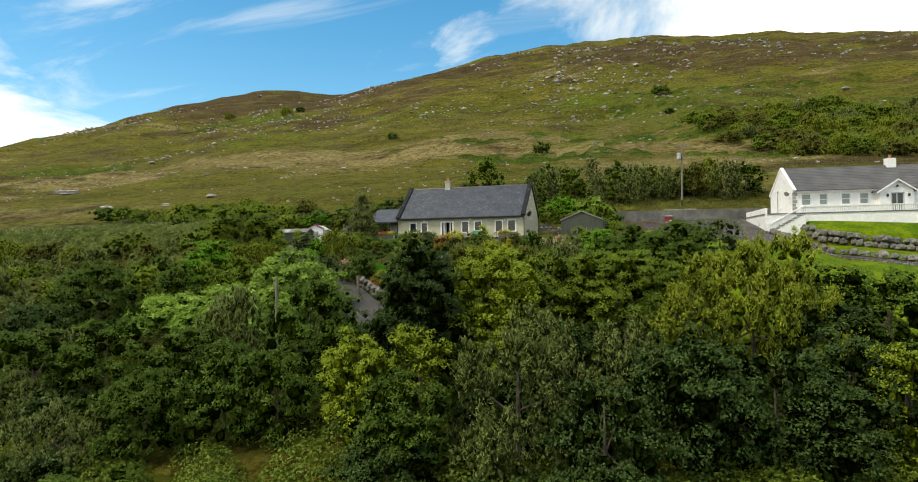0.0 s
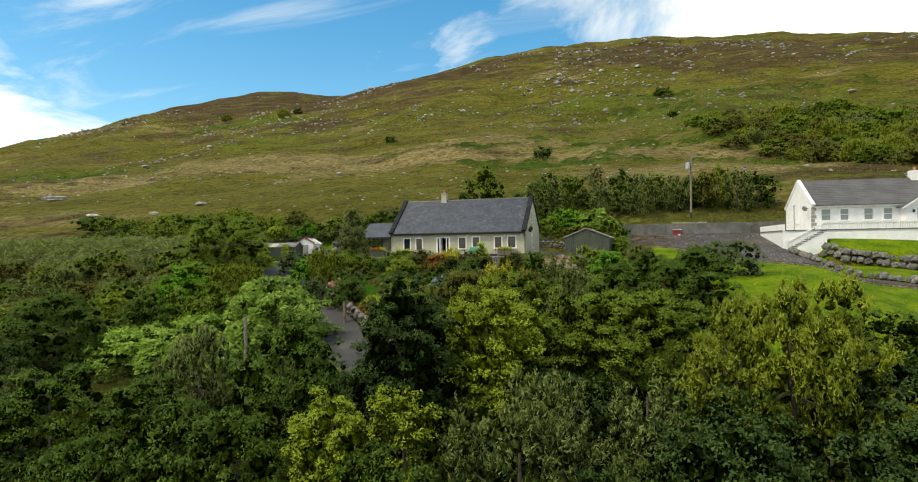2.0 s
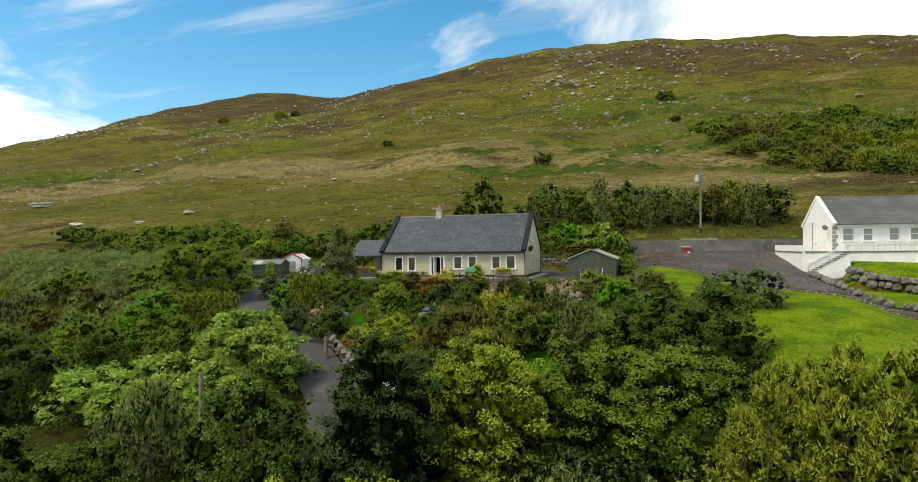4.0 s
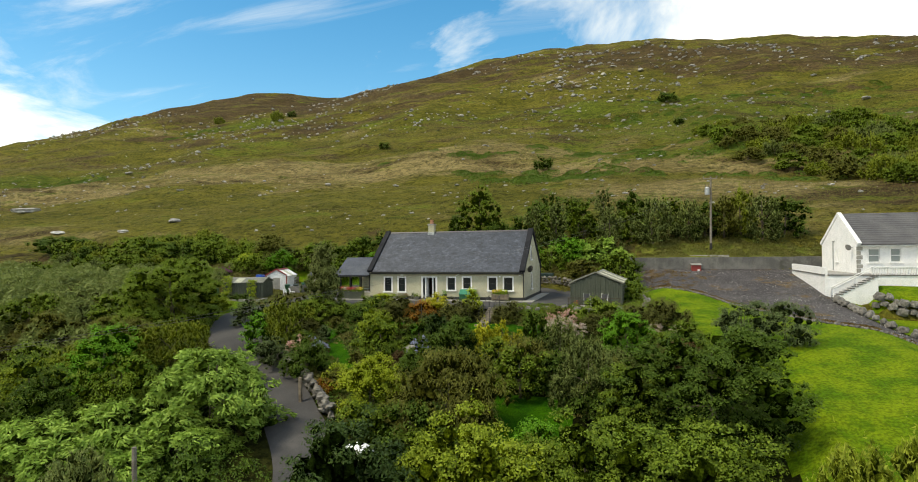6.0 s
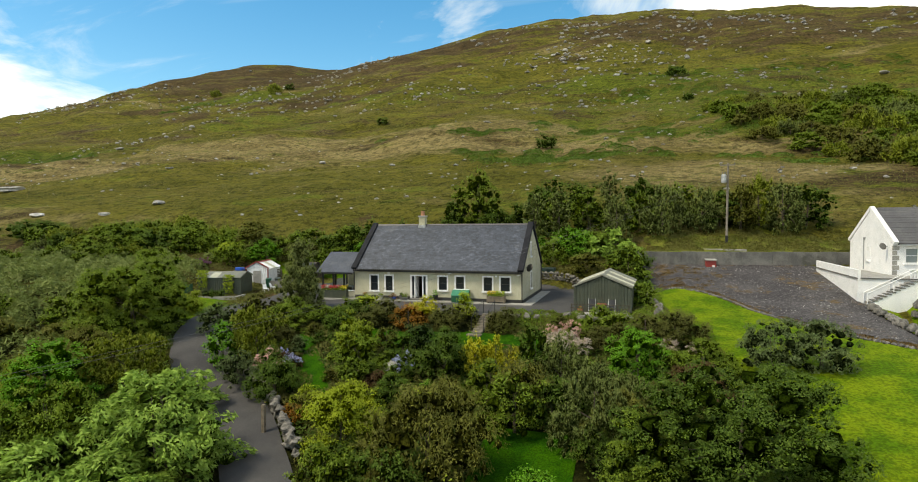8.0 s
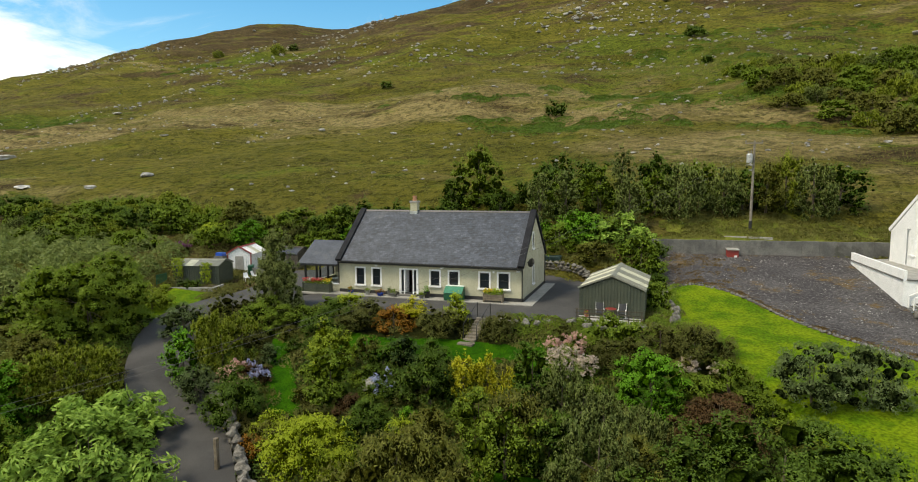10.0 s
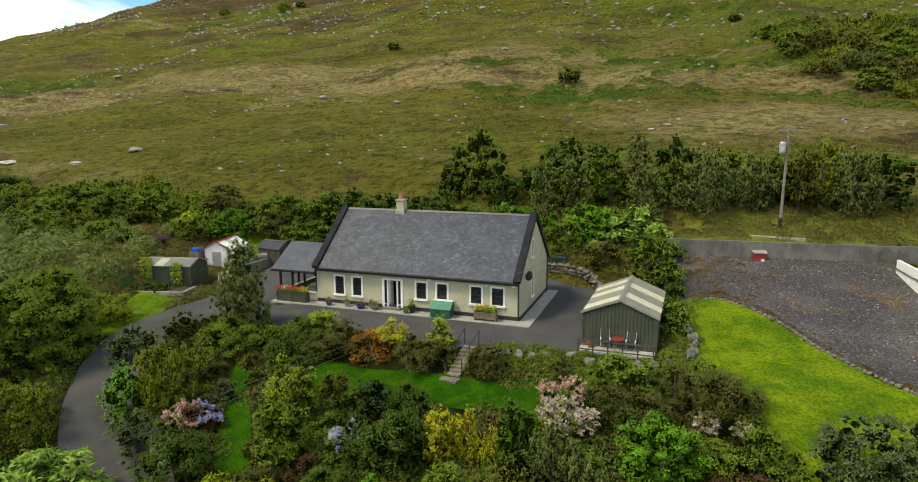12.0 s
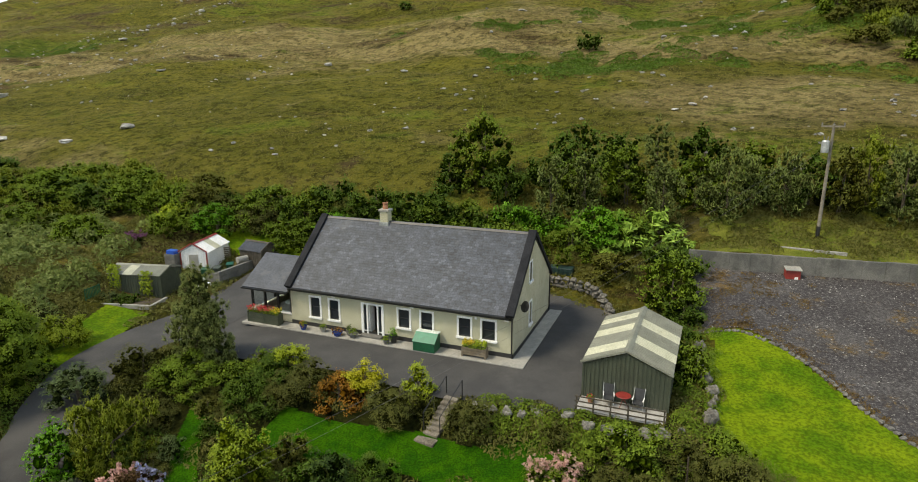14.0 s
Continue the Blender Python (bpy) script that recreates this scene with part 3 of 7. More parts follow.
def quick_mesh(name, co, faces, smooth_it=False):
    """A mesh from arrays of corners and of equal faces."""
    co, faces = np.asarray(co, np.float32), np.asarray(faces, np.int32)
    m = bpy.data.meshes.new(name)
    k = faces.shape[1]
    m.vertices.add(len(co))
    m.vertices.foreach_set("co", co.ravel())
    m.loops.add(faces.size)
    m.loops.foreach_set("vertex_index", faces.ravel())
    m.polygons.add(len(faces))
    m.polygons.foreach_set("loop_start", np.arange(0, faces.size, k, dtype=np.int32))
    if smooth_it:
        m.polygons.foreach_set("use_smooth", np.ones(len(faces), bool))
    m.update(calc_edges=True)
    return m


def ribbon(name, centre, width, lift, step=0.5, across=8, wobble=0.15, flat=None):
    """A band along a line of the plan, draped on the ground."""
    pts = [Vector((*p, 0)) for p in centre]
    out = []
    for a, b, c, d in zip([pts[0]] + pts[:-2], pts[:-1], pts[1:], pts[2:] + [pts[-1]]):
        k = max(2, int((c - b).length / step))
        for i in range(k):
            t = i / k
            out.append(0.5 * (2 * b + (c - a) * t + (2 * a - 5 * b + 4 * c - d) * t * t + (3 * b - a - 3 * c + d) * t ** 3))
    out.append(pts[-1])
    co, fs = [], []
    ws = np.interp(np.linspace(0, 1, len(out)), np.linspace(0, 1, len(width)), width)
    for n, p in enumerate(out):
        d = (out[min(n + 1, len(out) - 1)] - out[max(n - 1, 0)]).normalized()
        s = Vector((d.y, -d.x, 0))
        for j in range(across + 1):
            u = j / across - 0.5
            w = ws[n] + wobble * noise.noise(p * 0.4)
            q = p + s * u * w
            co.append((q.x, q.y, gz(q.x, q.y) + lift))
    for n in range(len(out) - 1):
        for j in range(across):
            a = n * (across + 1) + j
            fs.append((a, a + 1, a + across + 2, a + across + 1))
    me = quick_mesh(name, co, fs, True)
    return me

# ---- plants ----
def unit(v):
    return v / np.maximum(np.linalg.norm(v, axis=-1, keepdims=True), 1e-6)


ICO_V = unit(np.array([(s * a, t * b, 0) for s in (1, -1) for t in (1, -1) for a, b in ((1, 1.618),)]
                      + [(0, s * 1, t * 1.618) for s in (1, -1) for t in (1, -1)] + [(s * 1.618, 0, t * 1) for s in (1, -1) for t in (1, -1)], float))
_d = np.linalg.norm(ICO_V[:, None] - ICO_V[None], axis=-1)
_e = np.min(_d[_d > 0.01]) * 1.05
ICO_F = np.array([(i, j, k) for i in range(12) for j in range(i + 1, 12) for k in range(j + 1, 12) if _d[i, j] < _e and _d[j, k] < _e and _d[i, k] < _e])


def leaves(rs, pos, nrm, length, width, lift, jitter, fold=0.25, simple=False, along=None):
    """A leaf of four corners, bent along its middle, at each place: two triangles; simple ones are one pointed triangle."""
    n = len(pos)
    nrm = unit(nrm + rs.normal(0, jitter, (n, 3)))
    tip = unit(rs.normal(0, 1, (n, 3)) + np.array([0, 0, lift]) + (0 if along is None else along))
    tip = unit(tip - nrm * np.sum(tip * nrm, -1, keepdims=True) * 0.6)
    side = unit(np.cross(nrm, tip))
    up = np.cross(tip, side)
    L = length * rs.uniform(0.65, 1.35, (n, 1))
    W = width * rs.uniform(0.7, 1.3, (n, 1))
    if simple:
        co = np.stack([pos - tip * L * 0.45 - side * W * 0.5, pos - tip * L * 0.3 + side * W * 0.5, pos + tip * L * 0.55 + up * W * 0.2], 1).reshape(-1, 3)
        return co, np.arange(n * 3).reshape(n, 3)
    a = pos - tip * L * 0.5
    b = pos + side * W * 0.5 + up * W * fold
    c = pos + tip * L * 0.5
    d = pos - side * W * 0.5 + up * W * fold
    co = np.stack([a, b, c, d], 1).reshape(-1, 3)
    i = np.arange(n)[:, None] * 4
    return co, np.concatenate([i + np.array([[0, 1, 2]]), i + np.array([[0, 2, 3]])])


def crown(rs, form, R, H, leaf, count, jitter=0.42, lift=0.6):
    """Lobes of foliage over a round, upright, conical, weeping or low form; leaves on the outer skin of the lobes."""
    k = {"round": 30, "low": 26, "tall": 26, "cone": 30, "weep": 34, "spiky": 36}[form]
    k = int(k * min(2.2, max(0.8, (R / 2.2))) * min(2.6, max(0.8, (H / R / 1.5) ** 0.8)))
    u = rs.uniform(-0.75, 1, k) if form != "low" else rs.uniform(-0.1, 1, k)
    th = rs.uniform(0, 2 * np.pi, k)
    if form == "cone":
        h = rs.uniform(0.04, 0.97, k) ** 0.9
        rad = R * (1.02 - h) * rs.uniform(0.55, 0.85, k)
        cen = np.stack([rad * np.cos(th), rad * np.sin(th), H * h], -1)
        lr = R * (0.17 + 0.24 * (1 - h)) * rs.uniform(0.8, 1.2, k)
    elif form == "tall":
        h = rs.uniform(0.06, 0.95, k)
        rad = R * np.sin(np.pi * np.clip(h * 0.8 + 0.16, 0, 1)) * rs.uniform(0.35, 0.8, k)
        cen = np.stack([rad * np.cos(th), rad * np.sin(th), H * h], -1)
        lr = R * rs.uniform(0.24, 0.42, k)
    else:
        q = np.sqrt(1 - np.clip(np.where(u < 0, 0.55 * u, u), -1, 1) ** 2)
        s = rs.uniform(0.55, 0.9, k)
        zc, zr = (0.47 * H, 0.53 * H) if form != "low" else (0.12 * H, 0.86 * H)
        cen = np.stack([R * q * s * np.cos(th), R * q * s * np.sin(th), zc + zr * u * s], -1)
        lr = R * rs.uniform(0.22, 0.42, k) * (0.8 if form == "spiky" else 1)
    if form in ("round", "spiky", "tall"):
        # branches that sweep the ground
        e = k // 4
        th2 = rs.uniform(0, 2 * np.pi, e)
        out = R * rs.uniform(0.4, 0.72, e)
        cen = np.concatenate([cen, np.stack([out * np.cos(th2), out * np.sin(th2), H * rs.uniform(0.04, 0.2, e)], -1)])
        lr = np.concatenate([lr, R * rs.uniform(0.26, 0.4, e)])
        k += e
    lr = lr * min(1.1, max(0.68, (2.2 / R) ** 0.5))
    lr = lr * (0.8 if form == "spiky" else 0.95)
    sq = np.array([1, 1, min(1.3, max(0.7, H / (2 * R)))]) * np.array([1, 1, 1.3 if form == "spiky" else 1.0])
    # tufts sit on the skin of the lobes; their leaves lie on top and round the sides, over a dense inner mass
    tuft = (0.26 if leaf[0] < 0.3 else 0.3) * R ** 0.42 * (0.7 if form == "spiky" else 0.86 if R > 3 or form == "tall" else 1.0) * (0.8 + 0.2 * count[1])
    m = int(min((620 if form == "spiky" else 360) if R < 3 else 1000 if count[1] < 1.4 else 360, 2.4 * (2 * np.pi * R * R + 5 * R * H) / (tuft * tuft * 6)))
    own = rs.choice(k, m, p=lr ** 2 / np.sum(lr ** 2))
    dirs = unit(rs.normal(0, 1, (m, 3)) + np.array([0, 0, 0.35]))
    mid = cen[own] + dirs * lr[own, None] * sq * rs.uniform(0.85, 1.1, (m, 1))
    deep = np.zeros(m, bool)
    for j in range(k):
        deep |= (np.linalg.norm((mid - cen[j]) / sq, axis=-1) < lr[j] * 0.72) & (own != j)
    mid, dirs = mid[~deep], dirs[~deep]
    m = len(mid)
    tr = tuft * rs.uniform(0.65, 1.3, m)
    tall = {"spiky": 1.9, "weep": 1.3, "tall": 1.3, "cone": 1.4}.get(form, 0.8)
    ts = np.array([1, 1, tall])
    n = count[0]
    who = rs.choice(m, n, p=tr ** 2 / np.sum(tr ** 2))
    ld = rs.normal(0, 1, (n, 3))
    ld[:, 2] = np.abs(ld[:, 2]) * 1.1 - 0.35
    ld = unit(unit(ld) + 0.35 * dirs[who])
    pos = mid[who] + ld * (tr[who] * rs.uniform(0.62, 1.15, n))[:, None] * ts
    along = None
    if form in ("spiky", "tall"):
        # upright plumes that taper to a tip
        axis = unit(dirs * 0.5 + np.array([0, 0, 1.0]) + rs.normal(0, 0.4, dirs.shape))
        far = rs.uniform(0, 1, n) ** 0.8
        ring = unit(np.cross(axis[who], rs.normal(0, 1, (n, 3))))
        pos = mid[who] + axis[who] * ((far - 0.45) * 2.0 * tr[who])[:, None] + ring * (tr[who] * 1.0 * (1.02 - far) ** 0.6 * rs.uniform(0.4, 1.1, n))[:, None]
        ld = unit(ring + 0.5 * axis[who])
        along = axis[who] * 1.6 + ring * 0.6
    elif leaf[0] > 0.3:
        along = dirs[who] * np.array([2.4, 2.4, 0]) + np.array([0, 0, -1.1])
    if form == "weep":
        lift = -1.2
    big_leaf = leaf[0] > 0.3
    nr = unit(ld + np.array([0, 0, 0.5]))
    co, fs = leaves(rs, pos, nr, leaf[0], leaf[1], lift, jitter, simple=not big_leaf, along=along)
    # shoots that break the outline
    q = max(16, m // 3)
    pick = rs.choice(m, q)
    sd = unit(dirs[pick] + rs.normal(0, 0.3, (q, 3)) + np.array([0, 0, 0.8 if form != "spiky" else 2.2]))
    base = mid[pick] + sd * tr[pick, None] * ts * 0.9
    reach = rs.uniform(0.4, 1.1, (q, 1)) * tr[pick, None] * (1.5 if form == "spiky" else 0.9)
    sp = np.concatenate([base + sd * reach * t for t in (0.1, 0.3, 0.5, 0.7, 0.9)])
    co2, fs2 = leaves(rs, sp + rs.normal(0, 0.03, sp.shape), np.tile(sd, (5, 1)), leaf[0] * 0.85, leaf[1] * 0.8, lift, 0.9, simple=not big_leaf)
    fs2 = fs2 + len(co)
    co = np.concatenate([co, co2])
    # solid cores and knobs whose dark colour paints the shade inside the crown
    airy = 0.72 if form in ("spiky", "tall") else 1.0
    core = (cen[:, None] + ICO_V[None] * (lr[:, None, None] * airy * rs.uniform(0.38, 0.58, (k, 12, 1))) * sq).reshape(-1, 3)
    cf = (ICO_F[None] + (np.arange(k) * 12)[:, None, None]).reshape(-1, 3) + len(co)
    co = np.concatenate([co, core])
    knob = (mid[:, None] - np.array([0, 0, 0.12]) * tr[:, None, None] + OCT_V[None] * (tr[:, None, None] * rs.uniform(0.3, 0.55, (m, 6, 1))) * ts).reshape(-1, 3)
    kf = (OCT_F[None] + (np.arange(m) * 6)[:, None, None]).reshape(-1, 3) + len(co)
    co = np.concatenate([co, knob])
    co[:, 2] = np.maximum(co[:, 2], -0.3)
    return co, np.concatenate([fs, fs2, cf, kf]), cen, lr, len(cf) + len(kf)


OCT_V = np.array([(1, 0, 0), (0, 1, 0), (-1, 0, 0), (0, -1, 0), (0, 0, 1), (0, 0, -1)], float)
OCT_F = np.array([(i, (i + 1) % 4, 4) for i in range(4)] + [((i + 1) % 4, i, 5) for i in range(4)])


def trunk_shape(rs, R, H, cen, stems=1):
    s = Shape()
    for j in range(stems):
        a = Vector((rs.uniform(-0.1, 0.1) * R * (stems > 1), rs.uniform(-0.1, 0.1) * R * (stems > 1), -0.4))
        b = Vector((rs.uniform(-0.08, 0.08) * R, rs.uniform(-0.08, 0.08) * R, H * 0.45))
        r = (0.018 * H + 0.03) / stems ** 0.5
        s.tube(a, b, r, r * 0.6, 6)
        s.tube(b, (b.x * 1.3, b.y * 1.3, H * 0.8), r * 0.6, r * 0.2, 5)
        for i in rs.choice(len(cen), 5 if stems == 1 else 2, replace=False):
            s.tube(b * rs.uniform(0.6, 1.0), Vector(cen[i]), r * 0.4, r * 0.12, 4)
    return s


# kind: form, leaf material, leaf length and width, leaves per square metre of skin, plain words
PLANTS = {
    "alder": ("round", "alder", (0.20, 0.13), 52, "broadleaf tree with dense dark green leaves", "tree"),
    # alder form in the fir colour: paints front trees that stand in shade
    "holly": ("round", "conifer", (0.20, 0.13), 52, "broadleaf tree, its dark green leaves coloured as if in shade", "tree"),
    "conifer": ("round", "conifer", (0.22, 0.10), 60, "broad dark green evergreen with dense foliage", "tree"),
    "golden": ("round", "golden", (0.20, 0.12), 52, "bushy shrub with yellow-green golden leaves", "shrub"),
    "willow": ("spiky", "willow", (0.26, 0.07), 85, "grey-green willow with narrow upright leaves", "tree"),
    "sallow": ("spiky", "sallow", (0.26, 0.07), 85, "olive-yellow sallow bush with upright shoots", "tree"),
    "bright": ("round", "bright", (0.20, 0.12), 52, "fresh bright green leafy bush", "shrub"),
    "green": ("round", "green", (0.19, 0.12), 54, "mid-green leafy bush with uneven crown", "shrub"),
    "shrub": ("low", "green", (0.16, 0.10), 75, "low spreading mid-green garden shrub", "shrub"),
    "dark": ("low", "alder", (0.16, 0.10), 75, "low dark green evergreen garden shrub", "shrub"),
    "knotweed": ("low", "knotweed", (0.44, 0.135), 32, "large mound of long pale green drooping leaves", "shrub"),
    "lime": ("low", "lime", (0.18, 0.09), 75, "lime green feathery garden shrub", "shrub"),
    "olive": ("weep", "olive", (0.26, 0.09), 60, "weeping olive-brown shrub with drooping branches", "shrub"),
    "oliveb": ("low", "olive", (0.18, 0.10), 70, "olive green spreading shrub", "shrub"),
    "heath": ("low", "heath", (0.13, 0.05), 120, "dark brownish heath bush with fine foliage", "shrub"),
    "orange": ("low", "orange", (0.15, 0.09), 80, "round shrub with orange-brown leaves", "shrub"),
    "yellow": ("spiky", "yellow", (0.2, 0.07), 80, "golden yellow conifer with upright sprays", "shrub"),
    "yellowb": ("low", "yellow", (0.15, 0.09), 80, "small shrub with yellow leaves", "shrub"),
    "red": ("low", "red", (0.15, 0.09), 80, "low russet-brown garden shrub", "shrub"),
    "silver": ("low", "silver", (0.16, 0.07), 80, "silvery grey-green garden shrub", "shrub"),
    "willowleaf": ("low", "green", (0.26, 0.06), 75, "dense mound of narrow mid-green leaves", "shrub"),
    "silvertree": ("round", "silver", (0.22, 0.10), 55, "round dark shrub with silvery leaves on the lawn", "shrub"),
    "wispy": ("tall", "feather", (0.24, 0.045), 48, "slender feathery grey-green tree with a narrow top", "tree"),
    "tallgreen": ("tall", "willow", (0.22, 0.09), 60, "tall grey-green bush with soft foliage", "tree"),
}
made_plants = {}
plant_rng = np.random.RandomState(11)


def plant_meshes(kind, size, variant, coarse=1.0, aspect=None):
    key = (kind, size, variant, coarse, aspect)
    if key not in made_plants:
        form, leaf, (ll, lw), dens, label, cat = PLANTS[kind]
        R = size
        H = (aspect or 1.2) * R
        rs = np.random.RandomState(sum(map(ord, kind)) * 17 + int(size * 100) + variant * 7 + int(coarse * 10))
        area = 2 * np.pi * R * R + 2 * np.pi * R * H * 0.8
        big = ll > 0.3
        f = coarse * (0.85 if big else 0.56 if size < 1.2 else 0.62)
        l, w = ll * f, lw * f * (1.0 if big else 1.12)
        count = int(min((13000 if big else 8300 * max(1, min(2.2, H / R / 2)) if R < 3 else 36000) / coarse, area * (0.9 if big else 0.38 if R < 1.8 else 0.46 if R < 3 else 0.6) / (0.5 * l * w) * (1.0 if coarse < 1.4 else 0.62)))
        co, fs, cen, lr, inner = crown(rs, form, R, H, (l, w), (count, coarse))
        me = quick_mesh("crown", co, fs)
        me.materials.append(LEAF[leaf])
        me.materials.append(INNER_SHADE[leaf])
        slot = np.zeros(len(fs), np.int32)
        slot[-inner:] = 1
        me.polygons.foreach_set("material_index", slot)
        tr = trunk_shape(rs, R, H, cen, 1 if cat == "tree" else 3).mesh("trunk")
        tr.materials.append(M_BARK)
        made_plants[key] = (me, tr, R, H)
    return made_plants[key]


def plant(kind, x, y, r, h, label="", flowers="", group=""):
    """One tree or shrub on the ground, r wide to each side and h high."""
    if -18 < y < -6 and -17 < x < 6 and r < 2.4:
        # keep the grass paths open
        for _ in range(4):
            if any(garden_mask(x + 0.6 * r * a, y + 0.6 * r * b) for a, b in ((0, 0), (1, 0), (-1, 0), (0, 1), (0, -1))):
                r, h = r * 0.84, h * 0.94
    size = min((0.7, 1.0, 1.4, 2.0, 2.8, 4.0, 5.6), key=lambda s: abs(math.log(r / s)))
    aspect = min((0.7, 1.0, 1.45, 2.1, 3.0, 4.2), key=lambda a: abs(math.log(h / r / a)))
    coarse = (1.0 if x > -34 else 1.5) if y < -3 else 1.5 if y < 30 else 2.0 if y < 60 else 2.6
    me, tr, R, H = plant_meshes(kind, size, plant_rng.randint(2), coarse, aspect)
    _, _, _, _, words, cat = PLANTS[kind]
    z = gz(x, y) - 0.05
    ob = thing(cat, x, y, z, label or words, cat, group or ("trees" if cat == "tree" else "shrubs"), plant_rng.uniform(0, 360))
    ob.scale = (r / R, r / R, h / H)
    part("trunk" if cat == "tree" else "stem", tr, M_BARK, ob)
    c = part("crown", me, None, ob)
    if flowers:
        fm = flower_mesh(kind, size, flowers, coarse, aspect)
        bl = part("blossom", fm, LEAF[flowers], ob, {"pink": "clusters of pink flower heads", "white": "white flower heads", "blue": "pale blue flower heads",
                                               "magenta": "purple flower spikes", "yellowf": "yellow flowers", "redf": "red flowers"}[flowers])
        tagged(bl, kind="stuff")
    return ob


def flower_mesh(kind, size, flowers, coarse, aspect):
    key = ("flowers", kind, size, flowers, aspect)
    if key not in made_plants:
        me, tr, R, H = plant_meshes(kind, size, 0, coarse, aspect)
        co = np.empty(len(me.vertices) * 3, np.float32)
        me.vertices.foreach_get("co", co)
        co = co.reshape(-1, 3)
        rs = np.random.RandomState(3)
        ok = co[(co[:, 2] > 0.35 * H)]
        pick = ok[rs.choice(len(ok), min(len(ok), int((42 if flowers == "blue" else 95) * (R * R + 1))), replace=False)]
        pick = pick * 1.03
        p = np.repeat(pick, 9, 0) + rs.normal(0, 0.05, (len(pick) * 9, 3))
        a, b = leaves(rs, p, rs.normal(0, 1, p.shape) + (0, 0, 1), 0.11, 0.10, 0, 0.5)
        m = quick_mesh("blossom", a, b)
        m.materials.append(LEAF[flowers])
        made_plants[key] = m
    return made_plants[key]


def scrub(name, label, category, leaf, spots, height, length, width, lift, per, seed, jitter=0.5):
    """Ground cover that nobody could count: leaves on mounds round each spot (x, y, radius)."""
    rs = np.random.RandomState(seed)
    P, N = [], []
    for x, y, r in spots:
        n = int(per * math.pi * r * r)
        a, d = rs.uniform(0, 2 * np.pi, n), np.sqrt(rs.uniform(0, 1, n))
        px, py = x + r * d * np.cos(a), y + r * d * np.sin(a)
        top = height * (1 - d ** 2.5) * rs.uniform(0.75, 1.15)
        pz = ground_z(px, py) + top * rs.uniform(0.75, 1.05, n) + 0.05
        P.append(np.stack([px, py, pz], -1))
        N.append(np.stack([np.cos(a) * d, np.sin(a) * d, np.full(n, 0.9)], -1))
    co, fs = leaves(rs, np.concatenate(P), np.concatenate(N), length, width, lift, jitter, simple=True)
    me = quick_mesh(name, co, fs)
    me.materials.append(LEAF[leaf])
    return tagged(new(name, me), label, category, kind="stuff")

# ---- the ground and what lies on it ----
def lines(*spans):
    out = []
    for a, b, s in spans:
        out += list(np.arange(a, b, s))
    return sorted(set(round(float(v), 3) for v in out))


gx = lines((-1500, -400, 40), (-400, -120, 10), (-120, -46, 3), (-46, 50, 0.8), (50, 130, 3), (130, 400, 10), (400, 1501, 40))
gy = lines((-1500, -200, 50), (-200, -80, 8), (-80, -50, 1.5), (-50, 14, 0.8), (14, 20, 0.25), (20, 26, 0.8), (26, 120, 2), (120, 520, 5), (520, 1601, 40))
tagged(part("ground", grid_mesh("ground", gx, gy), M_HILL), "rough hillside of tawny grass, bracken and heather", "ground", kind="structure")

DRIVE = [(-3.5, -34), (-6.5, -28.6), (-10.5, -24), (-14.2, -20.6), (-18.6, -17.6), (-22.6, -13.6), (-25.2, -9.0), (-25.4, -4.6), (-24.2, -0.2), (-24.6, 5), (-25.5, 9.5)]
tagged(part("driveway", ribbon("driveway", DRIVE, (3.6, 3.6, 3.4, 3.6, 4.2, 4.4, 4.4, 4.6, 5.4, 5.4, 4.6), 0.09), M_TARMAC), "smooth dark tarmac driveway curving down the slope", "road", kind="structure")


def yard_mask(x, y):
    front = -5.5 + 0.2 * np.sin(x * 0.5)
    return ((x > -24.5) & (x < 4.7) & (y > front) & (y < 11.5 - 0.25 * np.maximum(x, 0))) & ~((x < -20) & (y < -3.4))


tagged(part("yard", grid_mesh("yard", np.arange(-25, 5.2, 0.15), np.arange(-6, 12, 0.15), 0.07, yard_mask), M_TARMAC), "dark tarmac yard round the cottage", "yard", kind="structure")


def kerb_y(x):
    return knots(x, [(9, 8.6), (11.5, 8.4), (14, 7.6), (16, 5.4), (18, 1.7), (20, -1.6), (23, -5.0), (27, -7.8), (31, -10.2), (40, -15), (60, -24)], 0.6)


def road_wall_y(x):
    return knots(x, [(26.8, 3.4), (27.6, -1), (28.2, -4), (30.9, -6.7), (36, -9.6), (44, -13), (60, -20)], 0.2)


def gravel_mask(x, y):
    return (y > kerb_y(x) + 0.15) & (y < 16.75 + 0.09 * (x - 9.4)) & (x > 9.6) & ~((x > 26.9) & (y > road_wall_y(x))) & (x < 60)


tagged(part("gravel_yard", grid_mesh("gravel_yard", np.arange(9, 60, 0.3), np.arange(-26, 18.4, 0.3), 0.06, gravel_mask), M_GRAVEL), "grey gravel yard with rusty weedy patches", "yard", kind="structure")


def lawn_mask(x, y):
    return (y < kerb_y(x) - 0.1) & (y > -33) & (x > 11.2 + 0.5 * np.clip(-4 - y, 0, 13) + 0.3 * np.sin(y * 1.3)) & (x < 60)


tagged(part("lawn", grid_mesh("lawn", np.arange(10, 60, 0.3), np.arange(-34, 9, 0.3), 0.05, lawn_mask), M_LAWN), "bright green mown lawn sloping down", "lawn", kind="structure")


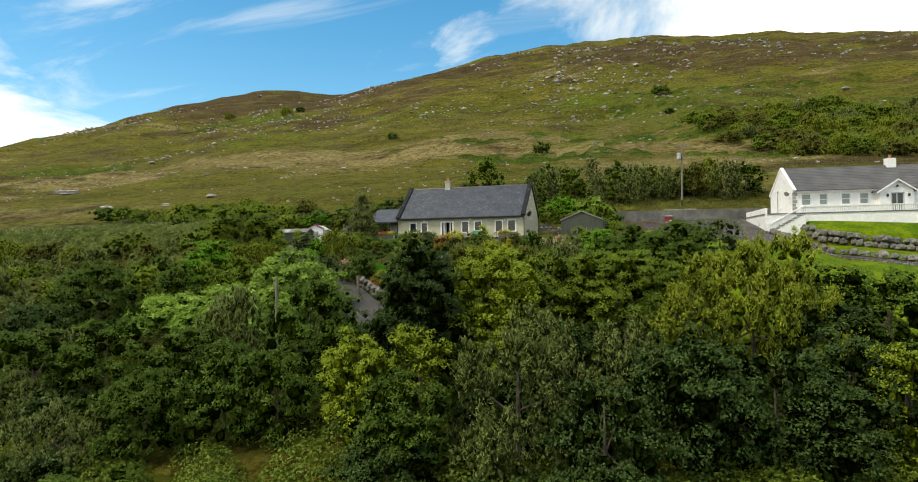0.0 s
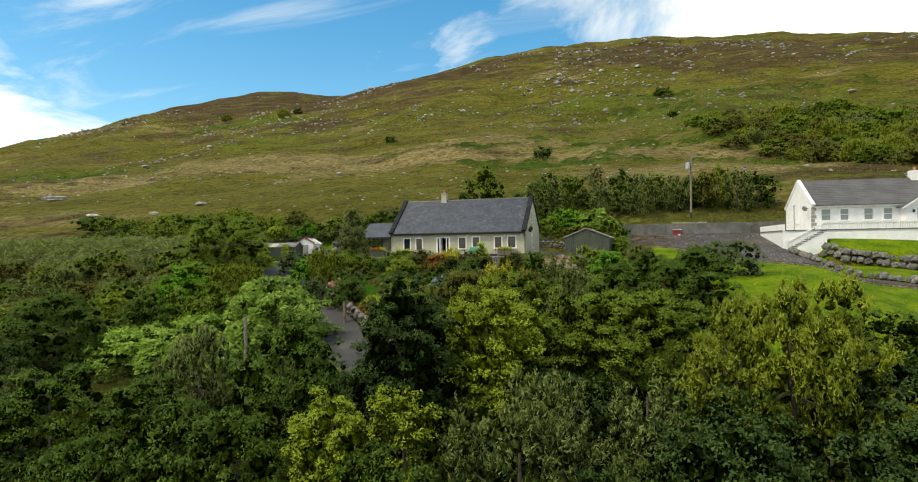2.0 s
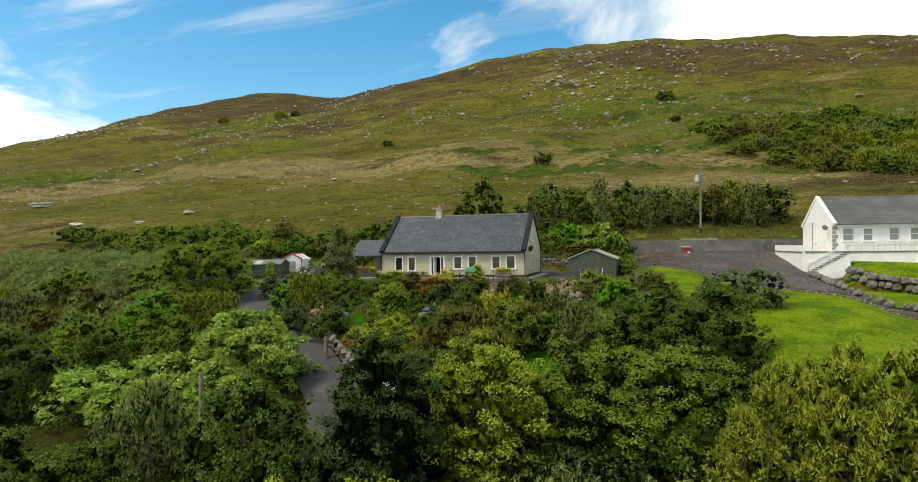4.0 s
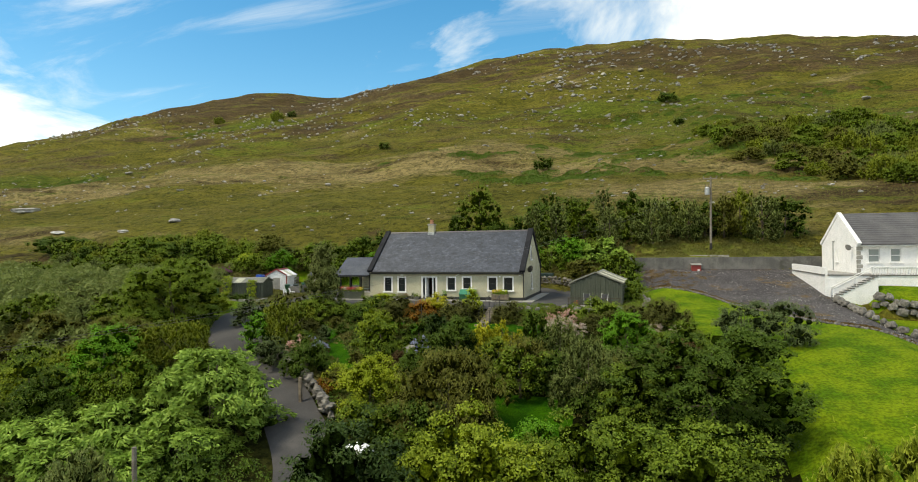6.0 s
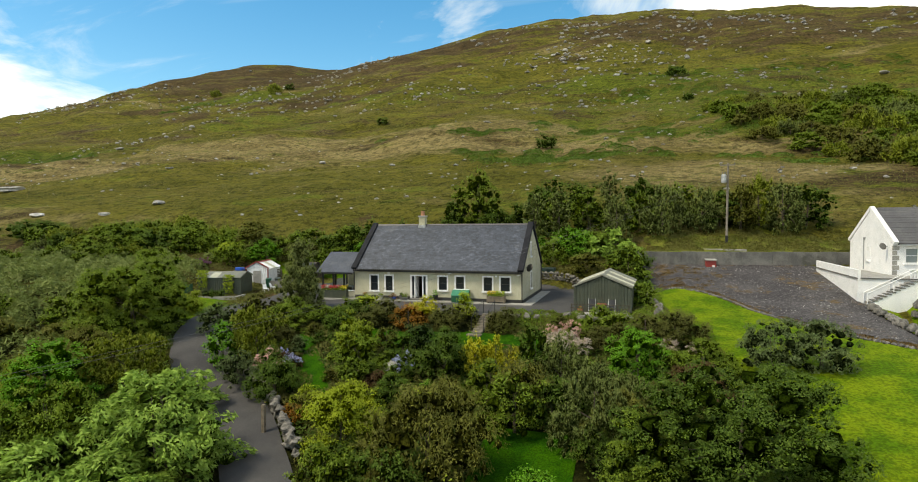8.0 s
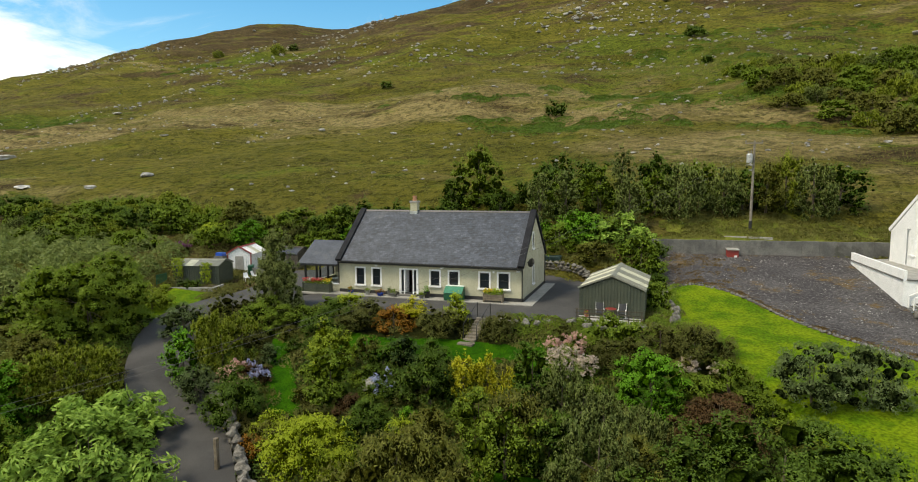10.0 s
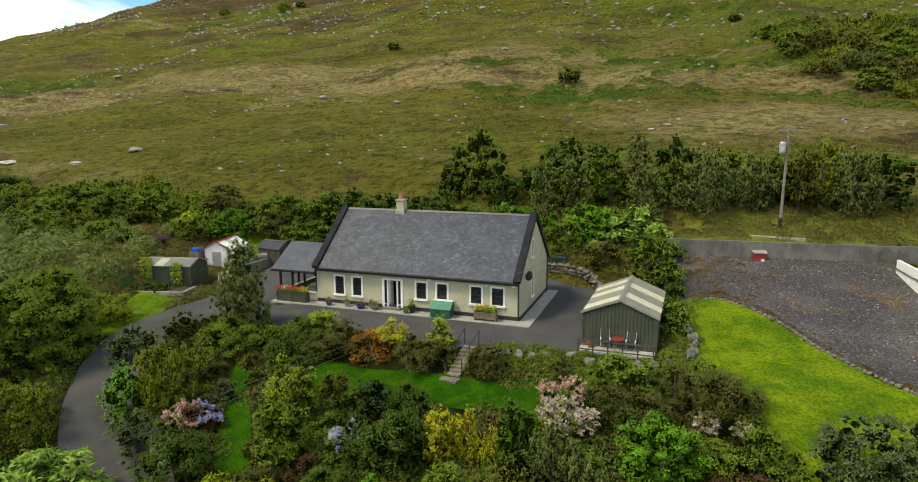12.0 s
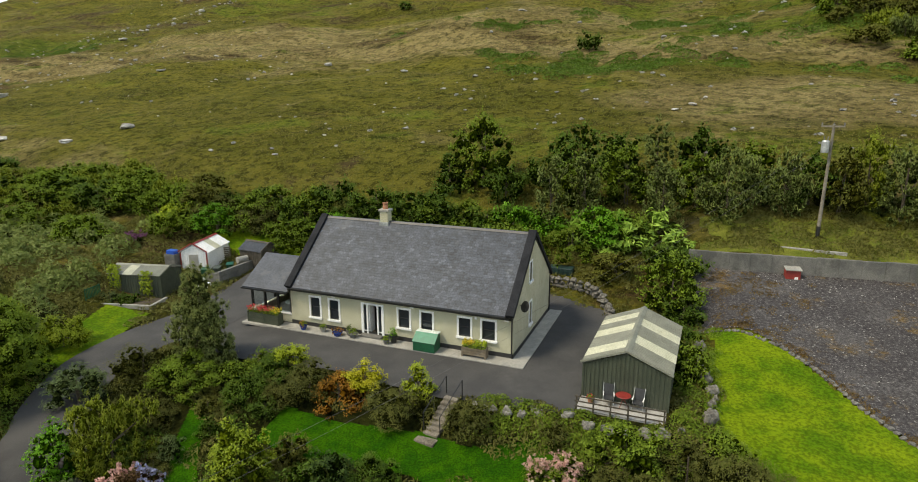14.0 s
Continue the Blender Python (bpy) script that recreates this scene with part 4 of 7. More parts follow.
def garden_mask(x, y):
    strip = (np.abs(x - np.interp(y, [-17.6, -14, -12, -10, -8.5], [-10.1, -12.8, -14.3, -15.6, -16.2])) < np.interp(y, [-17.6, -11, -9], [1.3, 0.8, 0.5])) & (y > -17.6) & (y < -9)
    belt = (np.abs(y + 9.3 - 0.45 * np.clip(x, 0, 3.2) + 0.22 * np.sin(x * 0.6)) < 1.35) & (x > -11) & (x < 4.5)
    tail = (np.abs(x - 3.4 - 0.28 * (y + 9)) < 0.9) & (y > -17) & (y < -7.5)
    low = (np.abs(x - 4.5) < 2.5) & (np.abs(y + 22.5) < 3.0)
    return strip | belt | tail | low


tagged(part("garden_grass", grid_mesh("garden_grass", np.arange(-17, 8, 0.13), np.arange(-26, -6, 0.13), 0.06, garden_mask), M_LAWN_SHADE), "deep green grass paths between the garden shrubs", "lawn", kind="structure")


def verge_mask(x, y):
    return ((np.abs(x + 30.2 + 0.35 * (y + 4)) < 2.2) & (y > -9.5) & (y < -1.0)) | ((np.abs(y - 13.5) < 2.0) & (x > -36) & (x < -16))


tagged(part("verge", grid_mesh("verge", np.arange(-40, -14, 0.16), np.arange(-11, 17, 0.16), 0.05, verge_mask), M_LAWN), "bright short grass verge by the sheds", "lawn", kind="structure")


def bank_mask(x, y):
    return (y > 17.2 + 0.09 * (x - 9.4)) & (y < 24 + 0.5 * np.sin(x)) & (x > 10.4 + 1.1 * np.sin(y * 1.3) + 0.4 * np.sin(y * 4.1)) & (x < 40)


tagged(part("bank", grid_mesh("bank", np.arange(10, 40, 0.2), np.arange(18, 26, 0.2), 0.05, bank_mask), M_BANK), "rough grass bank above the retaining wall", "bank", kind="structure")


def upper_lawn_mask(x, y):
    return (x > 27.4) & (y > road_wall_y(x) + 0.5) & (y < 4.5)


tagged(part("terrace_lawn", grid_mesh("terrace_lawn", np.arange(27, 58, 0.25), np.arange(-18, 4.6, 0.25), 0.06, upper_lawn_mask), M_LAWN), "green lawn terraces held by boulder walls", "lawn", kind="structure")

# ---- the cream cottage ----
def gable_wall(shape, x0, x1, y0, y1, z0, eave, ridge):
    ym = (y0 + y1) / 2
    shape.prism([(y0, z0), (y1, z0), (y1, eave), (ym, ridge), (y0, eave)], "x", x0, x1)


def wall_with_holes(shape, x0, x1, z0, z1, y0, y1, holes):
    """A wall along x with rectangular openings (a, b, low, high)."""
    cuts = sorted({x0, x1, *[h[0] for h in holes], *[h[1] for h in holes]})
    for a, b in zip(cuts, cuts[1:]):
        m = (a + b) / 2
        hs = sorted([(h[2], h[3]) for h in holes if h[0] < m < h[1]])
        z = z0
        for lo, hi in hs:
            if lo > z:
                shape.box(a, b, y0, y1, z, lo)
            z = hi
        if z1 > z:
            shape.box(a, b, y0, y1, z, z1)


def window_unit(parent, name, x0, x1, z0, z1, y, surround=0.13, frame=0.05, sash=True, face=-1, frame_mat=None, pane_mat=None, sill=True):
    """A window in a wall that faces -y: painted surround, frame, two sashes, panes and a sill."""
    fm, pm = frame_mat or M_BLACK, pane_mat or M_GLASS
    s = Shape()
    o = surround
    s.box(x0 - o, x0, y - 0.035, y + 0.03, z0 - 0.02, z1 + o)
    s.box(x1, x1 + o, y - 0.035, y + 0.03, z0 - 0.02, z1 + o)
    s.box(x0, x1, y - 0.035, y + 0.03, z1, z1 + o)
    w = part(name, s, M_WHITE, parent, "white painted plaster surround with dark sash window")
    if sill:
        part("sill", Shape().box(x0 - o - 0.04, x1 + o + 0.04, y - 0.13, y + 0.1, z0 - 0.14, z0), M_WHITE, w, "", 0.015)
    f = Shape()
    yy = y + 0.1
    for a, b, c, d in ((x0, x0 + frame, z0, z1), (x1 - frame, x1, z0, z1), (x0 + frame, x1 - frame, z0, z0 + frame), (x0 + frame, x1 - frame, z1 - frame, z1)):
        f.box(a, b, yy - 0.03, yy + 0.05, c, d)
    zm = z0 + (z1 - z0) * 0.5
    if sash:
        f.box(x0 + frame, x1 - frame, yy - 0.02, yy + 0.04, zm - 0.03, zm + 0.03)
    part("frame", f, fm, w)
    for lo, hi in (((z0 + frame, zm - 0.03), (zm + 0.03, z1 - frame)) if sash else ((z0 + frame, z1 - frame),)):
        part("pane", Shape().box(x0 + frame, x1 - frame, yy, yy + 0.012, lo, hi), pm, w)
    return w


HX0, HX1, HY0, HY1, EAVE, RIDGE = -16.4, 0.0, 0.0, 9.1, 2.92, 6.72
cottage = thing("cottage", -8.2, 4.5, 0, "single-storey cream rendered cottage with slate roof", "house", kind="")
to_cot = Matrix.Translation((8.2, -4.5, 0))


def cpart(name, shape, material, label="", soft=0.0, parent=None):
    ob = part(name, shape, material, parent or cottage, label, soft)
    if parent is None:
        ob.matrix_local = to_cot
    return ob


WINS = [(-14.72, -13.97, 0.78, 2.18), (-13.17, -12.45, 0.78, 2.18), (-7.84, -7.06, 0.98, 2.2), (-6.2, -5.42, 0.98, 2.22), (-3.58, -2.80, 1.0, 2.22), (-2.02, -1.18, 1.0, 2.24)]
DOOR = (-10.55, -9.06, 0.16, 2.2)
front = Shape()
wall_with_holes(front, HX0, HX1, 0, EAVE, HY0, HY0 + 0.3, WINS + [DOOR])
cpart("front_wall", front, M_RENDER, "smooth cream rendered wall")
back = Shape().box(HX0, HX1, HY1 - 0.3, HY1, 0, EAVE)
cpart("back_wall", back, M_RENDER)
gw = Shape()
gable_wall(gw, HX0, HX0 + 0.3, HY0 + 0.3, HY1 - 0.3, 0, EAVE + 0.2, RIDGE - 0.12)
cpart("gable_wall", gw, M_RENDER)


def gable_right():
    s = Shape()
    holes = [(3.55, 4.05, 0.95, 2.45), (3.45, 3.95, 3.95, 5.2)]
    cuts = sorted({HY0 + 0.3, HY1 - 0.3, 4.55, *[h[0] for h in holes], *[h[1] for h in holes]})
    top = lambda y: EAVE + 0.2 + (RIDGE - EAVE - 0.3) * (1 - abs(y - 4.55) / 4.55)
    for a, b in zip(cuts, cuts[1:]):
        m = (a + b) / 2
        hs = sorted([(h[2], h[3]) for h in holes if h[0] < m < h[1]])
        z = 0
        for lo, hi in hs:
            s.box(HX1 - 0.3, HX1, a, b, z, lo)
            z = hi
        s.prism([(a, z), (b, z), (b, top(b)), (a, top(a))], "x", HX1 - 0.3, HX1)
    return s


cpart("gable_wall", gable_right(), M_RENDER)
pl = Shape().box(HX0 - 0.012, HX1 + 0.012, HY0 - 0.012, HY0 + 0.02, 0, 0.3).box(HX1 - 0.02, HX1 + 0.012, HY0 + 0.02, HY1, 0, 0.3)
cpart("plinth", pl, M_PLINTH, "black painted plinth band")
for w in WINS:
    u = window_unit(cottage, "window", *w, 0.0)
    u.matrix_local = to_cot
for y0, y1, z0, z1 in ((3.55, 4.05, 0.95, 2.45), (3.45, 3.95, 3.95, 5.2)):
    u = window_unit(cottage, "window", y0, y1, z0, z1, 0.0, sash=True)
    u.matrix_local = to_cot @ Matrix.Translation((0, 0, 0)) @ Matrix(((0, -1, 0, 0), (1, 0, 0, 0), (0, 0, 1, 0), (0, 0, 0, 1)))
# door: white frame, dark opening with one leaf ajar, narrow side lights
d0, d1, dz0, dz1 = DOOR
df = Shape()
for a, b in ((d0 - 0.12, d0 + 0.06), (d0 + 0.3, d0 + 0.4), (d1 - 0.4, d1 - 0.3), (d1 - 0.06, d1 + 0.12)):
    df.box(a, b, -0.035, 0.12, dz0, dz1)
df.box(d0 - 0.12, d1 + 0.12, -0.035, 0.12, dz1, dz1 + 0.12)
df.box(d0 + 0.06, d0 + 0.3, 0.0, 0.1, dz0, dz0 + 0.2).box(d1 - 0.3, d1 - 0.06, 0.0, 0.1, dz0, dz0 + 0.2)
door = cpart("door", df, M_WHITE, "white framed front door standing open")
for a, b in ((d0 + 0.06, d0 + 0.3), (d1 - 0.3, d1 - 0.06)):
    part("side_pane", Shape().box(a, b, 0.05, 0.062, dz0 + 0.2, dz1), M_GLASS, door)
part("door_leaf", Shape().box(d0 + 0.4, d0 + 0.45, 0.13, 0.8, dz0, dz1 - 0.02).box(d0 + 0.385, d0 + 0.4, 0.2, 0.72, dz0 + 0.5, dz1 - 0.2), M_WHITE, door, "white open door leaf")
part("threshold", Shape().box(d0 - 0.05, d1 + 0.05, -0.45, 0.02, 0.0, 0.16), M_CONC_OLD, door, "dark stone doorstep", 0.02)
# room behind the openings
cpart("shaded_inner_wall", Shape().box(HX0 + 0.3, HX1 - 0.3, 4.3, 4.4, 0.1, EAVE), M_DARKWOOD)
cpart("shaded_inner_floor", Shape().box(HX0 + 0.3, HX1 - 0.3, HY0 + 0.3, HY1 - 0.3, 0.06, 0.15), M_WOOD)
cpart("attic_floor", Shape().box(HX0 + 0.3, HX1 - 0.3, HY0 + 0.3, HY1 - 0.3, 2.6, 2.75), M_WOOD)

# roof: boards, slates in courses, ridge, copings, gutters
YM = (HY0 + HY1) / 2
OV = 0.38
slope = (RIDGE - EAVE) / (YM - HY0)
ze = EAVE - OV * slope + 0.22


def roof_z(d):
    """Height of the roof's face d metres in from the eave, on plan."""
    return ze + d * slope


run = YM - HY0 + OV
rd = Shape()
for sgn in (1, -1):
    y0, y1 = (HY0 - OV, YM) if sgn > 0 else (HY1 + OV, YM)
    q = [(HX0 - 0.02, y0, ze), (HX1 + 0.02, y0, ze), (HX1 + 0.02, y1, ze + run * slope), (HX0 - 0.02, y1, ze + run * slope)]
    rd.slab(q if sgn > 0 else q[::-1], 0.12)
roof = cpart("roof", rd, M_SLATE_DARK, "pitched roof of blue-grey slates with dark verges")
rng = random.Random(5)
sl = Shape()
rows = 30
for side in (0, 1):
    for r in range(rows):
        d0_, d1_ = run * r / rows, run * (r + 1.35) / rows
        d1_ = min(d1_, run)
        x = HX0 + 0.45 - (0.15 if r % 2 else 0)
        while x < HX1 - 0.42:
            w = 0.3
            x1 = min(x + w - 0.008, HX1 - 0.42)
            lift = 0.012 + rng.uniform(0, 0.012)
            a, b = (d0_, d1_)
            ya, yb = (HY0 - OV + a, HY0 - OV + b) if side == 0 else (HY1 + OV - a, HY1 + OV - b)
            za, zb = roof_z(a), roof_z(b)
            xs = max(x, HX0 + 0.42)
            if x1 - xs > 0.04:
                p = [(xs, ya, za + lift), (x1, ya, za + lift), (x1, yb, zb + 0.004), (xs, yb, zb + 0.004), (xs, ya, za), (x1, ya, za)]
                sl.poly(p, [(0, 1, 2, 3), (4, 5, 1, 0), (4, 0, 3), (5, 2, 1)])
            x += w
slates = part("slate_covering", sl, M_SLATE, roof, "overlapping blue-grey slates")
tagged(slates, kind="stuff")
top_z = roof_z(run)
part("ridge", Shape().prism([(YM - 0.16, top_z - 0.08), (YM + 0.16, top_z - 0.08), (YM + 0.05, top_z + 0.06), (YM - 0.05, top_z + 0.06)], "x", HX0 + 0.4, HX1 - 0.4), M_SLATE_DARK, roof)
for a, b in ((HX0 - 0.13, HX0 + 0.4), (HX1 - 0.4, HX1 + 0.13)):
    v = Shape()
    for sgn in (0, 1):
        ya, yb = (HY0 - OV - 0.12, YM) if sgn == 0 else (HY1 + OV + 0.12, YM)
        za, zb = ze - 0.12 * slope + 0.03, top_z + 0.03
        up = 0.2
        p = [(a, ya, za), (b, ya, za), (b, yb, zb), (a, yb, zb)]
        v.slab([(q[0], q[1], q[2] + up) for q in (p if sgn == 0 else p[::-1])], 0.26)
    part("verge_coping", v, M_COPING, roof, "raised dark slate verge coping", 0.02)
part("gutter", Shape().box(HX0 + 0.4, HX1 - 0.4, HY0 - OV - 0.12, HY0 - OV + 0.0, ze - 0.12, ze - 0.01), M_BLACK, roof, "black rain gutter", 0.02)
part("fascia", Shape().box(HX0, HX1, HY0 - OV + 0.03, HY0 - OV + 0.06, ze - 0.24, ze - 0.1).box(HX0, HX1, HY0 - OV + 0.06, HY0, ze - 0.24, ze - 0.22), M_BLACK, roof)
cpart("downpipe", Shape().tube((-0.08, -0.08, 0.05), (-0.08, -0.08, 2.6), 0.045).tube((-0.08, -0.08, 2.6), (-0.2, -0.36, 2.82), 0.045), M_BLACK, "black rain downpipe")
cpart("downpipe", Shape().tube((0.06, HY1 - 0.1, 0.05), (0.06, HY1 - 0.1, 2.8), 0.045), M_BLACK, "black rain downpipe")
# chimney
ch = Shape().box(-11.4, -10.76, YM - 0.3, YM + 0.3, top_z - 0.8, top_z + 0.75)
chim = cpart("chimney", ch, M_RENDER, "rendered chimney with clay pot", 0.02)
part("capping", Shape().box(-11.47, -10.69, YM - 0.37, YM + 0.37, top_z + 0.75, top_z + 0.9), M_CONC, chim, "", 0.02)
part("flashing", Shape().box(-11.45, -10.71, YM - 0.36, YM + 0.36, top_z - 0.45, top_z - 0.02), M_GREY_METAL, chim)
part("chimney_pot", Shape().lathe([(0.2, top_z + 0.9), (0.17, top_z + 1.25), (0.2, top_z + 1.28), (0.2, top_z + 1.36), (0.14, top_z + 1.36), (0.12, top_z + 0.95)], -11.08, YM), M_TERRACOTTA, chim, "terracotta chimney pot")
# sensor lights, alarm box
cpart("alarm_box", Shape().box(-12.95, -12.7, -0.07, 0.0, 2.38, 2.55), M_WHITE, "small white alarm box", 0.02)
cpart("wall_light", Shape().box(-6.95, -6.85, -0.1, 0, 2.4, 2.5).tube((-6.9, -0.08, 2.45), (-6.6, -0.35, 2.55), 0.05), M_WHITE, "white wall lamp")
cpart("wall_light", Shape().box(-2.5, -2.35, -0.08, 0, 2.25, 2.4), M_WHITE, "small white wall lamp", 0.02)
cpart("wall_light", Shape().box(-0.55, -0.35, -0.1, 0, 2.4, 2.5).tube((-0.4, -0.08, 2.45), (-0.25, -0.3, 2.5), 0.045), M_WHITE, "white wall lamp")

dish = thing("satellite_dish", 0.02, 1.25, 3.05, "black satellite dish fixed to the gable wall", "dish")
part("reflector", Shape().lathe([(0.0, 0.06), (0.2, 0.045), (0.36, 0.0), (0.36, -0.015), (0.2, 0.03), (0.0, 0.045)], n=20), M_BLACK, dish).matrix_local = pose(0.35, -0.1, 0, 68, 0, -35)
part("bracket", Shape().tube((0, 0, 0), (0.3, -0.05, 0), 0.025).tube((0.3, -0.05, 0), (0.55, -0.5, -0.2), 0.015), M_BLACK, dish)

# sun room at the left end
annex = thing("sun_room", -18.3, 1.0, 0, "lean-to sun room with slate roof and black-framed glazing", "annex")
to_ann = Matrix.Translation((18.3, -1.0, 0))


def apart_(name, shape, material, label="", soft=0.0):
    ob = part(name, shape, material, annex, label, soft)
    ob.matrix_local = to_ann
    return ob


AX0, AX1, AY0, AY1, AEZ = -20.0, HX0 - 0.02, 0.1, 5.2, 2.45
ar = Shape().slab([(AX0 - 0.35, AY0 - 0.5, AEZ), (AX1 + 0.02, AY0 - 0.5, AEZ), (AX1 + 0.02, 2.5, 4.25), (AX0 - 0.35, 2.5, 4.25)], 0.12)
ar.slab([(AX0 - 0.35, 2.5, 4.25), (AX1 + 0.02, 2.5, 4.25), (AX1 + 0.02, AY1 + 0.4, AEZ), (AX0 - 0.35, AY1 + 0.4, AEZ)], 0.12)
apart_("roof", ar, M_SLATE, "grey slate roof")
apart_("gutter", Shape().box(AX0 - 0.38, AX1, AY0 - 0.62, AY0 - 0.5, AEZ - 0.16, AEZ - 0.05), M_BLACK)
apart_("base_wall", Shape().box(AX0, AX1, AY0, AY0 + 0.25, 0, 0.62).box(AX0, AX0 + 0.25, AY0 + 0.25, AY1, 0, 0.62), M_RENDER)
apart_("sill", Shape().box(AX0 - 0.06, AX1, AY0 - 0.07, AY0 + 0.28, 0.62, 0.7), M_WHITE)
for i, x in enumerate(np.linspace(AX0 + 0.06, AX1 - 0.08, 4)):
    apart_("post", Shape().box(x - 0.07, x + 0.07, AY0, AY0 + 0.14, 0.7, AEZ - 0.02), M_BLACK)
for y in (2.6, 5.0):
    apart_("post", Shape().box(AX0, AX0 + 0.14, y - 0.07, y + 0.07, 0.7, AEZ - 0.02), M_BLACK)
apart_("header", Shape().box(AX0, AX1, AY0 - 0.01, AY0 + 0.15, AEZ - 0.14, AEZ + 0.02).box(AX0 - 0.01, AX0 + 0.15, AY0 + 0.15, AY1, AEZ - 0.14, AEZ + 0.02), M_BLACK)
for a, b in zip(np.linspace(AX0 + 0.06, AX1 - 0.08, 4), np.linspace(AX0 + 0.06, AX1 - 0.08, 4)[1:]):
    apart_("pane", Shape().box(a + 0.07, b - 0.07, AY0 + 0.06, AY0 + 0.07, 0.7, AEZ - 0.14), M_CLEAR)
apart_("pane", Shape().box(AX0 + 0.06, AX0 + 0.07, AY0 + 0.15, 2.53, 0.7, AEZ - 0.14), M_CLEAR)
apart_("pane", Shape().box(AX0 + 0.06, AX0 + 0.07, 2.67, 4.93, 0.7, AEZ - 0.14), M_CLEAR)
apart_("floor", Shape().box(AX0 + 0.25, AX1, AY0 + 0.25, AY1, 0.0, 0.14), M_CONC)
apart_("back_wall", Shape().box(AX0, AX1, AY1, AY1 + 0.2, 0, AEZ), M_RENDER)
apart_("gable_wall", Shape().prism([(AY0, AEZ), (AY1, AEZ), (2.5, 4.1)], "x", AX0 + 0.02, AX0 + 0.16), M_RENDER)
table = thing("round_table", -17.6, 1.8, 0.14, "round white table inside the sun room", "table")
part("tabletop", Shape().lathe([(0, 0.76), (0.6, 0.76), (0.62, 0.74), (0.6, 0.72), (0, 0.72)], n=20), M_WHITE, table)
part("pedestal", Shape().lathe([(0.3, 0), (0.28, 0.04), (0.05, 0.1), (0.05, 0.72)]), M_WHITE, table)

# paving round the cottage
slab = Shape().box(-20.0, 0.95, -1.1, -0.012, -0.14, 0.02).box(0.012, 0.95, -0.012, 9.4, -0.14, 0.02)
tagged(part("paving", slab, M_CONC, None, "", 0.015), "pale concrete path round the cottage walls", "path", kind="structure")

# ---- the white house on its terrace ----
WT = 2.35          # terrace level
white_house = thing("white_house", 30.3, 7.9, WT, "long white bungalow with grey tiled roof and porch", "house", turn=6)


def wpart(name, shape, material, label="", soft=0.0, parent=None):
    return part(name, shape, material, parent or white_house, label, soft)


WL, WD, WE, WR = 22.0, 8.2, 2.75, 5.75
WWIN = [(1.0, 1.95), (2.88, 3.72), (5.22, 6.1), (7.12, 7.98)]
ws = Shape()
wall_with_holes(ws, 0, WL, 0, WE, 0, 0.3, [(a, b, 1.05, 2.3) for a, b in WWIN] + [(13.0, 13.95, 1.05, 2.3), (16.2, 17.1, 1.05, 2.3)])
wpart("front_wall", ws, M_WHITE)
wpart("back_wall", Shape().box(0, WL, WD - 0.3, WD, 0, WE), M_WHITE)
for a in (0, WL - 0.3):
    g = Shape()
    g.prism([(0.3, 0), (WD - 0.3, 0), (WD - 0.3, WE + 0.1), (WD / 2, WR - 0.15), (0.3, WE + 0.1)], "x", a, a + 0.3)
    wpart("gable_wall", g, M_WHITE)
rw = Shape().slab([(0.25, -0.35, WE - 0.02), (WL + 0.1, -0.35, WE - 0.02), (WL + 0.1, WD / 2, WR), (0.25, WD / 2, WR)], 0.14)
rw.slab([(0.25, WD / 2, WR), (WL + 0.1, WD / 2, WR), (WL + 0.1, WD + 0.35, WE - 0.02), (0.25, WD + 0.35, WE - 0.02)], 0.14)
wroof = wpart("roof", rw, M_TILE, "grey concrete tiled roof")
tl = Shape()
for r in range(14):
    for side in (0, 1):
        a, b = r / 14, min(1, (r + 1.15) / 14)
        ya, yb = -0.35 + a * (WD / 2 + 0.35), -0.35 + b * (WD / 2 + 0.35)
        za, zb = WE - 0.02 + a * (WR - WE), WE - 0.02 + b * (WR - WE)
        if side:
            ya, yb = WD - ya, WD - yb
        tl.poly([(0.3, ya, za + 0.045), (WL, ya, za + 0.045), (WL, yb, zb + 0.006), (0.3, yb, zb + 0.006), (0.3, ya, za), (WL, ya, za)], [(0, 1, 2, 3), (4, 5, 1, 0)])
tagged(part("tile_covering", tl, M_TILE, wroof), kind="stuff")
part("ridge_tiles", Shape().prism([(WD / 2 - 0.15, WR - 0.06), (WD / 2 + 0.15, WR - 0.06), (WD / 2, WR + 0.08)], "x", 0.3, WL), M_TILE, wroof)
vg = Shape()
for sgn in (0, 1):
    p = [(-0.06, -0.4, WE + 0.12), (0.32, -0.4, WE + 0.12), (0.32, WD / 2, WR + 0.22), (-0.06, WD / 2, WR + 0.22)]
    if sgn:
        p = [(q[0], WD - q[1], q[2]) for q in p][::-1]
    vg.slab(p, 0.3)
wpart("verge_coping", vg, M_WHITE, "white raised verge coping", 0.02)
wpart("fascia", Shape().box(0.3, WL, -0.36, -0.3, WE - 0.26, WE - 0.12).box(0.3, WL, -0.3, 0, WE - 0.26, WE - 0.24), M_WHITE)
wpart("gutter", Shape().box(0.3, WL, -0.45, -0.36, WE - 0.2, WE - 0.1), M_GREY_METAL)
for a, b in WWIN + [(13.0, 13.95), (16.2, 17.1)]:
    window_unit(white_house, "window", a, b, 1.05, 2.3, 0.0, surround=0.14, frame_mat=M_WHITE, pane_mat=M_PANE_PALE)
